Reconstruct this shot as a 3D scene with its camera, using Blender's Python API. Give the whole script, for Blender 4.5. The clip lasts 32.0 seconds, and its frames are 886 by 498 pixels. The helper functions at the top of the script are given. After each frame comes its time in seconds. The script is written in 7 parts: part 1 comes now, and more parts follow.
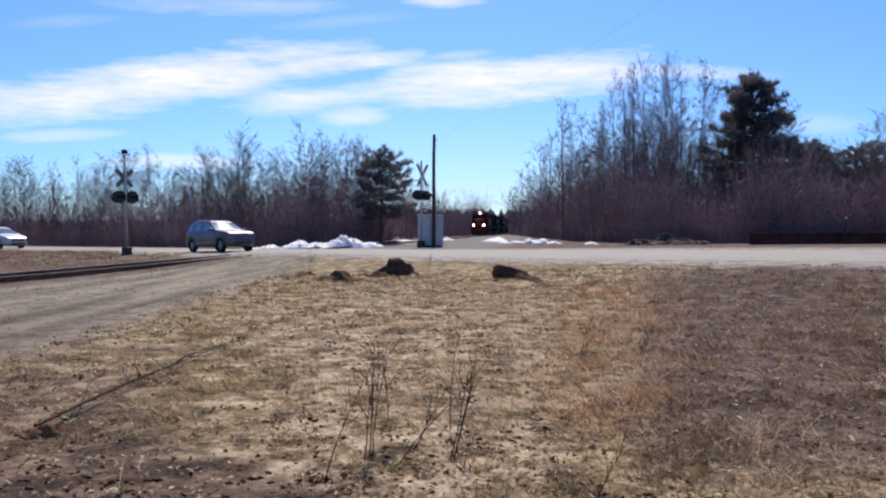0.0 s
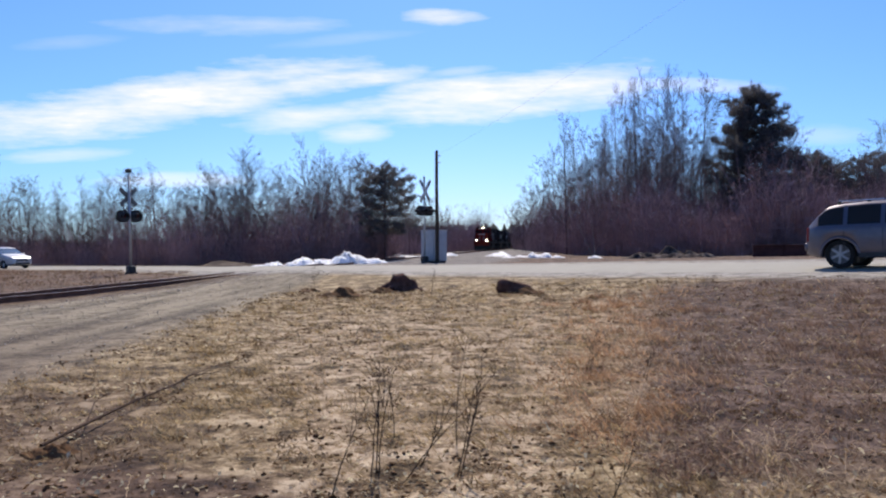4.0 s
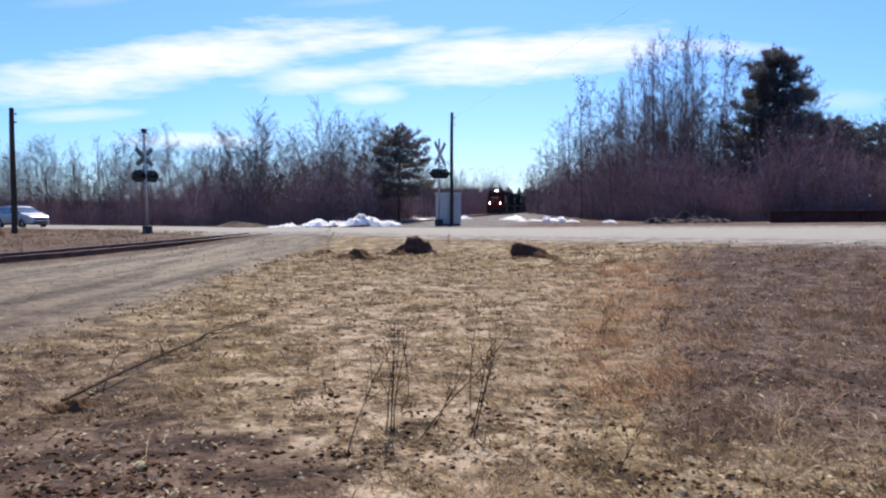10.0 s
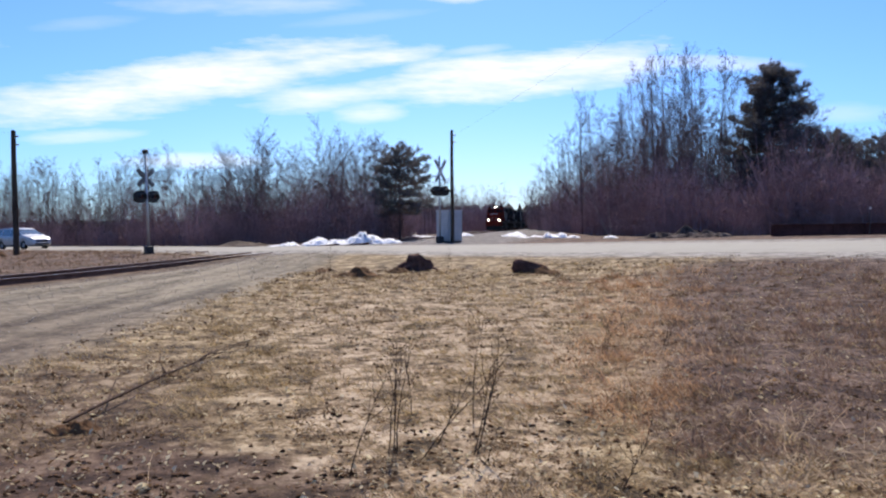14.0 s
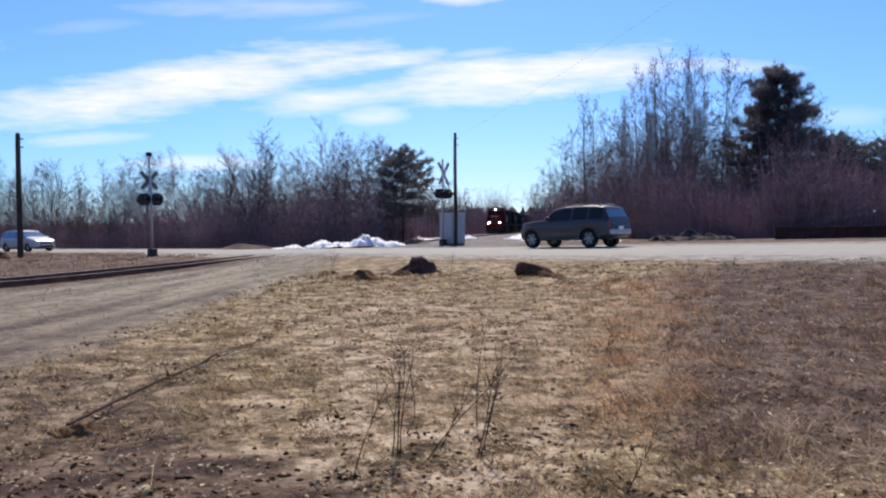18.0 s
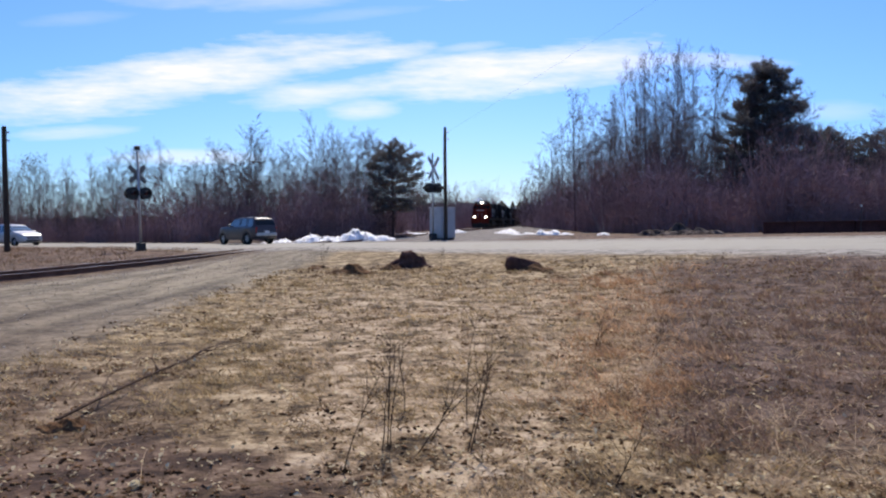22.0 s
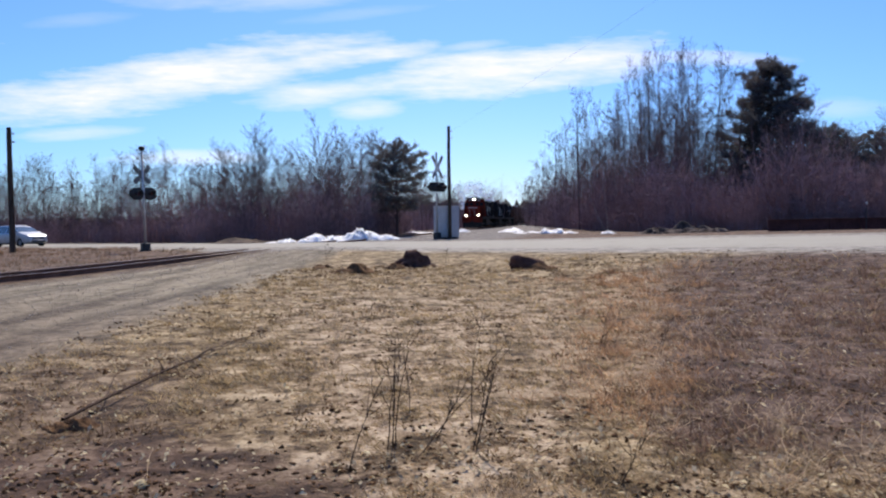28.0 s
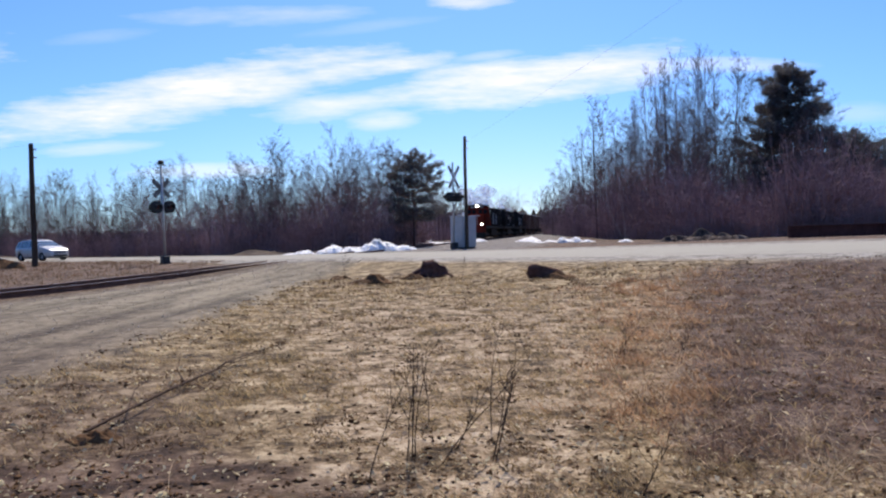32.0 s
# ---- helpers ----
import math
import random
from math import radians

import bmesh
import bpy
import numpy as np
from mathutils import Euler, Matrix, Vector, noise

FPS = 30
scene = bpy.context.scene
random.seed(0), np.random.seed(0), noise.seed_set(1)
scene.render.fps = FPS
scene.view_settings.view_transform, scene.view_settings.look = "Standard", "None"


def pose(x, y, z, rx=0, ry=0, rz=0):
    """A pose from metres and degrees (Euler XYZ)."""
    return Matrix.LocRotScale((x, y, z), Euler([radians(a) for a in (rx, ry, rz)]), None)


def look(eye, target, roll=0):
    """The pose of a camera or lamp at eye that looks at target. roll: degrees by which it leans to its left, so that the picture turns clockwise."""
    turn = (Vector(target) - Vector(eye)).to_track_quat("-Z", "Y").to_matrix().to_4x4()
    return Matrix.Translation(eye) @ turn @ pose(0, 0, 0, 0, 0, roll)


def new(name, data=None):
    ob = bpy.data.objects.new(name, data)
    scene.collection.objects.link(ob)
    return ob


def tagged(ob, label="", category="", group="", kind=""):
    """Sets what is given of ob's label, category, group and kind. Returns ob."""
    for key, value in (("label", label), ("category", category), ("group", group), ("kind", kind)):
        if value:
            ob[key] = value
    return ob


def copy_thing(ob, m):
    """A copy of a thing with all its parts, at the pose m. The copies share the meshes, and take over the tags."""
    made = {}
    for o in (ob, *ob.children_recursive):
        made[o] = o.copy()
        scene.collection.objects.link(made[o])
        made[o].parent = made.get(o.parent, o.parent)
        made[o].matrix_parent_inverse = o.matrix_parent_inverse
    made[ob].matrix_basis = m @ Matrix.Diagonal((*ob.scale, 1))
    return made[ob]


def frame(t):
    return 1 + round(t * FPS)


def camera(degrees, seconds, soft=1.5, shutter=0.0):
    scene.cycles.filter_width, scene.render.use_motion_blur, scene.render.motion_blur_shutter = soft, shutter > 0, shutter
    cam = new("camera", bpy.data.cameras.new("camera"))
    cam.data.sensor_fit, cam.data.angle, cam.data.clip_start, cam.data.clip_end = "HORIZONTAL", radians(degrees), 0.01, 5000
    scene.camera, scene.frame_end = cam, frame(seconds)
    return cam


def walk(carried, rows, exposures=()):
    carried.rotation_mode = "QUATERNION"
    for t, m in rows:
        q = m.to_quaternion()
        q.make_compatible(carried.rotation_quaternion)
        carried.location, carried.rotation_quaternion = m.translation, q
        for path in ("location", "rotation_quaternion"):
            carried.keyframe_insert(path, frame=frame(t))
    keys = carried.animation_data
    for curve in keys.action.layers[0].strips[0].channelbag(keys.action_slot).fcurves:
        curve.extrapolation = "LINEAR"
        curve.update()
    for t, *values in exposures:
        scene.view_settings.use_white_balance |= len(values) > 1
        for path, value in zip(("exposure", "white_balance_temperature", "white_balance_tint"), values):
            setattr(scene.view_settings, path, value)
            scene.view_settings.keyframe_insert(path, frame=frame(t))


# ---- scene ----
cam = camera(60, 32.0, soft=2.2)
PATH = [
    (0.0, pose(0.015, 0.000, 1.177, 88.525, -0.270, -1.591)),
    (0.5, pose(0.014, 0.000, 1.177, 88.598, -0.030, -1.517)),
    (1.0, pose(0.012, 0.000, 1.177, 89.001, 0.093, -1.469)),
    (1.5, pose(0.011, 0.000, 1.178, 89.224, -0.007, -1.440)),
    (2.0, pose(0.009, 0.000, 1.179, 89.312, -0.034, -1.400)),
    (2.5, pose(0.010, 0.000, 1.179, 89.503, 0.174, -1.413)),
    (3.0, pose(0.011, 0.000, 1.179, 89.651, 0.144, -1.430)),
    (3.5, pose(0.012, 0.000, 1.178, 89.678, 0.376, -1.363)),
    (5.5, pose(-0.001, 0.000, 1.176, 89.532, 0.011, -1.143)),
    (6.0, pose(0.001, 0.000, 1.176, 89.091, -0.109, -1.074)),
    (6.5, pose(0.002, 0.000, 1.175, 88.052, -0.186, -1.001)),
    (7.0, pose(0.003, 0.000, 1.174, 87.386, -0.081, -0.876)),
    (7.5, pose(0.003, 0.000, 1.173, 87.052, -0.201, -0.694)),
    (8.0, pose(0.001, 0.000, 1.172, 86.634, -0.624, -0.629)),
    (8.5, pose(-0.001, 0.000, 1.172, 86.504, -0.442, -0.555)),
    (9.0, pose(-0.001, 0.000, 1.172, 86.638, -0.091, -0.462)),
    (9.5, pose(-0.000, 0.000, 1.171, 86.868, -0.110, -0.381)),
    (10.0, pose(0.001, 0.000, 1.171, 86.915, -0.197, -0.277)),
    (10.5, pose(0.002, 0.000, 1.171, 87.024, -0.147, -0.230)),
    (11.0, pose(0.002, 0.000, 1.171, 87.119, -0.029, -0.266)),
    (11.5, pose(0.002, 0.000, 1.171, 87.230, 0.020, -0.156)),
    (12.0, pose(0.002, 0.000, 1.170, 87.227, 0.042, -0.120)),
    (12.5, pose(0.001, 0.000, 1.170, 87.283, 0.276, -0.064)),
    (13.0, pose(0.001, 0.000, 1.171, 87.596, 0.300, -0.013)),
    (13.5, pose(0.001, 0.000, 1.172, 87.861, 0.194, -0.110)),
    (14.0, pose(0.001, 0.000, 1.172, 88.199, 0.429, -0.212)),
    (14.5, pose(0.002, 0.000, 1.172, 88.338, 0.635, -0.261)),
    (16.5, pose(-0.004, 0.000, 1.171, 88.436, 0.408, -0.133)),
    (17.0, pose(-0.003, 0.000, 1.171, 88.377, 0.389, -0.053)),
    (17.5, pose(-0.003, 0.000, 1.171, 88.368, 0.435, -0.022)),
    (18.0, pose(-0.002, 0.000, 1.171, 88.403, 0.387, 0.023)),
    (18.5, pose(-0.001, 0.000, 1.171, 88.361, 0.302, -0.016)),
    (19.0, pose(0.000, 0.000, 1.172, 88.291, 0.536, -0.038)),
    (19.5, pose(0.000, 0.000, 1.172, 88.057, 0.416, -0.269)),
    (20.0, pose(-0.000, 0.000, 1.172, 87.983, 0.448, -0.395)),
    (20.5, pose(-0.001, 0.000, 1.172, 87.990, 0.472, -0.501)),
    (21.0, pose(-0.002, 0.000, 1.172, 88.049, 0.479, -0.600)),
    (21.5, pose(-0.003, 0.000, 1.172, 88.041, 0.455, -0.680)),
    (22.0, pose(-0.003, 0.000, 1.171, 87.975, 0.362, -0.731)),
    (22.5, pose(-0.003, 0.000, 1.171, 87.953, 0.201, -0.790)),
    (23.0, pose(-0.002, 0.000, 1.172, 87.956, 0.387, -0.778)),
    (23.5, pose(-0.002, 0.000, 1.172, 87.988, 0.523, -0.722)),
    (24.0, pose(-0.002, 0.000, 1.173, 88.082, 0.550, -0.672)),
    (24.5, pose(-0.002, 0.000, 1.173, 88.098, 0.502, -0.572)),
    (25.0, pose(-0.003, 0.000, 1.173, 88.162, 0.552, -0.607)),
    (25.5, pose(-0.004, 0.000, 1.173, 88.098, 0.422, -0.562)),
    (27.5, pose(-0.004, 0.000, 1.170, 87.860, 0.442, -0.542)),
    (28.0, pose(-0.004, 0.000, 1.170, 87.906, 0.619, -0.431)),
    (28.5, pose(-0.004, 0.000, 1.170, 87.881, 0.694, -0.368)),
    (29.0, pose(-0.003, 0.000, 1.170, 87.899, 0.767, -0.316)),
    (29.5, pose(-0.003, 0.000, 1.170, 87.998, 0.779, -0.230)),
    (30.0, pose(-0.002, 0.000, 1.170, 88.188, 1.071, -0.137)),
    (30.5, pose(-0.001, 0.000, 1.171, 88.329, 1.087, -0.040)),
    (31.0, pose(-0.002, 0.000, 1.170, 88.544, 1.150, 0.070)),
    (31.5, pose(-0.004, 0.000, 1.170, 88.655, 1.307, 0.381)),
    (32.0, pose(-0.006, 0.000, 1.170, 88.677, 1.235, 0.831)),
]

# ---- world, sun, exposure ----
SUN_AZ, SUN_EL = 2.0, 47.0            # degrees right of the view's mean direction, and above the horizon
world = bpy.data.worlds.new("world")
scene.world = world
world.use_nodes = True


def build_sky():
    nt = world.node_tree
    nt.nodes.clear()
    N = nt.nodes.new
    L = nt.links.new

    def M(op, a, b=None, clamp=False, c=None):
        n = N("ShaderNodeMath")
        n.operation, n.use_clamp = op, clamp
        for i, v in enumerate((a, b, c)):
            if v is None:
                continue
            if isinstance(v, (int, float)):
                n.inputs[i].default_value = v
            else:
                L(v, n.inputs[i])
        return n.outputs[0]

    out, bg = N("ShaderNodeOutputWorld"), N("ShaderNodeBackground")
    sky = N("ShaderNodeTexSky")
    sky.sky_type, sky.sun_disc = "NISHITA", False
    sky.sun_elevation, sky.sun_rotation = radians(SUN_EL), radians(SUN_AZ)
    sky.air_density, sky.dust_density, sky.ozone_density = 1.0, 0.5, 3.0
    coord = N("ShaderNodeTexCoord")
    sep = N("ShaderNodeSeparateXYZ")
    L(coord.outputs["Generated"], sep.inputs[0])
    yy = M("MAXIMUM", sep.outputs[1], 0.05)
    u, v = M("DIVIDE", sep.outputs[0], yy), M("DIVIDE", sep.outputs[2], yy)
    comb = N("ShaderNodeCombineXYZ")
    L(u, comb.inputs[0]), L(v, comb.inputs[1])

    def noise_of(sx, sy, scale, detail):
        mp = N("ShaderNodeMapping")
        mp.inputs["Scale"].default_value = (sx, sy, 1)
        mp.inputs["Rotation"].default_value = (0, 0, radians(-8))
        L(comb.outputs[0], mp.inputs[0])
        n = N("ShaderNodeTexNoise")
        n.inputs["Scale"].default_value, n.inputs["Detail"].default_value = scale, detail
        n.inputs["Roughness"].default_value = 0.6
        L(mp.outputs[0], n.inputs[0])
        return n.outputs[0]

    n1, n2 = noise_of(1, 4.5, 6, 5), noise_of(1, 7, 22, 4)
    rag = M("ADD", M("MULTIPLY", M("SUBTRACT", n1, 0.5), 2.8), M("MULTIPLY", M("SUBTRACT", n2, 0.5), 0.8))
    # cloud streaks: centre (azimuth and height as tangents), half length, half thickness, slope, strength
    streaks = [(-0.36, 0.183, 0.30, 0.036, 0.15, 1.0), (-0.17, 0.206, 0.17, 0.017, 0.12, 1.0),
               (0.10, 0.194, 0.22, 0.033, 0.10, 1.0), (-0.16, 0.165, 0.10, 0.018, 0.05, 0.75),
               (-0.09, 0.148, 0.05, 0.016, 0.0, 0.6), (-0.26, 0.286, 0.14, 0.014, 0.0, 0.32),
               (0.03, 0.296, 0.06, 0.012, 0.0, 0.9), (-0.45, 0.262, 0.08, 0.010, 0.05, 0.16),
               (0.36, 0.208, 0.11, 0.012, -0.03, 0.55), (0.05, 0.226, 0.05, 0.007, 0.1, 0.4),
               (0.53, 0.142, 0.06, 0.014, 0.0, 0.2), (-0.47, 0.118, 0.08, 0.010, 0.05, 0.5),
               (-0.33, 0.085, 0.10, 0.012, 0.0, 0.55), (-0.1, 0.268, 0.1, 0.008, 0.1, 0.15),
               (-0.95, 0.22, 0.35, 0.05, 0.1, 0.8), (1.05, 0.25, 0.3, 0.03, 0.0, 0.6)]
    total = None
    for uc, vc, a, b, m, k in streaks:
        du = M("DIVIDE", M("SUBTRACT", u, uc), a)
        dv = M("DIVIDE", M("SUBTRACT", M("SUBTRACT", v, vc), M("MULTIPLY", M("SUBTRACT", u, uc), m)), b)
        e = M("SUBTRACT", 1.0, M("ADD", M("MULTIPLY", du, du), M("MULTIPLY", dv, dv)))
        e = M("MAXIMUM", e, -2.0)
        d = M("MULTIPLY", M("MULTIPLY", M("ADD", M("ADD", e, rag), 0.15), 0.65, True), k)
        total = d if total is None else M("MAXIMUM", total, d)
    front = M("GREATER_THAN", sep.outputs[1], 0.06)
    total = M("MULTIPLY", total, front, True)
    haze = M("POWER", M("SUBTRACT", 1.0, M("MINIMUM", M("MAXIMUM", sep.outputs[2], 0.0), 1.0)), 16.0)
    tint = N("ShaderNodeMix")
    tint.data_type, tint.blend_type = "RGBA", "MULTIPLY"
    tint.inputs[0].default_value = 1.0
    L(sky.outputs[0], tint.inputs[6])
    tint.inputs[7].default_value = SKY_TINT
    hz = N("ShaderNodeMix")
    hz.data_type = "RGBA"
    toward = M("DIVIDE", M("SUBTRACT", u, 0.04), 0.34)        # the haze is whitest below the sun
    toward = M("POWER", 2.718, M("MULTIPLY", M("MULTIPLY", toward, toward), -1.0))
    L(M("MULTIPLY", haze, M("MULTIPLY_ADD", M("MULTIPLY", toward, front), 0.60, c=0.05)), hz.inputs[0])
    L(tint.outputs[2], hz.inputs[6])
    hz.inputs[7].default_value = (8.4, 9.3, 10.0, 1)
    cl = N("ShaderNodeMix")
    cl.data_type = "RGBA"
    L(total, cl.inputs[0])
    L(hz.outputs[2], cl.inputs[6])
    cl.inputs[7].default_value = (10.2, 9.6, 10.0, 1)
    L(cl.outputs[2], bg.inputs[0])
    bg.inputs[1].default_value = SKY_STRENGTH
    L(bg.outputs[0], out.inputs[0])


SKY_TINT, SKY_STRENGTH = (0.555, 0.86, 1.36, 1), 0.113
build_sky()
sun_lamp = new("sun", bpy.data.lights.new("sun", "SUN"))
sun_lamp.data.energy, sun_lamp.data.angle, sun_lamp.data.color = 5.5, radians(0.53), (1.0, 0.895, 0.77)
sun_lamp.matrix_world = look((0, 0, 0), (-math.sin(radians(SUN_AZ)) * math.cos(radians(SUN_EL)),
                                         -math.cos(radians(SUN_AZ)) * math.cos(radians(SUN_EL)), -math.sin(radians(SUN_EL))))
LIGHTENING = [(0.0, -0.02), (3.0, 0.0), (6.0, 0.05), (9.0, 0.12), (13.0, 0.16), (15.0, 0.12), (17.0, 0.05), (22.0, 0.01), (32.0, 0.03)]     # the film camera's own exposure, in stops

# ---- helpers of this scene ----
rng = np.random.default_rng(7)


def smooth(a, b, x):
    t = np.clip((np.asarray(x, float) - a) / (b - a), 0, 1)   # a may lie above b
    return t * t * (3 - 2 * t)


def fast_mesh(name, V, F, mat):
    """A mesh from an array of vertices and an array of faces of one size."""
    V, F = np.asarray(V, np.float32), np.asarray(F, np.int32)
    me = bpy.data.meshes.new(name)
    me.vertices.add(len(V))
    me.vertices.foreach_set("co", V.ravel())
    me.loops.add(F.size)
    me.loops.foreach_set("vertex_index", F.ravel())
    me.polygons.add(len(F))
    me.polygons.foreach_set("loop_start", np.arange(0, F.size, F.shape[1], dtype=np.int32))
    me.materials.append(mat)
    me.update(calc_edges=True)
    return me


def put(ob, parent=None, label=""):
    if parent is not None:
        ob.parent = parent
    if label:
        ob["label"] = label
    return ob


def part(name, bm, material, parent=None, label="", smooth_faces=False):
    me = bpy.data.meshes.new(name)
    bm.to_mesh(me)
    bm.free()
    me.materials.append(material)
    if smooth_faces:
        me.polygons.foreach_set("use_smooth", [True] * len(me.polygons))
    return put(new(name, me), parent, label)


def thing(name, label, category, group="", kind=""):
    ob = new(name)
    ob.empty_display_size = 0.2
    return tagged(ob, label, category, group, kind)


def box(sx, sy, sz, x=0, y=0, z=0, bevel=0.0, bm=None, m=None, seg=1):
    """A box of that size about (x, y, z), its edges bevelled."""
    b2 = bmesh.new()
    bmesh.ops.create_cube(b2, size=1)
    bmesh.ops.scale(b2, vec=(sx, sy, sz), verts=b2.verts)
    if bevel:
        bmesh.ops.bevel(b2, geom=list(b2.edges), offset=bevel, segments=seg, affect="EDGES", profile=0.5)
    bmesh.ops.translate(b2, vec=(x, y, z), verts=b2.verts)
    return merge(bm, b2, m)


def merge(bm, b2, m=None):
    if m is not None:
        bmesh.ops.transform(b2, matrix=m, verts=b2.verts)
    if bm is None:
        return b2
    me = bpy.data.meshes.new("tmp")
    b2.to_mesh(me)
    b2.free()
    bm.from_mesh(me)
    bpy.data.meshes.remove(me)
    return bm


def cyl(r1, r2, depth, m=None, seg=16, bm=None, bevel=0.0):
    b2 = bmesh.new()
    bmesh.ops.create_cone(b2, cap_ends=True, segments=seg, radius1=r1, radius2=r2, depth=depth)
    if bevel:
        bmesh.ops.bevel(b2, geom=[e for e in b2.edges if abs(e.verts[0].co.z - e.verts[1].co.z) < 1e-6], offset=bevel, segments=2, affect="EDGES")
    return merge(bm, b2, m)


def rod(a, b, r1, r2=None, seg=8, bm=None):
    """A round bar from a to b."""
    a, b = Vector(a), Vector(b)
    turn = (b - a).to_track_quat("Z", "Y").to_matrix().to_4x4()
    return cyl(r1, r1 if r2 is None else r2, (b - a).length, Matrix.Translation((a + b) / 2) @ turn, seg, bm)


def tubes(lines, sides=4):
    """Vertices and faces of tapered tubes along polylines: (points, radii) each."""
    V, F, base = [], [], 0
    ring = np.arange(sides)
    ca, sa = np.cos(2 * np.pi * ring / sides), np.sin(2 * np.pi * ring / sides)
    for P, R in lines:
        P, R = np.asarray(P, float), np.asarray(R, float)
        d = np.gradient(P, axis=0)
        d /= np.linalg.norm(d, axis=1)[:, None] + 1e-9
        ref = np.where(np.abs(d[:, 2:3]) > 0.9, np.array([[1.0, 0, 0]]), np.array([[0, 0, 1.0]]))
        s = np.cross(d, ref)
        s /= np.linalg.norm(s, axis=1)[:, None] + 1e-9
        t = np.cross(s, d)
        pts = P[:, None, :] + R[:, None, None] * (ca[None, :, None] * s[:, None, :] + sa[None, :, None] * t[:, None, :])
        V.append(pts.reshape(-1, 3))
        n = len(P)
        i = (np.arange(n - 1)[:, None] * sides + ring[None, :]).ravel()
        j = (np.arange(n - 1)[:, None] * sides + ((ring + 1) % sides)[None, :]).ravel()
        F.append(base + np.stack([i, j, j + sides, i + sides], 1))
        base += n * sides
    return np.concatenate(V), np.concatenate(F)


# ---- materials ----
def material(name, colours, scale=4.0, rough=0.8, metal=0.0, bump=0.2, detail=6.0, island=0.0, objects=0.0, fine=None, coat=0.0, stretch=None):
    """A surface of two or three colours mixed by noise at two scales, with relief. island, objects: how far pieces differ in brightness."""
    mat = bpy.data.materials.new(name)
    mat.use_nodes = True
    nt = mat.node_tree
    N, L = nt.nodes.new, nt.links.new
    bsdf = nt.nodes["Principled BSDF"]
    coord = N("ShaderNodeTexCoord")
    src = coord.outputs["Object"]
    if stretch:
        mp = N("ShaderNodeMapping")
        mp.inputs["Scale"].default_value = stretch
        L(src, mp.inputs[0])
        src = mp.outputs[0]
    a, b = N("ShaderNodeTexNoise"), N("ShaderNodeTexNoise")
    a.inputs["Scale"].default_value, a.inputs["Detail"].default_value = scale, detail
    b.inputs["Scale"].default_value, b.inputs["Detail"].default_value = fine or scale * 9, 4
    L(src, a.inputs[0]), L(src, b.inputs[0])
    mixf = N("ShaderNodeMath")
    mixf.operation = "MULTIPLY_ADD"
    L(b.outputs[0], mixf.inputs[0])
    mixf.inputs[1].default_value = 0.45
    half = N("ShaderNodeMath")
    half.operation = "MULTIPLY"
    L(a.outputs[0], half.inputs[0])
    half.inputs[1].default_value = 0.6
    L(half.outputs[0], mixf.inputs[2])
    ramp = N("ShaderNodeValToRGB")
    els = ramp.color_ramp.elements
    lo, hi = 0.36, 0.68
    for i, c in enumerate(colours):
        p = lo + (hi - lo) * i / max(1, len(colours) - 1)
        e = els[i] if i < 2 else els.new(p)
        e.position, e.color = p, (*c, 1)
    L(mixf.outputs[0], ramp.inputs[0])
    col = ramp.outputs[0]
    for amount, which in ((island, "island"), (objects, "object")):
        if not amount:
            continue
        info = N("ShaderNodeNewGeometry").outputs["Random Per Island"] if which == "island" else N("ShaderNodeObjectInfo").outputs["Random"]
        val = N("ShaderNodeMapRange")
        val.inputs[3].default_value, val.inputs[4].default_value = 1 - amount, 1 + amount
        L(info, val.inputs[0])
        hsv = N("ShaderNodeHueSaturation")
        L(val.outputs[0], hsv.inputs["Value"])
        L(col, hsv.inputs["Color"])
        col = hsv.outputs[0]
    L(col, bsdf.inputs["Base Color"])
    bsdf.inputs["Roughness"].default_value, bsdf.inputs["Metallic"].default_value = rough, metal
    bsdf.inputs["Coat Weight"].default_value = coat
    if rough >= 0.75:
        bsdf.inputs["Specular IOR Level"].default_value = 0.1
    if bump:
        bp = N("ShaderNodeBump")
        bp.inputs["Strength"].default_value, bp.inputs["Distance"].default_value = bump, 0.02
        L(b.outputs[0], bp.inputs["Height"])
        L(bp.outputs[0], bsdf.inputs["Normal"])
    return mat


def leafy(mat, share):
    """Lets part of the light through thin blades and leaves."""
    nt = mat.node_tree
    bsdf = nt.nodes["Principled BSDF"]
    tr, mx = nt.nodes.new("ShaderNodeBsdfTranslucent"), nt.nodes.new("ShaderNodeMixShader")
    src = bsdf.inputs["Base Color"].links[0].from_socket
    nt.links.new(src, tr.inputs[0])
    mx.inputs[0].default_value = share
    nt.links.new(bsdf.outputs[0], mx.inputs[1])
    nt.links.new(tr.outputs[0], mx.inputs[2])
    nt.links.new(mx.outputs[0], nt.nodes["Material Output"].inputs[0])
    return mat


def glow(name, colour, power):
    mat = bpy.data.materials.new(name)
    mat.use_nodes = True
    b = mat.node_tree.nodes["Principled BSDF"]
    b.inputs["Base Color"].default_value = (*colour, 1)
    b.inputs["Emission Color"].default_value = (*colour, 1)
    b.inputs["Emission Strength"].default_value = power
    return mat


def glass(name, colour, rough=0.05):
    mat = bpy.data.materials.new(name)
    mat.use_nodes = True
    b = mat.node_tree.nodes["Principled BSDF"]
    b.inputs["Base Color"].default_value = (*colour, 1)
    b.inputs["Roughness"].default_value = rough
    b.inputs["IOR"].default_value = 1.52
    b.inputs["Transmission Weight"].default_value = 0.25
    b.inputs["Specular IOR Level"].default_value = 0.7
    return mat


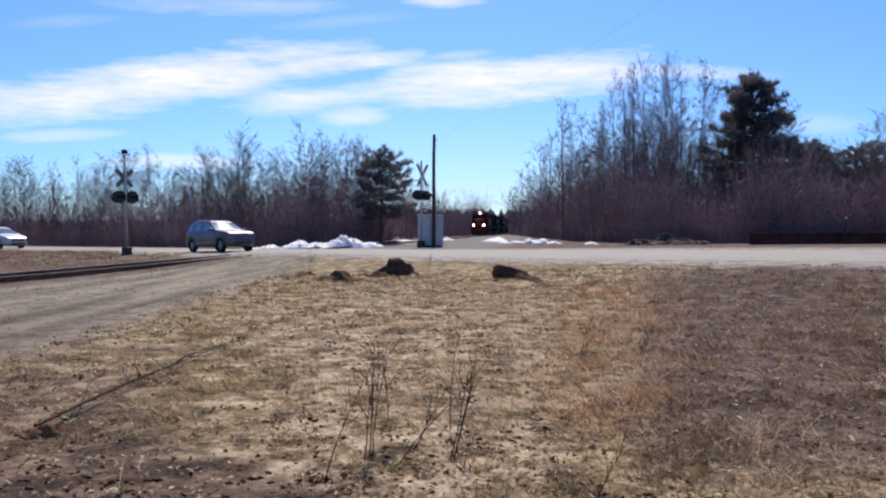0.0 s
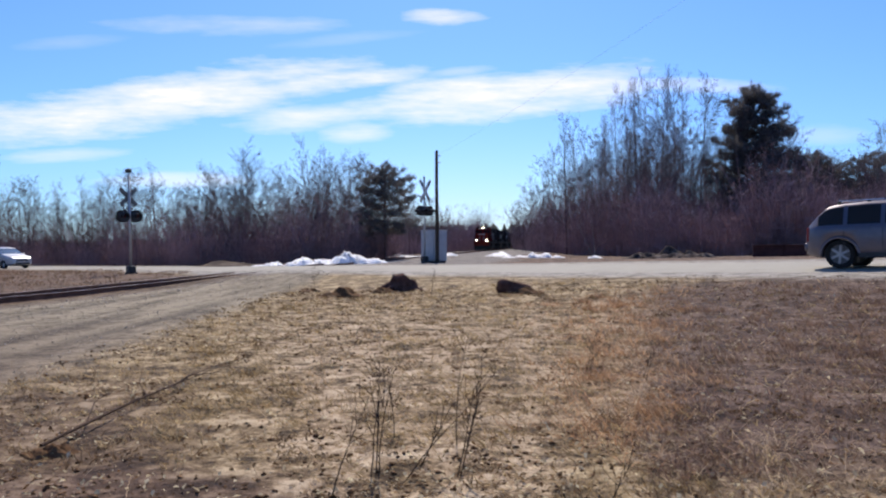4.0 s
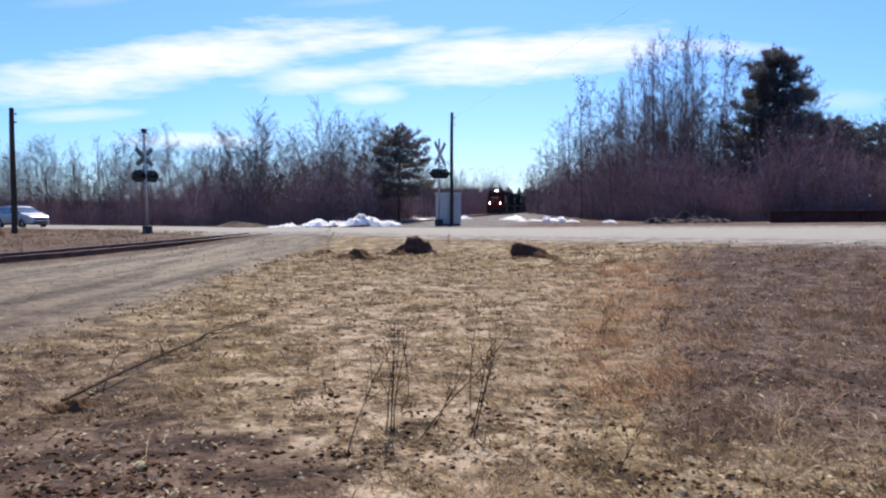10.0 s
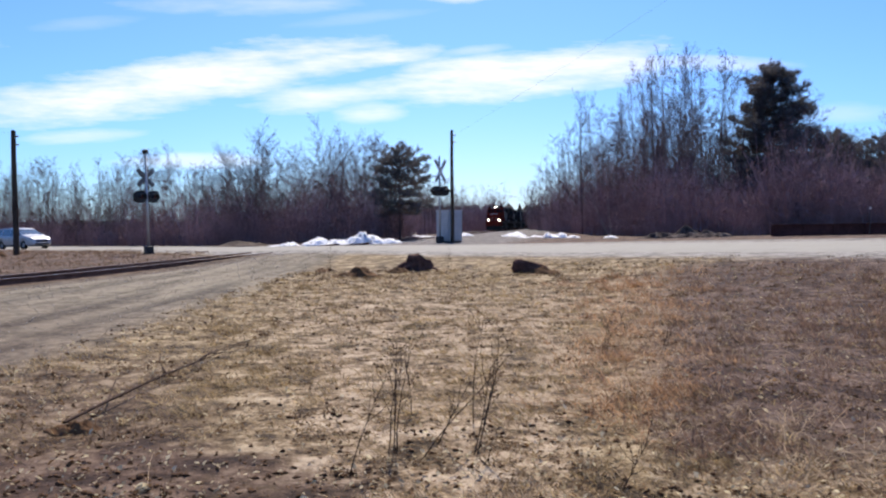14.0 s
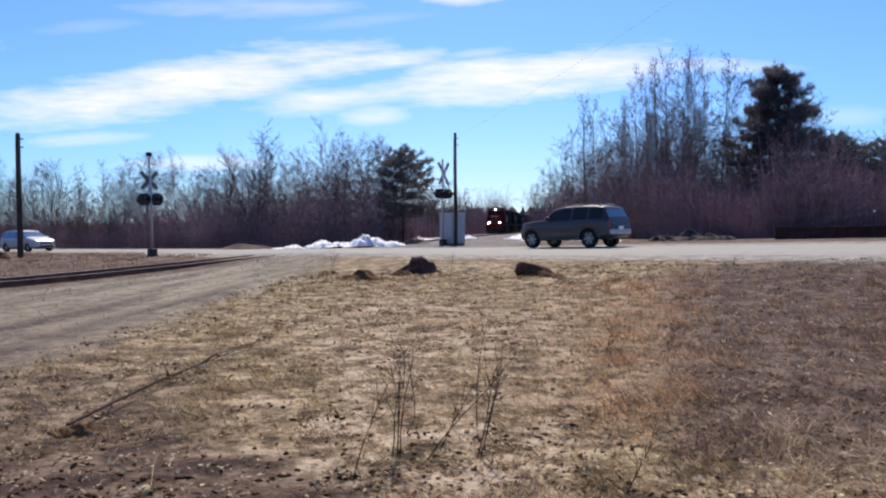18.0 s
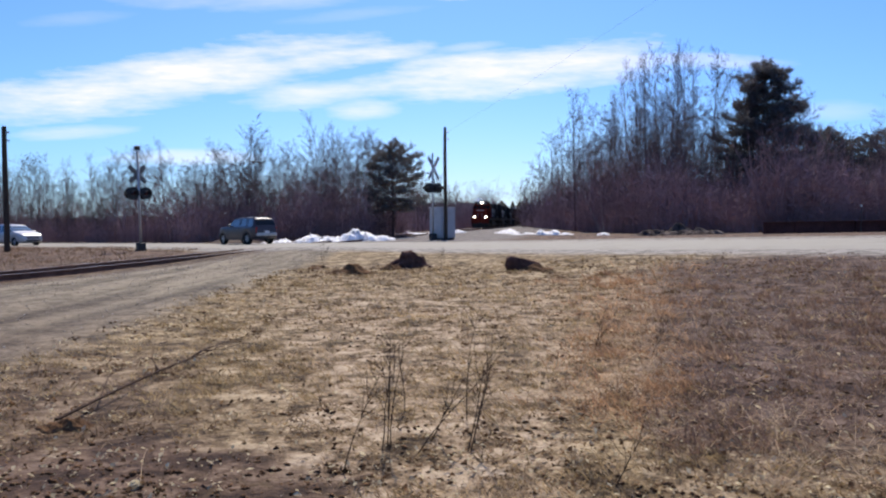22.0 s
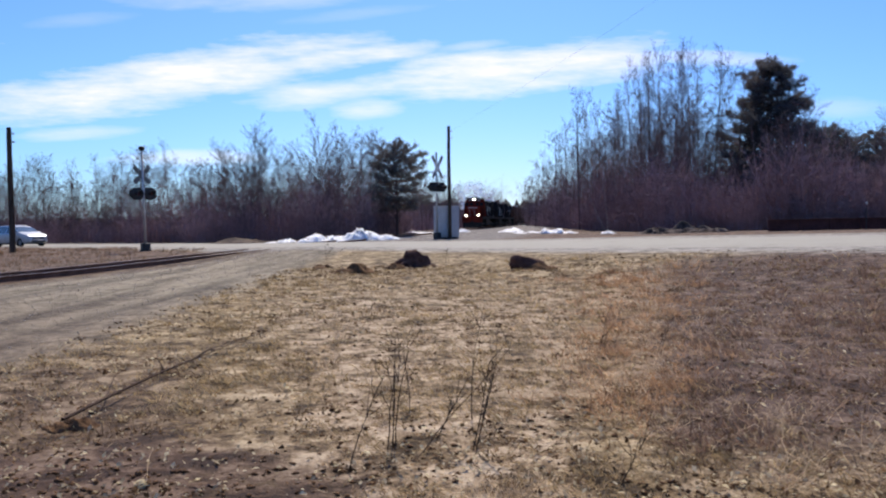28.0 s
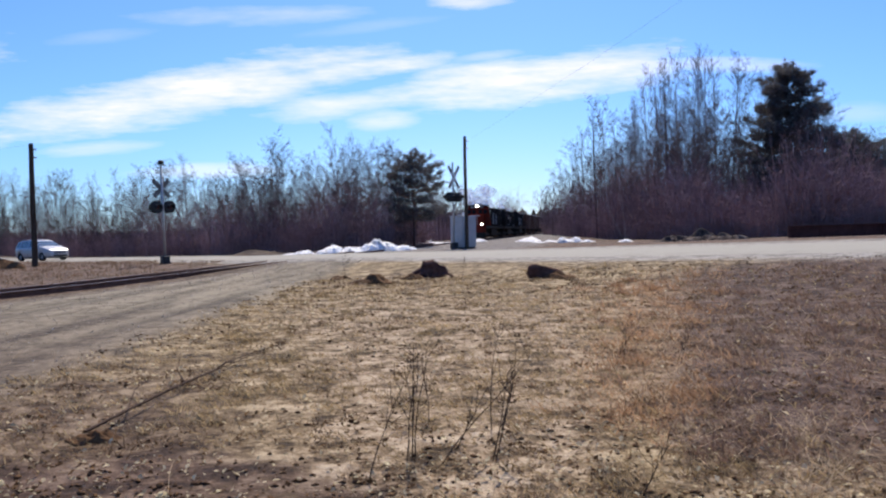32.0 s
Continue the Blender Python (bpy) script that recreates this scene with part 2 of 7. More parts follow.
ASPHALT = material("worn asphalt", [(0.245, 0.228, 0.19), (0.36, 0.337, 0.285), (0.30, 0.28, 0.237)], 0.7, 0.85, bump=0.15, fine=40)
RAIL_STEEL = material("rusty rail steel", [(0.085, 0.045, 0.034), (0.18, 0.10, 0.075)], 3, 0.75, 0.1, bump=0.2)
WORN_STEEL = material("worn rail head", [(0.30, 0.26, 0.24), (0.45, 0.42, 0.40)], 3, 0.4, 0.7, bump=0.02)
TIE_WOOD = material("creosoted wood", [(0.05, 0.04, 0.033), (0.12, 0.10, 0.085)], 5, 0.9, objects=0.3, stretch=(1, 6, 6))
BALLAST = material("crushed stone", [(0.14, 0.125, 0.115), (0.30, 0.27, 0.25), (0.2, 0.18, 0.165)], 1.5, 0.95, bump=0.9, fine=30)
GALV = material("galvanised steel", [(0.34, 0.35, 0.36), (0.5, 0.51, 0.52)], 3, 0.5, 0.6, bump=0.05)
BLACK_PAINT = material("dull black paint", [(0.012, 0.012, 0.013), (0.03, 0.03, 0.032)], 4, 0.6, bump=0.05)
WHITE_PAINT = material("weathered white paint", [(0.62, 0.62, 0.6), (0.78, 0.78, 0.77)], 3, 0.6, bump=0.05)
RED_LENS = material("red lens", [(0.05, 0.005, 0.005), (0.08, 0.007, 0.006)], 4, 0.35, bump=0)
POLE_WOOD = material("dark pole timber", [(0.035, 0.026, 0.02), (0.10, 0.075, 0.058)], 3, 0.9, bump=0.5, stretch=(6, 6, 0.5))
CABINET = material("light grey cabinet paint", [(0.36, 0.36, 0.37), (0.50, 0.50, 0.51)], 2.5, 0.5, bump=0.05)
SNOW = material("old snow", [(0.28, 0.26, 0.24), (0.86, 0.86, 0.86), (0.94, 0.94, 0.95)], 2.2, 0.8, bump=0.9, fine=9)
SNOW.node_tree.nodes["Principled BSDF"].inputs["Subsurface Weight"].default_value = 0.9
SNOW.node_tree.nodes["Principled BSDF"].inputs["Subsurface Radius"].default_value = (1.0, 1.0, 1.0)
SNOW.node_tree.nodes["Principled BSDF"].inputs["Subsurface Scale"].default_value = 0.35
BARK = material("grey brown bark", [(0.09, 0.062, 0.06), (0.24, 0.175, 0.165)], 3, 0.95, bump=0.6, objects=0.35, stretch=(4, 4, 0.8))
TWIG = material("bare twigs", [(0.09, 0.064, 0.064), (0.22, 0.16, 0.158)], 1.2, 0.9, bump=0, objects=0.35, island=0.25)
BIRCH_BARK = material("birch bark", [(0.16, 0.13, 0.12), (0.36, 0.33, 0.31), (0.42, 0.39, 0.37)], 3, 0.8, bump=0.3, stretch=(2, 2, 5))
NEEDLES = leafy(material("pine needles", [(0.085, 0.083, 0.088), (0.195, 0.188, 0.19)], 0.9, 0.85, bump=0, island=0.3), 0.45)
BRUSH = material("brush stems", [(0.19, 0.125, 0.133), (0.385, 0.26, 0.272)], 0.25, 0.95, bump=0, island=0.2)
FAR_WOOD = material("far conifers", [(0.035, 0.038, 0.034), (0.07, 0.07, 0.058)], 0.05, 0.95, bump=0, island=0.4)
TIMBER_DARK = material("rusted steel girder", [(0.05, 0.02, 0.02), (0.12, 0.05, 0.046)], 1.2, 0.85, bump=0.3)
STUMP = material("charred stump wood", [(0.045, 0.022, 0.019), (0.155, 0.083, 0.066)], 5, 0.95, bump=0.8)
SOIL = material("dark soil clods", [(0.052, 0.027, 0.014), (0.173, 0.095, 0.048)], 4, 0.95, bump=0.9)
STICK = material("dead branch bark", [(0.035, 0.02, 0.014), (0.10, 0.062, 0.045)], 9, 0.9, bump=0.4)
GRASS_DRY = leafy(material("dry grass", [(0.222, 0.153, 0.076), (0.512, 0.392, 0.224)], 0.5, 0.85, bump=0, island=0.3), 0.5)
GRASS_RED = leafy(material("purple brown dry grass", [(0.128, 0.076, 0.055), (0.306, 0.204, 0.145)], 0.5, 0.85, bump=0, island=0.35), 0.5)
GRASS_RUST = leafy(material("russet dry grass", [(0.279, 0.155, 0.082), (0.559, 0.363, 0.218)], 0.5, 0.85, bump=0, island=0.3), 0.5)
GRASS_PALE = leafy(material("bleached dry grass", [(0.351, 0.253, 0.153), (0.635, 0.498, 0.336)], 0.5, 0.85, bump=0, island=0.25), 0.5)
LEAVES = leafy(material("fallen leaves", [(0.069, 0.037, 0.020), (0.231, 0.138, 0.067)], 3, 0.8, bump=0, island=0.6), 0.5)
LEAVES_PALE = leafy(material("bleached leaves", [(0.480, 0.400, 0.252), (0.760, 0.670, 0.454)], 3, 0.8, bump=0, island=0.3), 0.5)
TUSSOCK = leafy(material("dead tussock grass", [(0.088, 0.054, 0.032), (0.239, 0.154, 0.087)], 2.0, 0.9, bump=0, island=0.4), 0.35)
WIRE = material("cable", [(0.02, 0.02, 0.022), (0.04, 0.04, 0.042)], 3, 0.6, bump=0)

# ---- the plan: road and track lines ----
R2 = math.sqrt(0.5)
TRACK_A = radians(10.0)                       # the track's turn from straight ahead
TRACK_P = np.array([-8.3, 35.0])              # a point on its centre line
TRACK_D = np.array([math.sin(TRACK_A), math.cos(TRACK_A)])
TRACK_N = np.array([math.cos(TRACK_A), -math.sin(TRACK_A)])
RAIL_TOP = 0.06
ROAD_W, ROAD_HALF = 23.25, 3.45               # centre line's distance along (1, 1), half its width


def road_q(x, y):
    return ((x + 15.9) - (y - 45.16)) * R2


def dip(x, y):
    """How far the land west of the crossing lies below the rest."""
    return 0.16 * smooth(-3.5, -13.0, x) * smooth(9, 22, y) * smooth(110, 70, y)


def road_z(q):
    q = np.asarray(q, float)
    up = np.clip(q, 0, 55)
    return 0.007 + 0.0051 * up + 0.000257 * up * up + 0.0145 * np.clip(q, -60, 0)


def road_surface(q, w):
    """Height of the road, which banks a little where it bends up to the east."""
    q, w = np.asarray(q, float), np.asarray(w, float)
    x = (w / R2 + q / R2 - 61.06) / 2
    return road_z(q) - dip(x, w / R2 - x) + 0.024 * np.clip(np.asarray(w, float) - ROAD_W, -5, 5) * smooth(12, 30, q)


def track_off(x, y):
    return (x - TRACK_P[0]) * TRACK_N[0] + (y - TRACK_P[1]) * TRACK_N[1]


_waves = np.random.default_rng(3)
WAVES = [(_waves.uniform(0, 6.28), _waves.uniform(0, 6.28), k) for k in (0.35, 0.6, 0.9, 1.4, 2.1, 3.0, 4.4) for _ in range(3)]


def bumps(x, y):
    z = 0
    for a, ph, k in WAVES:
        z = z + np.sin((x * math.cos(a) + y * math.sin(a)) * k * 2.1 + ph) / (k + 0.6)
    return z / 9


TABLES = {}


def cell_noise(x, y, size, seed):
    """Smooth random values from 0 to 1 over cells of that size."""
    if seed not in TABLES:
        TABLES[seed] = np.random.default_rng(seed).uniform(0, 1, (256, 256))
    table = TABLES[seed]
    u, v = np.asarray(x, float) / size, np.asarray(y, float) / size
    i, j = np.floor(u).astype(int), np.floor(v).astype(int)
    f, g = u - i, v - j
    f, g = f * f * (3 - 2 * f), g * g * (3 - 2 * g)
    a, b = table[i % 256, j % 256], table[(i + 1) % 256, j % 256]
    c, d = table[i % 256, (j + 1) % 256], table[(i + 1) % 256, (j + 1) % 256]
    return (a * (1 - f) + b * f) * (1 - g) + (c * (1 - f) + d * f) * g


def ground_z(x, y):
    x, y = np.asarray(x, float), np.asarray(y, float)
    w = (x + y) * R2
    q = road_q(x, y)
    z = (road_surface(q, w) + dip(x, y)) * smooth(11, 18.5, w) * np.where(q < 0, smooth(-3, -9, track_off(x, y)), 1) - dip(x, y)
    near = np.exp(-((x / 45) ** 2 + ((y - 15) / 45) ** 2))
    flat = smooth(0, 1.2, np.abs(w - ROAD_W) - ROAD_HALF - 1.5)
    lane = smooth(-3.0, -4.6, x) * smooth(0.0, 1.0, track_off(x, y)) 
    z = z + (bumps(x, y) * 0.035 + 0.028 * (cell_noise(x, y, 0.7, 1) - 0.5)) * near * flat * (1 - 0.7 * lane)
    t = np.abs(track_off(x, y))
    off_road = smooth(0, 0.8, np.abs(w - ROAD_W) - ROAD_HALF)
    z = z - 0.10 * (1 - smooth(1.6, 4.0, t)) * off_road
    z = z - 0.07 * (1 - smooth(-0.25, 0.0, np.abs(w - ROAD_W) - ROAD_HALF))
    return z


def gz(x, y):
    return float(ground_z(x, y))


# ---- ground ----
def ground_material():
    mat = bpy.data.materials.new("dry grass ground")
    mat.use_nodes = True
    nt = mat.node_tree
    N, L = nt.nodes.new, nt.links.new
    bsdf = nt.nodes["Principled BSDF"]
    pos = N("ShaderNodeNewGeometry").outputs["Position"]
    sep = N("ShaderNodeSeparateXYZ")
    L(pos, sep.inputs[0])

    def M(op, a, b=None, c=None, clamp=False):
        n = N("ShaderNodeMath")
        n.operation, n.use_clamp = op, clamp
        for i, v in enumerate((a, b, c)):
            if v is None:
                continue
            if isinstance(v, (int, float)):
                n.inputs[i].default_value = v
            else:
                L(v, n.inputs[i])
        return n.outputs[0]

    def noise_at(scale, detail=5, rough=0.6, stretch=None):
        n = N("ShaderNodeTexNoise")
        n.inputs["Scale"].default_value, n.inputs["Detail"].default_value, n.inputs["Roughness"].default_value = scale, detail, rough
        if stretch:
            mp = N("ShaderNodeMapping")
            mp.inputs["Scale"].default_value = stretch
            mp.inputs["Rotation"].default_value = (0, 0, TRACK_A)
            L(pos, mp.inputs[0])
            L(mp.outputs[0], n.inputs[0])
        else:
            L(pos, n.inputs[0])
        return n.outputs[0]

    def ramp(f, stops):
        r = N("ShaderNodeValToRGB")
        for i, (p, c) in enumerate(stops):
            e = r.color_ramp.elements[i] if i < 2 else r.color_ramp.elements.new(p)
            e.position, e.color = p, (*c, 1)
        L(f, r.inputs[0])
        return r.outputs[0]

    def mix(f, a, b):
        n = N("ShaderNodeMix")
        n.data_type = "RGBA"
        L(f, n.inputs[0]), L(a, n.inputs[6]), L(b, n.inputs[7])
        return n.outputs[2]

    def step(a, b, v):
        n = N("ShaderNodeMapRange")
        n.interpolation_type = "SMOOTHSTEP"
        n.inputs[1].default_value, n.inputs[2].default_value = a, b
        L(v, n.inputs[0])
        return n.outputs[0]

    x, y = sep.outputs[0], sep.outputs[1]
    big, mid, fine = noise_at(0.35), noise_at(2.2, 6, 0.65), noise_at(26, 5, 0.7)
    wob = M("MULTIPLY", M("SUBTRACT", mid, 0.5), 2.2)
    wob2 = M("MULTIPLY", M("SUBTRACT", big, 0.5), 3.0)
    small = noise_at(7.5, 5, 0.7)
    f = M("ADD", M("ADD", M("MULTIPLY", mid, 0.42), M("MULTIPLY", small, 0.40)), M("MULTIPLY", fine, 0.18))
    f = M("MULTIPLY_ADD", M("SUBTRACT", f, 0.5), 4.3, 0.51)
    grass = ramp(f, [(0.20, (0.041, 0.026, 0.013)), (0.38, (0.138, 0.093, 0.047)), (0.58, (0.266, 0.192, 0.103)), (0.84, (0.470, 0.367, 0.224))])
    faded = ramp(f, [(0.22, (0.057, 0.034, 0.019)), (0.42, (0.214, 0.148, 0.089)), (0.58, (0.352, 0.259, 0.171)), (0.8, (0.507, 0.398, 0.284))])
    rusty = ramp(f, [(0.22, (0.055, 0.029, 0.017)), (0.5, (0.234, 0.144, 0.082)), (0.8, (0.406, 0.289, 0.183))])
    russet = ramp(f, [(0.22, (0.021, 0.011, 0.010)), (0.5, (0.069, 0.040, 0.033)), (0.8, (0.150, 0.101, 0.081))])
    ruts = noise_at(1.0, 5, 0.6, (1.3, 0.16, 1))
    dirt = ramp(M("ADD", M("MULTIPLY", ruts, 0.72), M("MULTIPLY", f, 0.28)),
                [(0.34, (0.063, 0.050, 0.035)), (0.43, (0.150, 0.122, 0.086)), (0.58, (0.285, 0.239, 0.170))])
    gravel = ramp(f, [(0.36, (0.170, 0.153, 0.132)), (0.5, (0.281, 0.255, 0.221)), (0.66, (0.365, 0.336, 0.297))])
    stone = ramp(f, [(0.36, (0.089, 0.078, 0.070)), (0.5, (0.178, 0.155, 0.141)), (0.66, (0.252, 0.229, 0.207))])
    litter = ramp(f, [(0.3, (0.041, 0.026, 0.021)), (0.5, (0.099, 0.061, 0.047)), (0.7, (0.174, 0.112, 0.083))])
    soil = ramp(f, [(0.25, (0.028, 0.014, 0.010)), (0.55, (0.084, 0.048, 0.033)), (0.8, (0.168, 0.112, 0.080))])
    # zones of the ground
    col = grass
    slant = M("ADD", M("DIVIDE", x, M("MAXIMUM", y, 1.0)), M("MULTIPLY", wob, 0.11))
    dull = M("MULTIPLY", step(-0.18, -0.42, slant), step(9.0, 5.0, M("ADD", y, wob)))
    col = mix(M("MULTIPLY", dull, 0.72), col, soil)
    pale = M("MULTIPLY", step(-0.30, -0.10, slant), step(0.24, 0.14, slant))
    col = mix(M("MULTIPLY", M("MULTIPLY", M("MULTIPLY", pale, step(17.0, 9.0, y)), step(0.30, 0.55, mid)), 0.75), col, faded)
    strip = M("MULTIPLY", M("MULTIPLY", step(0.13, 0.25, slant), step(4.0, 5.5, M("ADD", y, wob))), step(17.0, 14.0, M("ADD", y, wob)))
    col = mix(M("MULTIPLY", strip, 0.6), col, rusty)
    red = M("MULTIPLY", step(0.25, 0.34, slant), step(2.6, 4.6, M("ADD", y, wob)))
    red = M("MULTIPLY", red, step(19.0, 15.5, M("ADD", y, wob)))
    col = mix(M("MULTIPLY", red, 0.9), col, russet)
    bare = M("MULTIPLY", step(0.62, 0.70, big), 0.65)
    col = mix(bare, col, soil)
    px, py = M("DIVIDE", M("ADD", x, 1.6), 1.3), M("DIVIDE", M("SUBTRACT", y, 3.15), 0.9)
    patch = M("ADD", M("ADD", M("MULTIPLY", px, px), M("MULTIPLY", py, py)), M("MULTIPLY", wob, 0.9))
    col = mix(M("MULTIPLY", M("MULTIPLY", step(1.5, 0.6, patch), 0.85), step(0.28, 0.5, small)), col, soil)
    w = M("MULTIPLY", M("ADD", x, y), R2)
    toff = M("ADD", M("MULTIPLY", M("SUBTRACT", x, float(TRACK_P[0])), float(TRACK_N[0])),
             M("MULTIPLY", M("SUBTRACT", y, float(TRACK_P[1])), float(TRACK_N[1])))
    lane = M("MULTIPLY", step(-3.0, -3.9, M("ADD", x, M("MULTIPLY", wob, 0.5))), step(0.6, 1.8, M("ADD", toff, M("MULTIPLY", wob, 0.4))))
    lane = M("MULTIPLY", lane, step(30.0, 28.0, w))
    # the lane's colour goes halfway to the soil tones as y falls to 7
    worn = M("MULTIPLY", step(15.0, 7.0, M("ADD", y, M("MULTIPLY", wob, 2.0))), 0.5)
    ridge = M("MULTIPLY", M("SUBTRACT", ruts, 0.5), 0.9)

    def wheel_rut(at, half, y0, y1):
        off = M("DIVIDE", M("ADD", M("SUBTRACT", x, at), ridge), half)
        line = M("POWER", 2.718, M("MULTIPLY", M("MULTIPLY", off, off), -1.0))
        return M("MULTIPLY", M("MULTIPLY", line, step(y0 - 2.0, y0 + 1.0, y)), M("MULTIPLY", step(y1 + 3.0, y1, y), step(0.35, 0.55, mid)))

    rut = M("MAXIMUM", wheel_rut(-5.25, 0.16, 7.5, 12.5), M("MAXIMUM", wheel_rut(-6.9, 0.2, 9.0, 17.0), wheel_rut(-4.3, 0.12, 9.0, 15.0)))
    # ruts are darker lines in the lane's colour, also lowered in the bump
    rut_tone = ramp(f, [(0.3, (0.035, 0.026, 0.02)), (0.7, (0.10, 0.08, 0.062))])
    col = mix(lane, col, mix(M("MULTIPLY", rut, 0.75), mix(worn, dirt, soil), rut_tone))
    shoulder = M("MULTIPLY", step(16.4, 18.4, M("ADD", w, M("MULTIPLY", wob, 0.9))), step(29.2, 27.6, M("ADD", w, M("MULTIPLY", wob, 0.5))))
    behind = M("MULTIPLY", step(-1.6, -3.0, toff), step(17.6, 16.2, M("ADD", w, wob)))
    shoulder = M("MULTIPLY", shoulder, M("SUBTRACT", 1.0, behind))
    col = mix(shoulder, col, gravel)
    verge = M("MULTIPLY", M("MULTIPLY", step(-1.4, -2.4, toff), step(17.6, 16.2, w)), step(0.30, 0.48, mid))
    col = mix(M("MULTIPLY", verge, 0.9), col, litter)
    woods = M("MULTIPLY", step(27.2, 30.0, M("ADD", w, wob)), 0.92)
    col = mix(woods, col, litter)
    at = M("ABSOLUTE", toff)
    side = M("MULTIPLY", M("MULTIPLY", step(3.0, 1.5, M("ADD", at, M("MULTIPLY", wob, 0.5))), step(19.0, 17.5, w)), 0.7)
    col = mix(side, col, soil)
    bed = M("MULTIPLY", step(3.4, 2.2, M("ADD", at, M("MULTIPLY", wob, 0.4))), step(27.0, 28.5, w))
    yard = M("MULTIPLY", M("MULTIPLY", step(-4.0, -2.0, toff), step(12.5, 9.5, M("ADD", toff, wob))), step(27.0, 29.5, w))
    col = mix(M("MAXIMUM", bed, yard), col, stone)
    L(col, bsdf.inputs["Base Color"])
    bsdf.inputs["Roughness"].default_value = 0.95
    bsdf.inputs["Specular IOR Level"].default_value = 0.2
    bp = N("ShaderNodeBump")
    bp.inputs["Strength"].default_value, bp.inputs["Distance"].default_value = 0.5, 0.05
    L(M("SUBTRACT", f, M("MULTIPLY", M("MULTIPLY", rut, lane), 0.7)), bp.inputs["Height"])
    L(bp.outputs[0], bsdf.inputs["Normal"])
    return mat


def axis(fine_lo, fine_hi, step, lo, hi, grow=1.22):
    a = list(np.arange(fine_lo, fine_hi, step))
    s, p = step, a[-1]
    while p < hi:
        s *= grow
        p += s
        a.append(p)
    s, p = step, a[0]
    while p > lo:
        s *= grow
        p -= s
        a.insert(0, p)
    return np.array(a)


def build_ground():
    xs, ys = axis(-26, 26, 0.32, -2600, 2600), axis(1.0, 62, 0.32, -1500, 3600)
    X, Y = np.meshgrid(xs, ys)
    V = np.stack([X, Y, ground_z(X, Y)], -1).reshape(-1, 3)
    i = (np.arange(len(ys) - 1)[:, None] * len(xs) + np.arange(len(xs) - 1)[None, :]).ravel()
    F = np.stack([i, i + 1, i + 1 + len(xs), i + len(xs)], 1)
    me = fast_mesh("ground", V, F, ground_material())
    me.polygons.foreach_set("use_smooth", [True] * len(me.polygons))
    tagged(new("ground", me), "flat ground of dry tan grass, bare dirt and gravel", "ground", kind="structure")


build_ground()


# ---- road ----
def build_road():
    qs = np.concatenate([np.linspace(-260, -20, 60), np.arange(-18, 62, 1.0), np.linspace(64, 130, 20)])
    us = np.linspace(-ROAD_HALF, ROAD_HALF, 9)
    V = []
    edge = np.random.default_rng(5)
    for q in qs:
        for k, u in enumerate(us):
            if k in (0, 8):
                u = u + edge.uniform(-0.12, 0.12)
            w = ROAD_W + u
            cx, cy = -15.9 + q * R2, 45.16 - q * R2
            s = w - (cx + cy) * R2
            V.append((cx + s * R2, cy + s * R2, float(road_surface(q, w)) + 0.03 - 0.006 * abs(u) - (0.06 if k in (0, 8) else 0)))
    n = len(us)
    F = [(a * n + b, (a + 1) * n + b, (a + 1) * n + b + 1, a * n + b + 1) for a in range(len(qs) - 1) for b in range(n - 1)]
    me = fast_mesh("road", V, F, ASPHALT)
    me.polygons.foreach_set("use_smooth", [True] * len(me.polygons))
    tagged(new("road", me), "pale worn two-lane asphalt road across the railway", "road", kind="structure")


build_road()


# ---- railway track ----
def track_at(s, side=0.0, z=0.0):
    p = TRACK_P + TRACK_D * s + TRACK_N * side
    return Vector((p[0], p[1], z - float(dip(p[0], p[1]))))


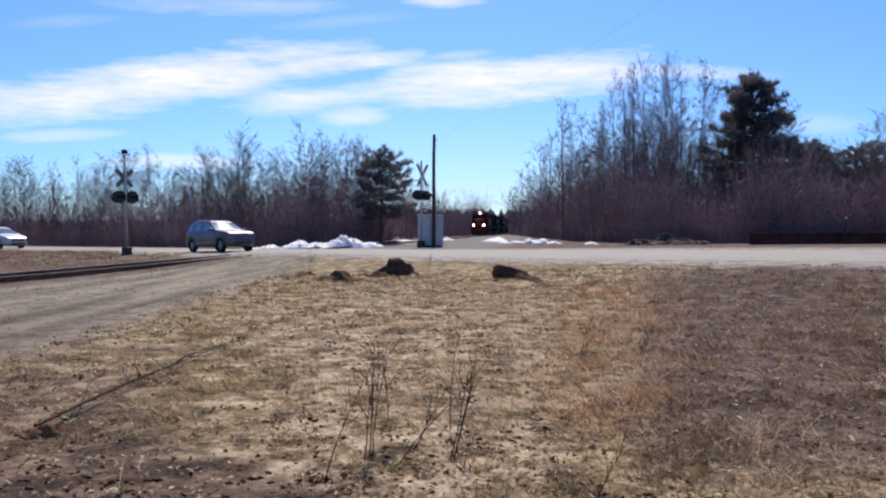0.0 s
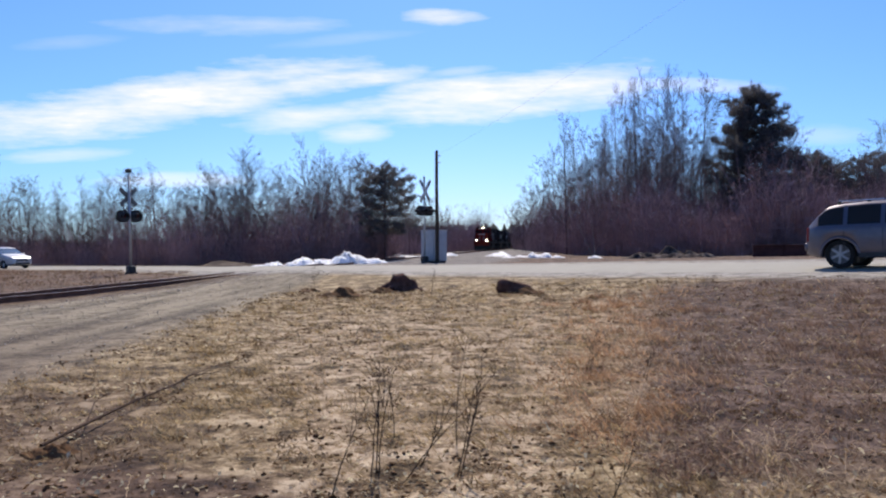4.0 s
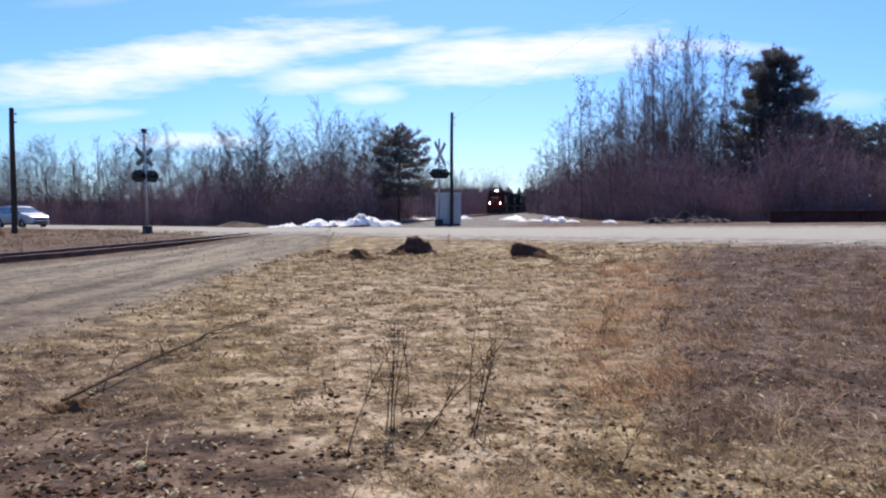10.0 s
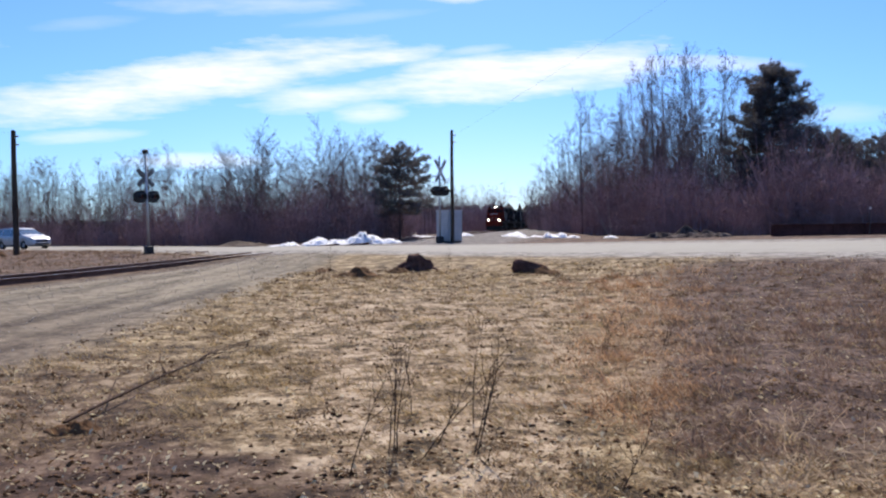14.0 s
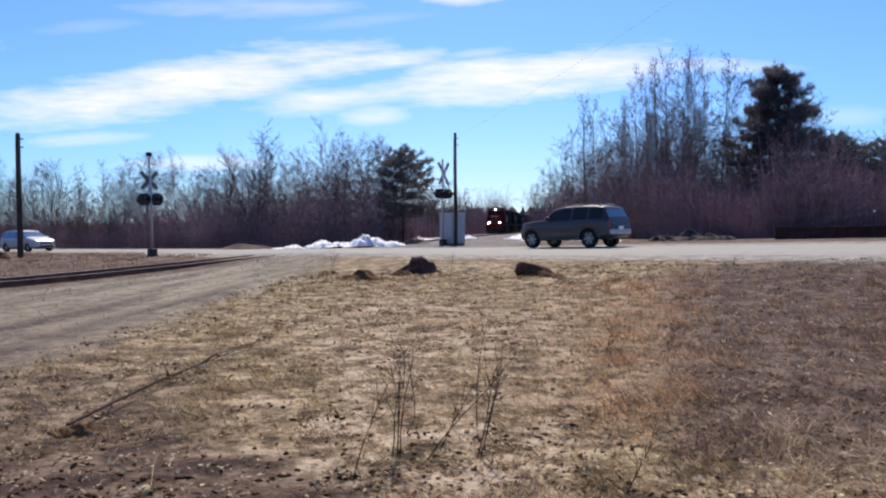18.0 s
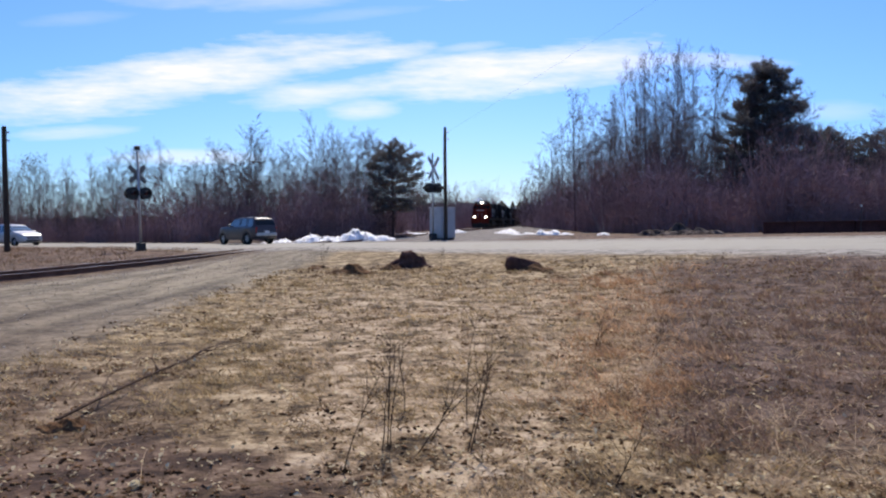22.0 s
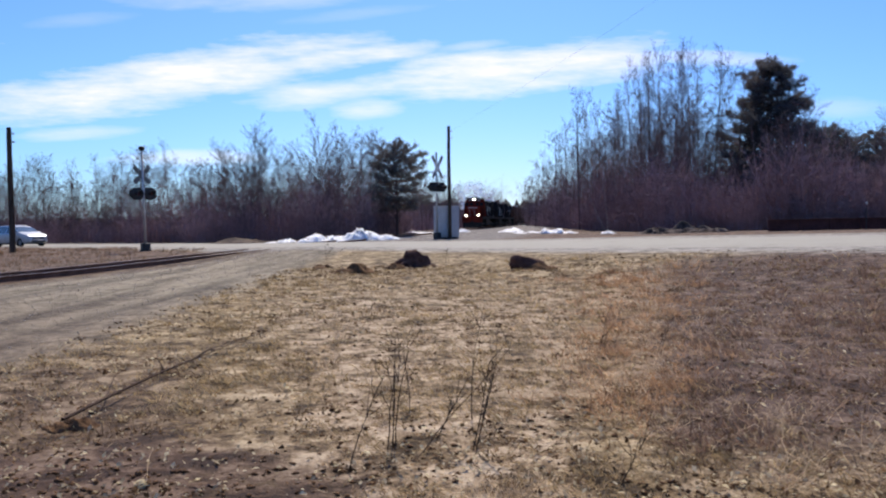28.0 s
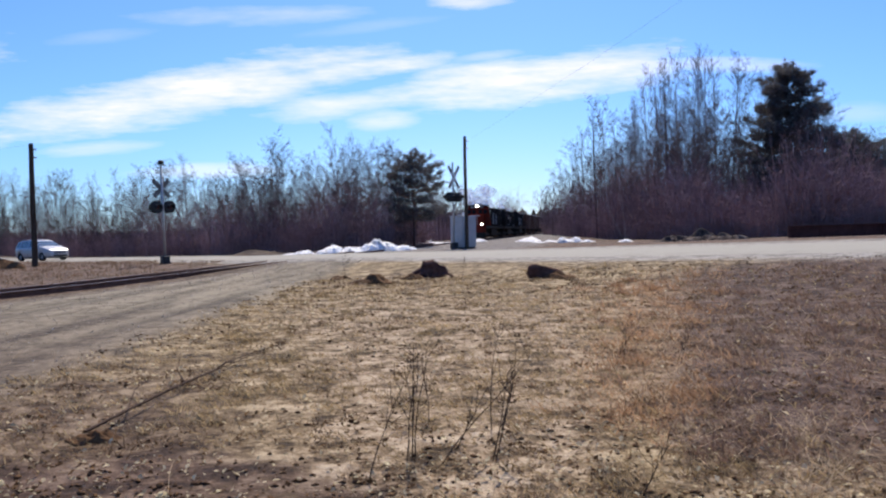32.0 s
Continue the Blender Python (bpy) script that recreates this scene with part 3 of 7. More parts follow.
def build_track():
    track = thing("railway_track", "single railway track with rusty rails on wooden sleepers", "railway track", kind="structure")
    prof = [(-0.07, 0), (0.07, 0), (0.07, 0.015), (0.012, 0.035), (0.012, 0.125), (0.036, 0.135), (0.036, 0.168), (0.03, 0.173), (-0.03, 0.173),
            (-0.036, 0.168), (-0.036, 0.135), (-0.012, 0.125), (-0.012, 0.035), (-0.07, 0.015)]
    stations = (-60, -40, -30, -26, -22, -18, -14, -10, -6, -2, 2, 6, 12, 20, 30, 80, 140, 300, 520)
    for side in (-0.755, 0.755):
        bm = bmesh.new()
        rings = []
        for s in stations:
            ring = []
            for u, h in prof:
                ring.append(bm.verts.new(track_at(s, side + u, RAIL_TOP - 0.173 + h)))
            rings.append(ring)
        for a, b in zip(rings, rings[1:]):
            for k in range(len(prof)):
                bm.faces.new((a[k], b[k], b[(k + 1) % len(prof)], a[(k + 1) % len(prof)]))
        rail = part("rail", bm, RAIL_STEEL, track)
        top = bmesh.new()
        edge = [[top.verts.new(track_at(s, side + u, RAIL_TOP + z)) for u, z in ((-0.026, -0.004), (-0.024, 0.002), (0.024, 0.002), (0.026, -0.004))] for s in stations]
        for a, b in zip(edge, edge[1:]):
            for k in range(3):
                top.faces.new((a[k], a[k + 1], b[k + 1], b[k]))
        part("running_surface", top, WORN_STEEL, rail, "worn bright rail head")
    bm = box(2.6, 0.23, 0.16, 0, 0, 0, 0.015)
    me = bpy.data.meshes.new("sleeper")
    bm.to_mesh(me)
    bm.free()
    me.materials.append(TIE_WOOD)
    r = random.Random(4)
    for k in range(200):
        s = -26 + k * 0.56
        p = track_at(s, r.uniform(-0.05, 0.05))
        if abs((p.x + p.y) * R2 - ROAD_W) < ROAD_HALF + 0.4:
            continue
        ob = put(new("sleeper", me), track)
        ob.matrix_basis = Matrix.Translation((p.x, p.y, p.z + RAIL_TOP - 0.173 - 0.08 + 0.004)) @ pose(0, 0, 0, 0, 0, -10 + r.uniform(-1.5, 1.5))
    bm = bmesh.new()
    rings = []
    for s in np.concatenate([np.arange(10.5, 90, 2.5), np.arange(95, 520, 12)]):
        rings.append([bm.verts.new(track_at(float(s), u, z + r.uniform(-0.02, 0.02))) for u, z in
                      ((-3.0, -0.13), (-1.6, -0.125 + 0.03), (-0.6, -0.10), (0.6, -0.10), (1.6, -0.125 + 0.03), (3.0, -0.13))])
    for a, b in zip(rings, rings[1:]):
        for k in range(5):
            bm.faces.new((a[k], a[k + 1], b[k + 1], b[k]))
    part("ballast", bm, BALLAST, track, "grey crushed stone ballast", True)


build_track()


# ---- trees ----
def grow(r, p, d, length, rad, level, lines, spec):
    """One stem and, along it, its side shoots."""
    n = (8, 5, 3, 2)[level]
    pts, rads = [p], [rad]
    step = length / (n - 1)
    wander = spec["wander"] * (0.6, 1.6, 2.2, 0)[level]
    tip = (0.012, 0.009, 0.006, 0.003)[level]
    for k in range(1, n):
        d = d + r.normal(0, wander, 3) + np.array([0, 0, spec["up"] * (0.2, 1.0, 0.8, 0)[level]])
        d = d / np.linalg.norm(d)
        p = p + d * step
        pts.append(p)
        rads.append(rad * (1 - k / (n - 1)) + tip * k / (n - 1))
    lines[level].append((np.array(pts), np.array(rads)))
    if level == 3:
        return
    pts = np.array(pts)
    count = spec["kids"][level]
    for k in range(count):
        f = spec["bare"] + (1 - spec["bare"]) * (k + r.uniform(0, 1)) / count if level == 0 else 0.15 + 0.85 * (k + r.uniform(0, 1)) / count
        f = min(f, 0.99)
        i = min(int(f * (n - 1)), n - 2)
        q = pts[i] + (pts[i + 1] - pts[i]) * (f * (n - 1) - i)
        ax = pts[i + 1] - pts[i]
        ax = ax / np.linalg.norm(ax)
        side = np.cross(ax, r.normal(0, 1, 3))
        side /= np.linalg.norm(side) + 1e-9
        a = radians(r.uniform(*spec["angle"]) * (1.0 - 0.35 * f * (level == 0)) + (0, 4, 6)[level])
        nd = ax * math.cos(a) + side * math.sin(a)
        shrink = (1.0 - 0.62 * f) if level == 0 else (1.0 - 0.45 * f)
        grow(r, q, nd, length * spec["ratio"][level] * shrink * r.uniform(0.6, 1.3), max(rad * (1 - f) * 0.42, (0.012, 0.008, 0.0085)[level]), level + 1, lines, spec)


def bare_tree(seed, height, spec, stems=1, bark=None):
    """A leafless tree: trunk and crown of limbs and twigs, as meshes."""
    r = np.random.default_rng(seed)
    lines = [[], [], [], []]
    for k in range(stems):
        lean = r.uniform(0.02, 0.07) if stems == 1 else r.uniform(0.05, 0.26)
        a = r.uniform(0, 6.28) if stems == 1 else 6.28 * k / stems + r.uniform(-0.5, 0.5)
        d = np.array([math.cos(a) * lean, math.sin(a) * lean, 1.0])
        h = height * (1 if k == 0 else r.uniform(0.7, 0.98))
        base = np.array([math.cos(a), math.sin(a), 0]) * (0.0 if stems == 1 else 0.16) + np.array([0, 0, -0.15])
        grow(r, base, d / np.linalg.norm(d), h, (0.0058 * h + 0.012) * (1 if stems == 1 else 0.75), 0, lines, spec)
    V, F = tubes(lines[0], 7)
    trunk = fast_mesh("trunk", V, F, bark or BARK)
    trunk.polygons.foreach_set("use_smooth", [True] * len(trunk.polygons))
    V, F = tubes(lines[1], 3)
    V, T = [np.asarray(V)], [np.asarray([(f[i], f[j], f[k]) for f in F for i, j, k in ((0, 1, 2), (0, 2, 3)) if len(f) == 4])]
    base = len(V[0])
    P, R = np.array([p for p, _ in lines[2]]), np.array([q for _, q in lines[2]])
    side = np.cross(P[:, -1] - P[:, 0], r.normal(0, 1, (len(P), 3)))
    side /= np.linalg.norm(side, axis=1)[:, None] + 1e-9
    V.append(np.stack([P - side[:, None] * R[..., None], P + side[:, None] * R[..., None]], 2).reshape(-1, 3))
    b = base + np.arange(len(P))[:, None] * 6
    T += [b + np.array([t]) for t in ((0, 1, 3), (0, 3, 2), (2, 3, 5), (2, 5, 4))]
    base += len(P) * 6
    P, R = np.array([p for p, _ in lines[3]]), np.array([q for _, q in lines[3]])
    side = np.cross(P[:, 1] - P[:, 0], r.normal(0, 1, (len(P), 3)))
    side /= np.linalg.norm(side, axis=1)[:, None] + 1e-9
    V.append(np.stack([P[:, 0] - side * R[:, :1], P[:, 0] + side * R[:, :1], P[:, 1]], 1).reshape(-1, 3))
    T.append(base + np.arange(len(P) * 3).reshape(-1, 3))
    crown = fast_mesh("crown", np.concatenate(V), np.concatenate(T), TWIG)
    return trunk, crown


SPREADING = dict(wander=0.035, up=0.035, kids=(22, 8, 14), bare=0.18, angle=(32, 62), ratio=(0.56, 0.50, 0.46))
FAN = dict(wander=0.03, up=0.03, kids=(12, 7, 13), bare=0.18, angle=(24, 50), ratio=(0.46, 0.5, 0.5))
UPRIGHT = dict(wander=0.012, up=0.035, kids=(30, 7, 12), bare=0.20, angle=(26, 50), ratio=(0.34, 0.48, 0.5))
SLENDER = dict(wander=0.010, up=0.03, kids=(40, 6, 10), bare=0.14, angle=(32, 60), ratio=(0.22, 0.5, 0.55))
BUSHY = dict(wander=0.06, up=0.02, kids=(9, 6, 11), bare=0.05, angle=(26, 60), ratio=(0.56, 0.5, 0.5))

TREES = {}
for kind_, spec_, h_, stems_, seeds_ in (("spreading", SPREADING, 9.5, 1, (1, 2, 3)), ("clump", FAN, 9.5, 5, (4, 5)), ("upright", UPRIGHT, 14.0, 1, (6, 7, 8)),
                                         ("slender", SLENDER, 13.0, 1, (9, 10, 11)), ("bushy", BUSHY, 5.0, 4, (12, 13, 14))):
    TREES[kind_] = [bare_tree(s_, h_, spec_, stems_) for s_ in seeds_]
TREES["birch"] = [bare_tree(31, 9.0, dict(SLENDER, kids=(12, 4, 4)), 2, BIRCH_BARK)]
BASE_H = dict(spreading=9.5, clump=9.5, upright=14.0, slender=13.0, bushy=5.0, birch=9.0)
TREE_LABEL = dict(spreading="bare leafless broad tree with grey-brown bark", clump="bare leafless tree with several stems from one root",
                  upright="tall bare leafless tree with upright limbs", slender="slender bare leafless tree with short side branches",
                  bushy="bare leafless shrub with many thin reddish-brown stems", birch="thin white-barked birch leaning at the wood's edge")


def tree(kind, variant, x, y, height, turn, group):
    pair = TREES[kind][variant % len(TREES[kind])]
    ob = thing("shrub" if kind == "bushy" else "tree", TREE_LABEL[kind], "shrub" if kind == "bushy" else "tree", group)
    k = height / BASE_H[kind]
    for name, me in (("trunk", pair[0]), ("crown", pair[1])):
        put(new(name, me), ob)
    ob.matrix_basis = pose(x, y, gz(x, y), 0, 0, turn) @ Matrix.Diagonal((k, k, k, 1))
    return ob


def pine_mesh(seed, height, bare, outline, tiers, tufts, size, sweep):
    """A white pine: tiers of long limbs that turn up at their ends, each with flat fans of needle sprays.
    outline: reach of the limbs at even steps from the lowest tier to the top."""
    r = np.random.default_rng(seed)
    lean = r.uniform(-0.012, 0.012, 2)
    zs = np.linspace(-0.2, height, 9)
    trunk = [(np.stack([lean[0] * zs, lean[1] * zs, zs], 1), np.interp(zs, [0, height], [0.013 * height + 0.03, 0.03]))]
    limbs, centres, ways = [], [], []
    for k in range(tiers):
        g = k / (tiers - 1)
        z0 = height * (bare + (0.985 - bare) * g)
        reach = float(np.interp(g, np.linspace(0, 1, len(outline)), outline))
        turn = r.uniform(0, 6.28)
        count = int(r.integers(5, 8))
        for j in range(count):
            a = turn + 6.2832 * j / count + r.normal(0, 0.22)
            L = reach * r.choice([0.55, 0.8, 1.0, 1.12], p=[0.18, 0.3, 0.36, 0.16]) * r.uniform(0.85, 1.1)
            z = z0 + r.normal(0, 0.012 * height)
            out = np.array([math.cos(a), math.sin(a), 0])
            rise = -0.10 * (1 - g) + 0.6 * g ** 1.5 + r.normal(0, 0.10)
            q = np.linspace(0, 1, 6)
            P = np.array([lean[0] * z, lean[1] * z, z]) + out * (L * q)[:, None]
            P[:, 2] += L * (rise * q + sweep * q * q)
            limbs.append((P, np.linspace(0.022 + 0.010 * L, 0.008, 6)))
            across = np.array([-out[1], out[0], 0])
            for m in range(max(4, int(tufts * L))):
                f = r.uniform(0.22, 1.0) ** 0.7
                i = min(int(f * 5), 4)
                c = P[i] + (P[i + 1] - P[i]) * (f * 5 - i)
                fan = r.normal(0, 1) * (0.08 + 0.20 * L * (1.05 - f) + 0.05 * L)
                c = c + across * fan + np.array([0, 0, 0.02 + 0.14 * abs(fan) + r.normal(0, 0.03 * size / 0.1)]) + out * r.normal(0, 0.08)
                centres.append(c)
                ways.append(out * 0.7 + across * 0.6 * np.sign(fan) + np.array([0, 0, 0.55]))
    C, D = np.array(centres), np.array(ways)
    k, n = 11, len(C)
    dirs = D[:, None, :] * 0.7 + r.normal(0, 0.62, (n, k, 3))
    dirs /= np.linalg.norm(dirs, axis=2)[:, :, None]
    side = np.cross(dirs, r.normal(0, 1, (n, k, 3)))
    side /= np.linalg.norm(side, axis=2)[:, :, None] + 1e-9
    ln = size * r.uniform(0.6, 1.25, (n, k, 1))
    base = C[:, None, :] + r.normal(0, size * 0.16, (n, k, 3))
    V = np.stack([base - side * size * 0.06, base + side * size * 0.06, base + dirs * ln], 2).reshape(-1, 3)
    F = np.arange(len(V)).reshape(-1, 3)
    Vt, Ft = tubes(trunk, 8)
    Vl, Fl = tubes(limbs, 4)
    return fast_mesh("trunk", Vt, Ft, BARK), fast_mesh("limb_whorl", Vl, Fl, BARK), fast_mesh("crown", V, F, NEEDLES)


PINES = [pine_mesh(1, 15.0, 0.14, (3.8, 4.4, 4.6, 4.2, 4.7, 3.8, 3.1, 2.8, 2.5, 1.6, 0.35), 27, 22, 0.42, 0.16),
         pine_mesh(2, 7.7, 0.30, (2.0, 3.0, 2.3, 2.7, 2.5, 2.2, 1.5, 0.4), 13, 16, 0.32, 0.10),
         pine_mesh(3, 9.0, 0.10, (2.4, 2.3, 2.4, 2.0, 1.8, 1.6, 1.2, 0.7), 15, 9, 0.40, 0.12),
         pine_mesh(4, 9.0, 0.06, (1.7, 1.6, 1.4, 1.15, 0.9, 0.6, 0.35, 0.1), 18, 10, 0.36, -0.15)]


def pine(variant, x, y, k, turn, label, group=""):
    ob = thing("pine_tree", label, "tree", group)
    for name, me in zip(("trunk", "limb_whorl", "crown"), PINES[variant]):
        put(new(name, me), ob)
    ob.matrix_basis = pose(x, y, gz(x, y), 0, 0, turn) @ Matrix.Diagonal((k, k, k, 1))
    return ob


def at_px(u, depth):
    """The place at that depth under the tangent u of its azimuth, but never nearer than the road's far side."""
    depth = max(depth, 30.5 / (R2 * (1 + u))) if u < 0 else depth
    return u * depth, depth


def build_woods():
    r = random.Random(11)
    # edge of the wood beyond the road, west of the track: tangent of azimuth, depth, height, kind
    west = [(-0.555, 70, 6.2, "spreading"), (-0.51, 66, 7.2, "spreading"), (-0.475, 72, 6.5, "bushy"), (-0.44, 64, 7.6, "slender"), (-0.415, 70, 7.0, "spreading"),
            (-0.385, 66, 6.2, "upright"), (-0.345, 63, 8.7, "slender"), (-0.305, 70, 7.2, "spreading"), (-0.275, 66, 8.0, "upright"), (-0.245, 62, 9.3, "clump"),
            (-0.232, 66, 9.4, "spreading"), (-0.205, 70, 8.4, "upright"), (-0.185, 64, 7.0, "slender"), (-0.155, 66, 8.6, "clump"), (-0.138, 62, 9.4, "clump"),
            (-0.125, 68, 10.2, "upright"), (-0.10, 72, 9.3, "slender"), (-0.085, 70, 9.0, "spreading"), (-0.04, 84, 8.5, "spreading"), (-0.02, 95, 8.0, "spreading"),
            (0.01, 110, 7.5, "spreading"), (0.022, 130, 8.0, "bushy"), (-0.012, 112, 8.4, "clump"), (0.0, 118, 8.0, "spreading"), (0.008, 126, 7.4, "clump"), (0.018, 138, 7.2, "spreading"), (0.028, 150, 6.6, "spreading"), (-0.028, 100, 8.4, "clump"), (-0.60, 68, 7.0, "spreading"), (-0.65, 70, 7.5, "upright"), (-0.7, 72, 7.0, "spreading")]
    for k, (u, d, h, kind) in enumerate(west):
        x, y = at_px(u, d)
        tree(kind, k, x, y, 0.93 * h * y / d, r.uniform(0, 360), "trees west of the track")
    for k in range(66):
        u = -0.66 + 0.63 * (k + r.uniform(0, 1)) / 66
        x, y = at_px(u, r.uniform(66, 92))
        tree(r.choice(["spreading", "upright", "clump", "spreading"]), k, x, y, (r.uniform(5.2, 8.2) - 0.9 * float(smooth(-0.3, -0.5, u))) * y / 72, r.uniform(0, 360), "trees west of the track")
    for k in range(9):
        x, y = at_px(-0.285 + 0.22 * (k + r.uniform(0, 1)) / 9, r.uniform(64, 84))
        tree(r.choice(["clump", "spreading"]), k, x, y, r.uniform(6.6, 8.8) * y / 72, r.uniform(0, 360), "trees west of the track")
    for k in range(30):
        u = -0.62 + 0.58 * (k + r.uniform(0, 1)) / 30
        x, y = at_px(u, r.uniform(60, 72))
        tree("bushy", k, x, y, r.uniform(2.2, 4.2), r.uniform(0, 360), "shrubs west of the track")
    x, y = at_px(-0.052, 66)
    pine(1, x, y, 1.0, 40, "dark green pine with a broad ragged crown at the track side")
    # the taller wood east of the track
    east = [(0.118, 150, 9.0, "bushy"), (0.128, 135, 10.5, "upright"), (0.14, 120, 11.5, "slender"), (0.155, 112, 12.5, "spreading"), (0.17, 104, 13.0, "upright"),
            (0.186, 86, 15.6, "slender"), (0.196, 92, 15.0, "upright"), (0.21, 90, 13.0, "spreading"), (0.225, 84, 13.6, "upright"), (0.24, 78, 13.8, "slender"),
            (0.255, 76, 14.6, "upright"), (0.268, 74, 15.2, "upright"), (0.282, 70, 15.8, "slender"), (0.293, 72, 15.4, "upright"), (0.305, 68, 15.2, "upright"),
            (0.318, 70, 15.6, "slender"), (0.33, 66, 14.4, "upright"), (0.342, 68, 14.8, "slender"), (0.357, 64, 14.8, "slender"), (0.37, 66, 12.8, "upright"),
            (0.385, 62, 11.8, "spreading"), (0.452, 56, 8.8, "clump"), (0.475, 57, 8.2, "spreading"), (0.51, 60, 7.4, "upright"), (0.54, 58, 7.0, "spreading"), (0.60, 52, 7.8, "spreading"), (0.612, 50, 7.0, "clump")]
    for k, (u, d, h, kind) in enumerate(east):
        x, y = at_px(u, d)
        tree(kind, k + 1, x, y, h, r.uniform(0, 360), "trees east of the track")
    for k in range(104):
        u = 0.13 + 0.40 * ((k + r.uniform(0, 1)) / 104) ** 0.9 if k % 4 else 0.13 + 0.56 * (k + r.uniform(0, 1)) / 104
        d0 = np.interp(u, [0.13, 0.2, 0.3, 0.45, 0.65], [140, 96, 72, 58, 50])
        x, y = at_px(u, d0 * r.uniform(1.02, 1.3))
        top = np.interp(u, [0.13, 0.2, 0.28, 0.38, 0.48, 0.65], [0.058, 0.11, 0.165, 0.13, 0.095, 0.10])
        tree(r.choice(["upright", "spreading", "upright", "slender"]), k, x, y, y * top * r.uniform(0.75, 1.05), r.uniform(0, 360), "trees east of the track")
    for k in range(46):
        u = 0.125 + 0.55 * (k + r.uniform(0, 1)) / 46
        d0 = np.interp(u, [0.12, 0.2, 0.3, 0.45, 0.65], [135, 82, 64, 52, 46])
        x, y = at_px(u, d0 * r.uniform(0.98, 1.12))
        tree("bushy", k, x, y, r.uniform(3.5, 6.5) * (1.25 if u < 0.36 else 0.85), r.uniform(0, 360), "shrubs east of the track")
    x, y = at_px(0.4355, 63)
    pine(0, x, y, 0.905, 0, "large dark pine with a dense ragged crown above bare trees")
    for u, d, k in ((0.495, 66, 0.98), (0.508, 70, 1.08), (0.525, 66, 1.0), (0.54, 72, 0.98), (0.555, 66, 0.92), (0.575, 68, 0.98), (0.592, 72, 1.1), (0.61, 66, 1.0), (0.635, 68, 1.05), (0.515, 78, 1.1), (0.66, 64, 1.0)):
        x, y = at_px(u, d)
        pine(2, x, y, 0.9 * k, r.uniform(0, 360), "dark pine standing behind bare trees", "pines east of the track")
    x, y = at_px(-0.592, 95)
    pine(3, x, y, 0.72, 70, "small dark pointed conifer behind the road")
    x, y = at_px(0.222, 58)
    ob = tree("birch", 0, x, y, 4.4, 200, "")
    ob.matrix_basis = ob.matrix_basis @ pose(0, 0, 0, 4, 9, 0)


build_woods()


def brush(name, label, n, place, h_lo, h_hi, seed, scale=None):
    """Thousands of thin leaning stems, each with side twigs at wide angles, as one thicket."""
    r = np.random.default_rng(seed)
    X, Y = place(r, n)
    Z = ground_z(X, Y) - 0.1
    H = h_lo + (h_hi - h_lo) * r.uniform(0, 1, n) ** 2.2 * (0.45 + 1.0 * cell_noise(X + 900, Y + 900, 4.0, 23 + seed))
    if scale:
        H = H * np.interp(X / Y, *scale)
    P = np.stack([X, Y, Z], 1)
    mid = P + np.concatenate([r.normal(0, 0.16, (n, 2)), np.ones((n, 1))], 1) * H[:, None] * 0.5
    tip = mid + np.concatenate([r.normal(0, 0.32, (n, 2)), np.ones((n, 1))], 1) * H[:, None] * 0.5
    V, F = [], []
    rad = 0.010 + 0.0028 * H

    def blades(a, b, wa, wb):
        d = b - a
        side = np.cross(d, r.normal(0, 1, d.shape))
        side /= np.linalg.norm(side, axis=1)[:, None] + 1e-9
        base = sum(len(v) for v in V)
        V.append(np.stack([a - side * wa[:, None], a + side * wa[:, None], b + side * wb[:, None], b - side * wb[:, None]], 1).reshape(-1, 3))
        b = base + np.arange(len(a))[:, None] * 4
        F.extend((b + np.array([[0, 1, 2]]), b + np.array([[0, 2, 3]])))

    blades(P, mid, rad, rad * 0.7)
    blades(mid, tip, rad * 0.7, rad * 0.25)
    for k in range(10):
        f = r.uniform(0.12, 0.98, n)
        a = np.where((f < 0.5)[:, None], P + (mid - P) * f[:, None] * 2, mid + (tip - mid) * (f[:, None] * 2 - 1))
        d = np.stack([r.normal(0, 0.75, n), r.normal(0, 0.75, n), r.uniform(0.0, 1.0, n)], 1)
        b = a + d * (H * (1.1 - f) * 0.26 + 0.22)[:, None]
        side = np.cross(d, r.normal(0, 1, d.shape))
        side *= (rad * 0.75 / (np.linalg.norm(side, axis=1) + 1e-9))[:, None]
        base = sum(len(v) for v in V)
        V.append(np.stack([a - side, a + side, b], 1).reshape(-1, 3))
        F.append(base + np.arange(n * 3).reshape(-1, 3))
    me = fast_mesh(name, np.concatenate(V), np.concatenate(F), BRUSH)
    return tagged(new(name, me), label, "brush", kind="stuff")


def west_place(r, n):
    u = r.uniform(-0.72, -0.03, n)
    d = np.maximum(60, 29.5 / (R2 * (1 + u))) + 24 * r.uniform(0, 1, n) ** 1.4 + 14 * smooth(-0.12, 0.0, u)
    return u * d, d


def east_place(r, n):
    u = 0.115 + 0.6 * r.uniform(0, 1, n)
    d = np.interp(u, [0.11, 0.14, 0.2, 0.3, 0.45, 0.72], [185, 118, 76, 57, 47, 41]) * (1 + 0.42 * r.uniform(0, 1, n) ** 1.4)
    return u * d, d


brush("brush", "dense leafless reddish-brown brush along the wood's edge", 11500, west_place, 1.3, 5.2, 21, ((-0.7, -0.33, -0.26, -0.1, -0.03), (0.9, 0.95, 1.15, 1.15, 1.05)))
brush("brush", "dense leafless purple-brown brush along the wood's edge", 13500, east_place, 1.6, 7.6, 22, ((0.12, 0.2, 0.3, 0.38, 0.7), (1.1, 1.1, 0.95, 0.75, 0.8)))


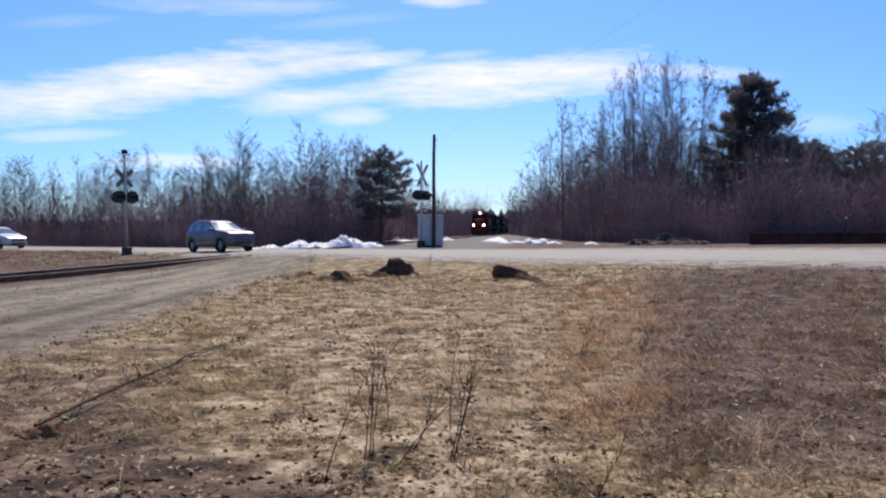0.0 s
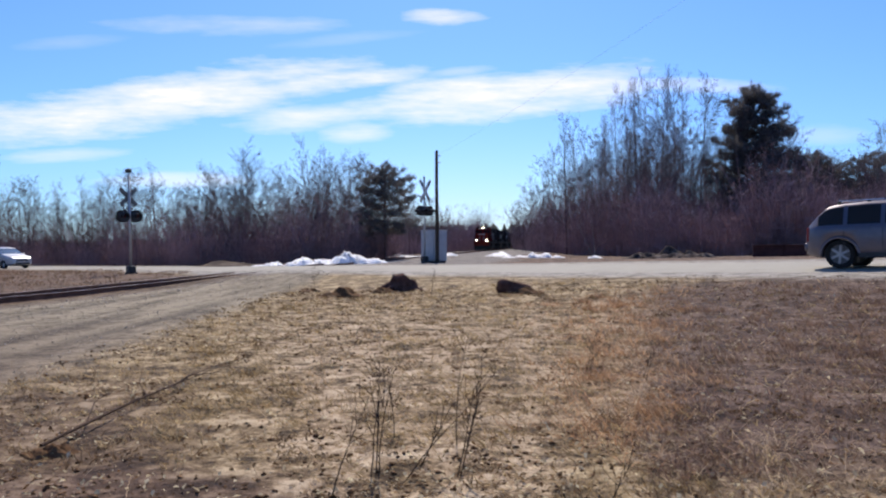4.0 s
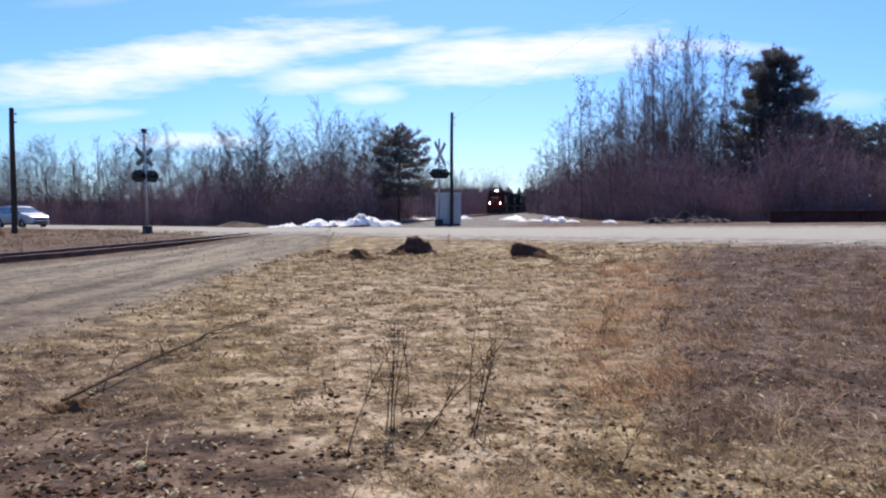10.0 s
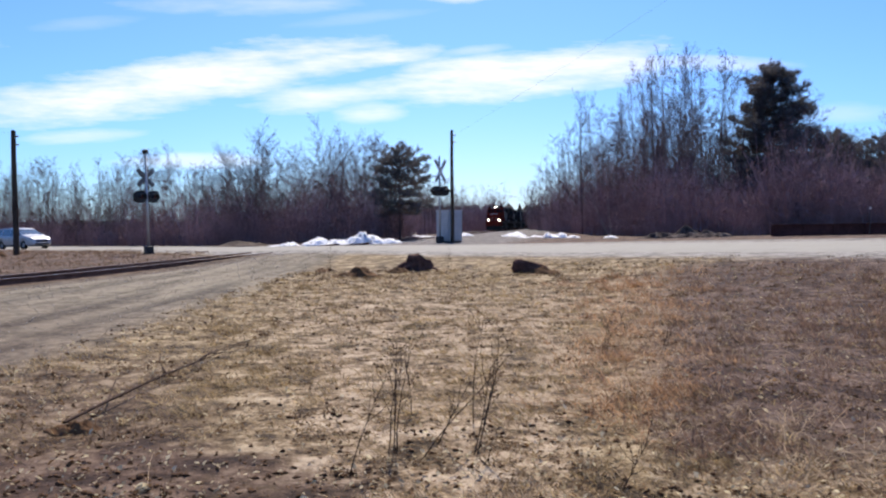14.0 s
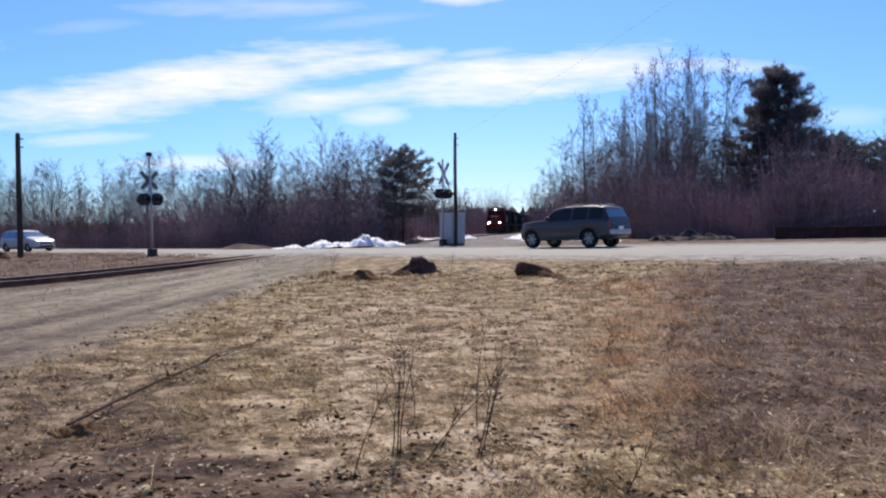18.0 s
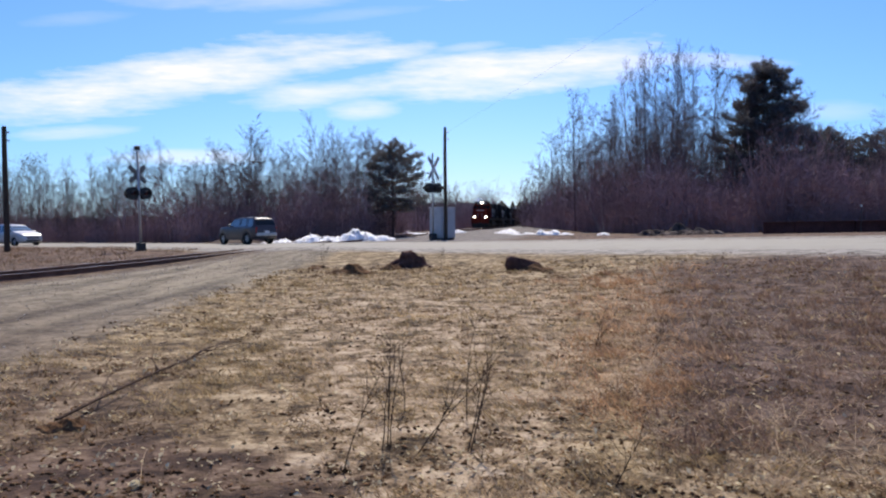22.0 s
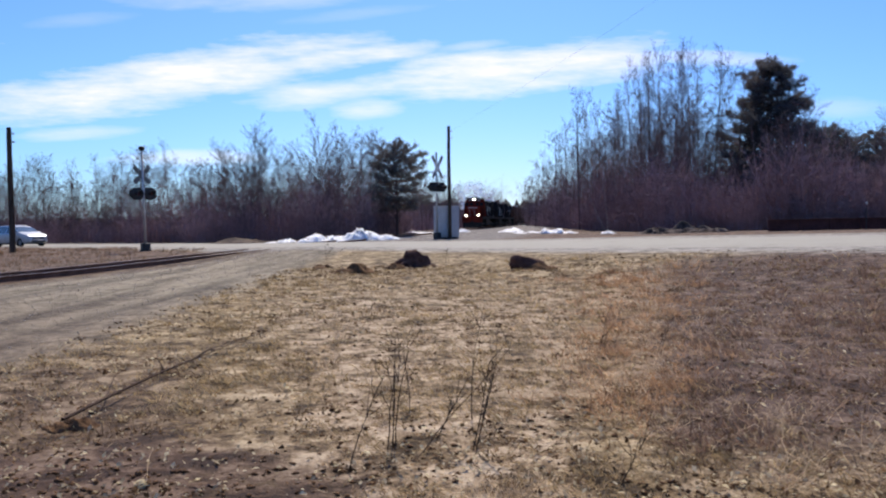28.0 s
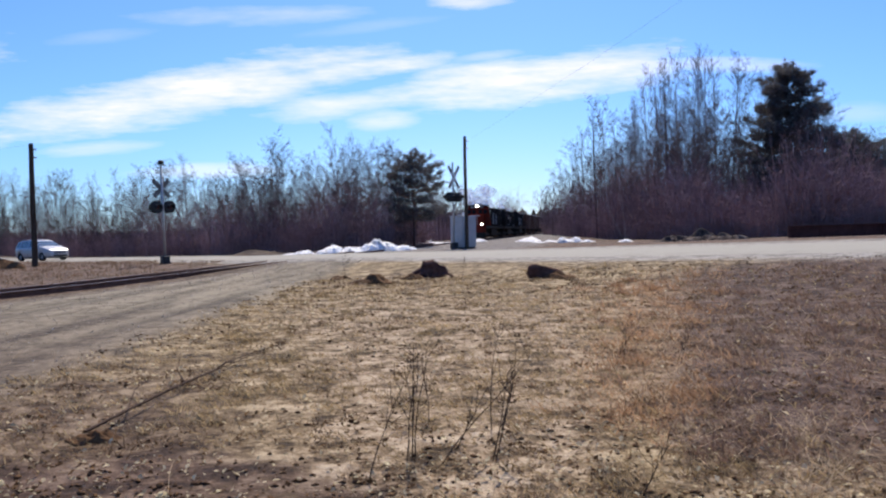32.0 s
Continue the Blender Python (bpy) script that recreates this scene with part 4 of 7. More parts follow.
def gap_place(r, n):
    u = r.uniform(-0.06, 0.085, n)
    d = r.uniform(150, 215, n)
    return u * d, d


brush("brush", "far leafless grey-brown brush beside the railway", 3600, gap_place, 3.0, 9.0, 24)


def far_wood():
    """A low far line of conifers and bare crowns that closes the view on all sides."""
    r = np.random.default_rng(9)
    V, F = [], []
    n = 2600
    az = np.concatenate([r.uniform(-1.0, 1.0, 2000), r.uniform(1.0, 5.28, 600)])
    dist = np.concatenate([r.uniform(330, 460, 2000), r.uniform(240, 420, 600)])
    h = r.uniform(8.5, 12.5, n) * dist / 400 * (0.42 + 0.58 * smooth(-0.09, 0.0, np.where(np.abs(az) > 1, 0.3, az)))
    tiers = 4
    for a, d, hh in zip(az, dist, h):
        x, y = math.sin(a) * d, math.cos(a) * d
        wdt = hh * r.uniform(0.25, 0.45)
        for k in range(tiers):
            z0, z1 = hh * k / (tiers + 0.6), hh * min(1.0, (k + 1.9) / (tiers + 0.6))
            rr = wdt * (1 - (k / (tiers + 0.5)) ** 1.8) * r.uniform(0.8, 1.2)
            b = len(V)
            ph = r.uniform(0, 6.28)
            for j in range(5):
                V.append((x + rr * math.cos(ph + j * 1.257) * r.uniform(0.7, 1.2), y + rr * math.sin(ph + j * 1.257), z0))
            V.append((x, y, z1))
            F += [(b + j, b + (j + 1) % 5, b + 5) for j in range(5)]
    me = fast_mesh("far_woods", V, F, FAR_WOOD)
    tagged(new("far_woods", me), "low dark line of distant conifer woods", "woods", kind="stuff")


far_wood()


# ---- level crossing signals, cabinet, poles ----
SIGN_BACK = material("dull sheet metal", [(0.10, 0.10, 0.10), (0.2, 0.2, 0.2)], 4, 0.6, 0.3, bump=0.05)


def crossing_signal(x, y, turn, lean, label, top=4.72, cross=3.62, lights=2.72, blade=1.10, tilt=45, bell=True):
    """A mast with crossbuck, twin flashing lights and a bell; it faces its +X."""
    s = thing("crossing_signal", label, "crossing signal", "signals of the level crossing")
    bm = cyl(0.30, 0.30, 0.10, pose(0, 0, 0.02), 4)
    box(0.36, 0.36, 0.34, 0, 0, 0.22, 0.03, bm)
    part("base", bm, BLACK_PAINT, s, "dark cast iron junction base")
    part("mast", rod((0, 0, 0.3), (0, 0, top), 0.062, 0.055, 12), GALV, s, "silver-painted steel mast", True)
    if bell:
        bm = cyl(0.13, 0.13, 0.10, pose(0, 0, top + 0.08), 16, None, 0.02)
        cyl(0.16, 0.10, 0.12, pose(0, 0, top + 0.18), 16, bm, 0.02)
        part("bell", bm, BLACK_PAINT, s, "black crossing bell", True)
    else:
        part("cap", cyl(0.06, 0.03, 0.05, pose(0, 0, top + 0.025), 12), GALV, s)
    for a in (tilt, -tilt):
        bm = box(0.02, blade, 0.21, 0, 0, 0, 0.004)
        ob = part("crossbuck_blade", bm, SIGN_BACK, s, "crossbuck blade, white in front and dark behind")
        part("blade_face", box(0.004, blade - 0.02, 0.19, 0.0125, 0, 0), WHITE_PAINT, ob, "white front sheet")
        ob.matrix_basis = pose(0.075 + (0.022 if a > 0 else 0), 0, cross, a, 0, 0)
        for k in (-1, 1):
            bar = part("lettering_bar", box(0.006, 0.34, 0.06, 0, 0.33 * blade * k, 0), BLACK_PAINT, ob)
            bar.matrix_basis = pose(0.0155, 0, 0)
    part("crossarm", rod((0.05, -0.62, lights), (0.05, 0.62, lights), 0.05, None, 8), BLACK_PAINT, s)
    for k in (-1, 1):
        for face in (1, -1):
            light = put(new("light_unit"), s)
            light.matrix_basis = pose(0.05, 0.31 * k, lights, 0, 0, 0 if face > 0 else 180)
            bm = cyl(0.295, 0.295, 0.02, pose(0.13, 0, 0, 0, 90, 0), 24)
            part("backplate", bm, BLACK_PAINT, light)
            bm = cyl(0.15, 0.10, 0.16, pose(0.05, 0, 0, 0, -90, 0), 16)
            part("housing", bm, BLACK_PAINT, light)
            part("lens", cyl(0.10, 0.10, 0.02, pose(0.15, 0, 0, 0, 90, 0), 20), RED_LENS, light, "dark red signal lens")
            bm = bmesh.new()
            bmesh.ops.create_cone(bm, cap_ends=False, segments=20, radius1=0.125, radius2=0.125, depth=0.26)
            bmesh.ops.delete(bm, geom=[v for v in bm.verts if v.co.x > 0.09], context="VERTS")
            bmesh.ops.solidify(bm, geom=list(bm.faces), thickness=0.006)
            bmesh.ops.transform(bm, matrix=pose(0.28, 0, 0, 0, 90, 0), verts=bm.verts)
            part("hood", bm, BLACK_PAINT, light, "black sun hood")
    s.matrix_basis = pose(x, y, gz(x, y)) @ pose(0, 0, 0, 0, lean, 0) @ pose(0, 0, 0, 0, 0, turn)
    return s


crossing_signal(-13.85, 36.5, 135, -1.0, "railway crossing signal mast with white crossbuck and twin black lights")
crossing_signal(-0.02, 45.15, -45, 0.0, "railway crossing signal mast beside a relay cabinet", 5.05, 4.22, 3.05, 1.55, 57, False)


def relay_cabinet():
    c = thing("relay_cabinet", "light grey steel relay cabinet beside the track", "cabinet")
    part("body", box(1.15, 1.05, 1.78, 0, 0, 0.99, 0.015), CABINET, c)
    part("roof", box(1.23, 1.13, 0.07, 0, 0, 1.915, 0.02), CABINET, c)
    part("plinth", box(1.05, 0.95, 0.16, 0, 0, 0.05), BLACK_PAINT, c, "dark concrete plinth")
    for y, x, rot in ((-0.54, 0.0, 0), (0.0, -0.59, -90)):
        d = part("door", box(0.98, 0.03, 1.62, 0, 0, 0, 0.01), CABINET, c)
        d.matrix_basis = pose(x, y, 0.99, 0, 0, rot)
        part("handle", box(0.03, 0.05, 0.18, 0.4, -0.035, 0.0, 0.008), GALV, d)
        part("vent", box(0.16, 0.012, 0.26, -0.1, -0.02, -0.62, 0.003), GALV, d)
    c.matrix_basis = pose(0.55, 46.1, gz(0.55, 46.1), 0, 0, 47)


relay_cabinet()


def utility_pole(x, y, height, r, label):
    p = thing("utility_pole", label, "pole", "utility poles")
    bm = bmesh.new()
    zs = np.linspace(-0.3, height, 8)
    V, F = tubes([(np.stack([0.012 * np.sin(zs), 0 * zs, zs], 1), np.linspace(r * 1.15, r * 0.85, 8))], 12)
    me = fast_mesh("shaft", V, F, POLE_WOOD)
    me.polygons.foreach_set("use_smooth", [True] * len(me.polygons))
    put(new("shaft", me), p)
    bm.free()
    part("cap", cyl(r * 0.85, r * 0.6, 0.06, pose(0.012 * math.sin(height), 0, height + 0.02), 12), POLE_WOOD, p)
    for z in (height - 0.25, height - 0.65):
        part("insulator", cyl(0.035, 0.05, 0.11, pose(r + 0.05, 0, z, 0, 90, 0), 10), GALV, p, "small grey insulator")
    p.matrix_basis = pose(x, y, gz(x, y))
    return p


utility_pole(0.72, 45.0, 6.55, 0.10, "dark slender wooden pole in front of a cabinet")
utility_pole(-20.75, 37.6, 6.05, 0.125, "dark wooden utility pole beside the road")


def cable(a, b, sag, label):
    a, b = np.array(a), np.array(b)
    f = np.linspace(0, 1, 24)
    P = a + (b - a) * f[:, None]
    P[:, 2] -= sag * 4 * f * (1 - f)
    V, F = tubes([(P, np.full(24, 0.0022))], 5)
    tagged(new("overhead_wire", fast_mesh("overhead_wire", V, F, WIRE)), label, "wire", "overhead wires")


cable((0.82, 45.0, 6.4), (11.8, -5.0, 8.6), 0.3, "thin black overhead wire from a wooden pole")
cable((-21.0, 37.6, 5.85), (-50.0, 40.0, 6.3), 0.7, "thin black overhead wire from a roadside pole")

# ---- heaps beside the road ----


def heap(name, label, category, mat, cx, cy, rx, ry, h, seed, power=1.0, group="", rough=0.35, sink=0.04, turn=0, dome=1.6, lumpy=0.0):
    """A low uneven heap on the ground."""
    r = np.random.default_rng(seed)
    n, m = 40, 14
    ph = r.uniform(0, 6.28, 8)
    V = []
    if lumpy:
        n, m = 60, 22
    for i in range(m + 1):
        f = i / m
        for j in range(n):
            a = 2 * math.pi * j / n
            edge = 1 + rough * (0.5 * math.sin(2 * a + ph[0]) + 0.35 * math.sin(3 * a + ph[1]) + 0.22 * math.sin(5 * a + ph[2]) + 0.15 * math.sin(9 * a + ph[3]))
            x, y = rx * f * edge * math.cos(a), ry * f * edge * math.sin(a)
            k = (1 - f ** dome) ** power
            z = h * k * (1 + rough * (math.sin(x / rx * 3.5 + ph[4]) * 0.5 + math.sin(y / ry * 4 + ph[5]) * 0.4 + 0.35 * math.sin(x / rx * 9 + y / ry * 7 + ph[6]))) + r.normal(0, 0.055 * h) * (0 < f < 1)
            if lumpy:
                crag = noise.noise(Vector((x * 2.1 + seed, y * 2.1, 0.3))) + 0.6 * noise.noise(Vector((x * 5.0, y * 5.0 + seed, 0.7))) + 0.35 * noise.noise(Vector((x * 11.0 + seed, y * 11.0, 0.1)))
                z = z * (1 + lumpy * crag) - 0.10 * h * (crag < -0.25)
            c, s = math.cos(radians(turn)), math.sin(radians(turn))
            wx, wy = cx + c * x - s * y, cy + s * x + c * y
            V.append((wx - cx, wy - cy, gz(wx, wy) - gz(cx, cy) + max(z, 0) - sink * (f > 0.97) - 0.01))
    F = [(i * n + j, i * n + (j + 1) % n, (i + 1) * n + (j + 1) % n, (i + 1) * n + j) for i in range(m) for j in range(n)]
    me = fast_mesh(name, V, F, mat)
    me.polygons.foreach_set("use_smooth", [True] * len(me.polygons))
    ob = tagged(new(name, me), label, category, group)
    ob.matrix_basis = pose(cx, cy, gz(cx, cy))
    return ob


for k_, (u_, d_, rx_, ry_, h_) in enumerate([(-0.215, 49.5, 0.55, 0.8, 0.10), (-0.197, 49.5, 0.62, 0.8, 0.26), (-0.160, 49.5, 1.2, 1.2, 0.54), (-0.134, 50.5, 0.9, 1.0, 0.42), (-0.104, 51.5, 1.3, 1.3, 0.70),
                                             (-0.084, 52.0, 1.4, 1.2, 0.55), (-0.066, 53.0, 0.9, 0.9, 0.22), (-0.036, 76, 1.3, 1.4, 0.34), (-0.018, 76, 1.2, 1.4, 0.26), (0.025, 84, 1.2, 0.9, 0.42),
                                             (0.097, 76, 1.5, 2.0, 0.36), (0.108, 66, 0.55, 0.6, 0.12), (0.143, 63, 0.7, 0.9, 0.46), (0.156, 63.5, 0.9, 1.0, 0.42), (0.172, 63, 0.6, 0.8, 0.2),
                                             (0.2235, 57, 0.62, 0.6, 0.24), (0.126, 70, 0.7, 1.0, 0.14)]):
    heap("snowbank", "melting heap of old snow, dirty at its foot", "snowbank", SNOW, u_ * d_, d_, rx_, ry_, h_ * 0.86, 40 + k_, 0.8, "snowbanks beside the road", 0.42, dome=1.8, lumpy=0.36)
RUBBLE = material("rubble and brush", [(0.02, 0.015, 0.014), (0.075, 0.055, 0.048), (0.2, 0.17, 0.15)], 2.5, 0.95, bump=0.9, fine=9)
for k_, (u_, d_, rx_, h_) in enumerate([(0.285, 46.5, 0.8, 0.26), (0.30, 46.3, 1.0, 0.34), (0.322, 46, 1.1, 0.40), (0.345, 45.5, 0.9, 0.34), (0.362, 45, 0.8, 0.24)]):
    heap("brush_mound", "low rough heap of dark brush and rubble beside the road", "brush heap", RUBBLE, u_ * d_, d_, rx_, 0.7, h_, 61 + k_, 0.9, "brush heaps beside the road", 0.75)
heap("soil_mound", "low mound of dry soil and grass beyond the road", "mound", material("mound litter", [(0.07, 0.05, 0.04), (0.19, 0.145, 0.11)], 3, 0.95, bump=0.8),
     -0.262 * 52, 52, 2.4, 0.9, 0.28, 63, 0.9)
heap("soil_mound", "dark mound of soil and roots beside a utility pole", "mound", SOIL, -21.6, 36.0, 1.3, 0.8, 0.42, 64, 0.9)


def girder():
    """A long low steel girder that lies along the road."""
    g = thing("steel_girder", "long dark rust-red steel girder lying beside the road", "girder")
    L, H = 11.0, 0.62
    part("web", box(L, 0.03, H - 0.06, L / 2, 0, H / 2), TIMBER_DARK, g)
    for z in (0.02, H - 0.02):
        part("flange", box(L, 0.34, 0.04, L / 2, 0, z, 0.006), TIMBER_DARK, g)
    for k in range(9):
        part("stiffener", box(0.03, 0.15, H - 0.09, 0.1 + k * 1.35, -0.09, H / 2), TIMBER_DARK, g)
    x, y = 0.432 * 38, 38.0
    g.matrix_basis = pose(x, y, gz(x, y) - 0.02, 0, -0.6, -17)


girder()


def marker_post():
    m = thing("marker_post", "thin steel marker post with a small white reflector", "marker post")
    part("post", box(0.03, 0.02, 1.25, 0, 0, 0.6, 0.004), BLACK_PAINT, m)
    part("reflector", cyl(0.05, 0.05, 0.015, pose(0, -0.025, 1.2, 90, 0, 0), 16), WHITE_PAINT, m, "round white reflector")
    x, y = 0.561 * 34, 34
    m.matrix_basis = pose(x, y, gz(x, y))


marker_post()


# ---- stumps and sticks on the grass ----
def stump(x, y, w, d, h, seed, turn, horn, label):
    s = thing("tree_stump", label, "tree stump", "stumps on the grass")
    r = np.random.default_rng(seed)
    n, m = 26, 9
    ph = r.uniform(0, 6.28, 6)
    V = []
    for i in range(m + 1):
        f = i / m
        for j in range(n):
            a = 2 * math.pi * j / n
            e = 1 + 0.16 * math.sin(2 * a + ph[0]) + 0.12 * math.sin(3 * a + ph[1]) + 0.09 * math.sin(6 * a + ph[2]) + r.normal(0, 0.07)
            flare = 1.15 - 0.35 * f if f < 0.75 else 0.89 * (1 - ((f - 0.75) / 0.25) ** 2 * 0.98)
            z = h * min(1, f / 0.8) ** 0.8 * (1 + r.normal(0, 0.05) + 0.30 * math.sin(a + ph[3]) * f + 0.08 * math.sin(4 * a + ph[4]) * f)
            V.append((w * e * flare * math.cos(a), d * e * flare * math.sin(a), z - 0.06))
    F = [(i * n + j, i * n + (j + 1) % n, (i + 1) * n + (j + 1) % n, (i + 1) * n + j) for i in range(m) for j in range(n)]
    put(new("bole", fast_mesh("bole", V, F, STUMP)), s)
    for k in range(5):
        a = r.uniform(0, 6.28)
        L = w * r.uniform(1.1, 2.0)
        P = np.array([[0.6 * w * math.cos(a), 0.6 * d * math.sin(a), h * 0.25], [w * 1.1 * math.cos(a), d * 1.1 * math.sin(a), h * 0.12], [L * math.cos(a + 0.2), L * math.sin(a + 0.2), 0.0]])
        Vt, Ft = tubes([(P, np.array([0.09, 0.06, 0.02]) * (0.6 + w))], 6)
        put(new("root", fast_mesh("root", Vt, Ft, STUMP)), s)
    if horn:
        for a, b_, w0, w1 in (((-w * 0.5, -0.05, h * 0.5), (-w * 2.0, -0.12, 0.03), 0.12, 0.06), ((-w * 0.4, -0.1, h * 0.3), (-w * 1.5, -0.3, 0.02), 0.09, 0.04)):
            Vt, Ft = tubes([(np.array([a, (np.array(a) + np.array(b_)) / 2 + np.array([0, 0, 0.03]), b_]), np.array([w0, (w0 + w1) / 2, w1]))], 8)
            put(new("root_arm", fast_mesh("root_arm", Vt, Ft, STUMP)), s)
        Vt, Ft = tubes([(np.array([[-w * 0.5, 0, h * 0.4], [-w * 0.75, 0, h * 0.85], [-w * 0.85, 0, h * 1.12]]), np.array([0.11, 0.08, 0.03]))], 6)
        put(new("splinter", fast_mesh("splinter", Vt, Ft, STUMP)), s)
    s.matrix_basis = pose(x, y, gz(x, y), 0, 0, turn)


stump(-0.53, 19.0, 0.29, 0.24, 0.36, 3, 0, True, "dark weathered tree stump with torn edge in dry grass")


def rotten_log(x, y, label):
    """A short thick log, half sunk, its broken upper end to the west."""
    b = thing("rotten_log", label, "log")
    r = np.random.default_rng(15)
    n, m = 22, 12
    V = []
    for i in range(m + 1):
        f = i / m
        c = np.array([-0.36 + 0.78 * f, 0.04 - 0.16 * f, 0.20 - 0.17 * f])
        w = (0.155 - 0.05 * f) * (0.55 if i == 0 else 1.0) * (0.3 if i == m else 1.0)
        for j in range(n):
            a = 2 * math.pi * j / n
            k = w * (1 + 0.13 * math.sin(3 * a + 5 * f) + 0.08 * math.sin(7 * a - 3 * f) + r.normal(0, 0.06))
            V.append((c[0] + 0.3 * k * math.sin(a), c[1] + k * math.cos(a), c[2] + k * math.sin(a)))
    F = [(i * n + j, i * n + (j + 1) % n, (i + 1) * n + (j + 1) % n, (i + 1) * n + j) for i in range(m) for j in range(n)]
    put(new("trunk", fast_mesh("trunk", V, F, STUMP)), b)
    for k, (a, reach) in enumerate(((-0.9, 0.25), (0.8, 0.2), (-0.5, 0.3))):
        P = np.array([[0.1 * k, -0.05, 0.10], [0.1 * k + 0.1, -0.05 + 0.5 * a * reach, 0.05], [0.1 * k + 0.18, -0.05 + a * reach, 0.0]])
        Vt, Ft = tubes([(P, np.array([0.045, 0.03, 0.012]))], 6)
        put(new("root", fast_mesh("root", Vt, Ft, STUMP)), b)
    b.matrix_basis = pose(x, y, gz(x, y))


rotten_log(1.98, 17.1, "short dark reddish rotten log half sunk in dry grass")
heap("soil_clump", "dark clump of soil and dead grass roots", "soil clump", SOIL, -1.85, 17.4, 0.42, 0.36, 0.18, 71, 0.8, "soil clumps on the grass", 0.5)
heap("soil_clump", "dark clump of soil and dead grass roots", "soil clump", SOIL, -2.9, 19.2, 0.30, 0.25, 0.09, 72, 0.8, "soil clumps on the grass", 0.5)
heap("soil_clump", "dark clump of soil and dead grass roots", "soil clump", SOIL, 2.2, 16.9, 0.38, 0.26, 0.11, 73, 0.8, "soil clumps on the grass", 0.5)
heap("soil_clump", "dark clump of soil and dead grass roots", "soil clump", SOIL, -0.98, 18.6, 0.30, 0.24, 0.12, 74, 0.8, "soil clumps on the grass", 0.5)


def fallen_branch():
    b = thing("fallen_branch", "long dark bare fallen branch lying on dry grass", "branch")
    r = np.random.default_rng(2)
    P = np.array([(-2.25, 4.45), (-2.18, 4.9), (-2.17, 5.35), (-2.13, 5.8), (-2.06, 6.25), (-2.08, 6.7), (-2.0, 7.3), (-1.85, 8.0)])
    Z = np.array([0.04, 0.05, 0.055, 0.06, 0.06, 0.06, 0.05, 0.03])
    pts = np.stack([P[:, 0], P[:, 1], Z], 1) + r.normal(0, 0.006, (8, 3))
    V, F = tubes([(pts, np.array([0.011, 0.010, 0.009, 0.008, 0.0072, 0.006, 0.0045, 0.003]))], 7)
    put(new("stem", fast_mesh("stem", V, F, STICK)), b)
    for i, (dx, dy, dz) in ((1, (-0.16, 0.7, 0.05)), (3, (-0.30, 0.75, 0.12)), (4, (-0.05, 0.8, -0.02)), (4, (0.22, 0.5, 0.06)), (5, (0.25, 0.45, 0.0)), (2, (0.06, 0.6, -0.05))):
        q = np.array([pts[i], pts[i] + np.array([dx, dy, dz]) * 0.5 + r.normal(0, 0.02, 3), pts[i] + np.array([dx, dy, dz])])
        V, F = tubes([(q, np.array([0.005, 0.004, 0.002]))], 5)
        put(new("side_twig", fast_mesh("side_twig", V, F, STICK)), b)
    b.matrix_basis = pose(0.05, 0, 0.0)
    heap("soil_clump", "dark clump of soil and dead grass roots", "soil clump", SOIL, -2.15, 4.42, 0.13, 0.11, 0.07, 75, 0.8, "soil clumps on the grass", 0.5)


fallen_branch()


WEED = material("dead weed stalks", [(0.039, 0.024, 0.017), (0.099, 0.064, 0.044)], 9, 0.9, bump=0.1)


def weed(x, y, h, stems, lean, seed):
    """Dead upright weed stalks from one root."""
    w = thing("dead_weed", "dead brown weed with thin upright branched stalks", "weed", "dead weeds in the grass")
    r = np.random.default_rng(seed)
    for k in range(stems):
        d = np.array([lean + r.normal(0, 0.09), r.normal(0, 0.12), 1.0])
        L = h * r.uniform(0.7, 1.05)
        p0 = np.array([r.normal(0, 0.04), r.normal(0, 0.04), -0.02])
        pts = [p0]
        for q in range(5):
            d = d + np.append(r.normal(0, 0.09, 2), 0)
            pts.append(pts[-1] + d / np.linalg.norm(d) * L / 5)
        V, F = tubes([(np.array(pts), np.linspace(0.0036, 0.0014, 6))], 5)
        stalk = put(new("stalk", fast_mesh("stalk", V, F, WEED)), w)
        for q in range(7):
            i = r.integers(2, 6)
            tip = pts[i] + np.array([r.normal(0, 0.06) + lean * 0.05, r.normal(0, 0.05), r.uniform(0.04, 0.16)])
            V, F = tubes([(np.array([pts[i], (pts[i] + tip) / 2 + r.normal(0, 0.008, 3), tip]), np.array([0.0017, 0.0014, 0.001]))], 4)
            put(new("twig", fast_mesh("twig", V, F, WEED)), stalk)
    w.matrix_basis = pose(x, y, gz(x, y))


for k_, (x_, y_, h_, s_, l_) in enumerate([(-0.46, 3.60, 0.60, 1, 0.26), (-0.26, 3.95, 0.58, 3, 0.04), (-0.06, 3.85, 0.72, 1, 0.62), (0.02, 4.0, 0.6, 1, 0.52), (0.16, 3.85, 0.62, 2, 0.22),
                                           (0.24, 4.4, 0.55, 2, 0.12), (-0.30, 4.6, 0.34, 2, 0.05), (0.72, 3.4, 0.30, 1, 0.2), (-2.9, 19.6, 0.9, 3, 0.05), (0.25, 19.5, 0.4, 3, 0.0), (-0.30, 5.6, 0.3, 2, 0.0),
                                           (1.5, 7.0, 0.35, 2, 0.0), (1.9, 6.6, 0.3, 2, 0.1)]):
    weed(x_, y_, h_, s_, l_, 100 + k_)


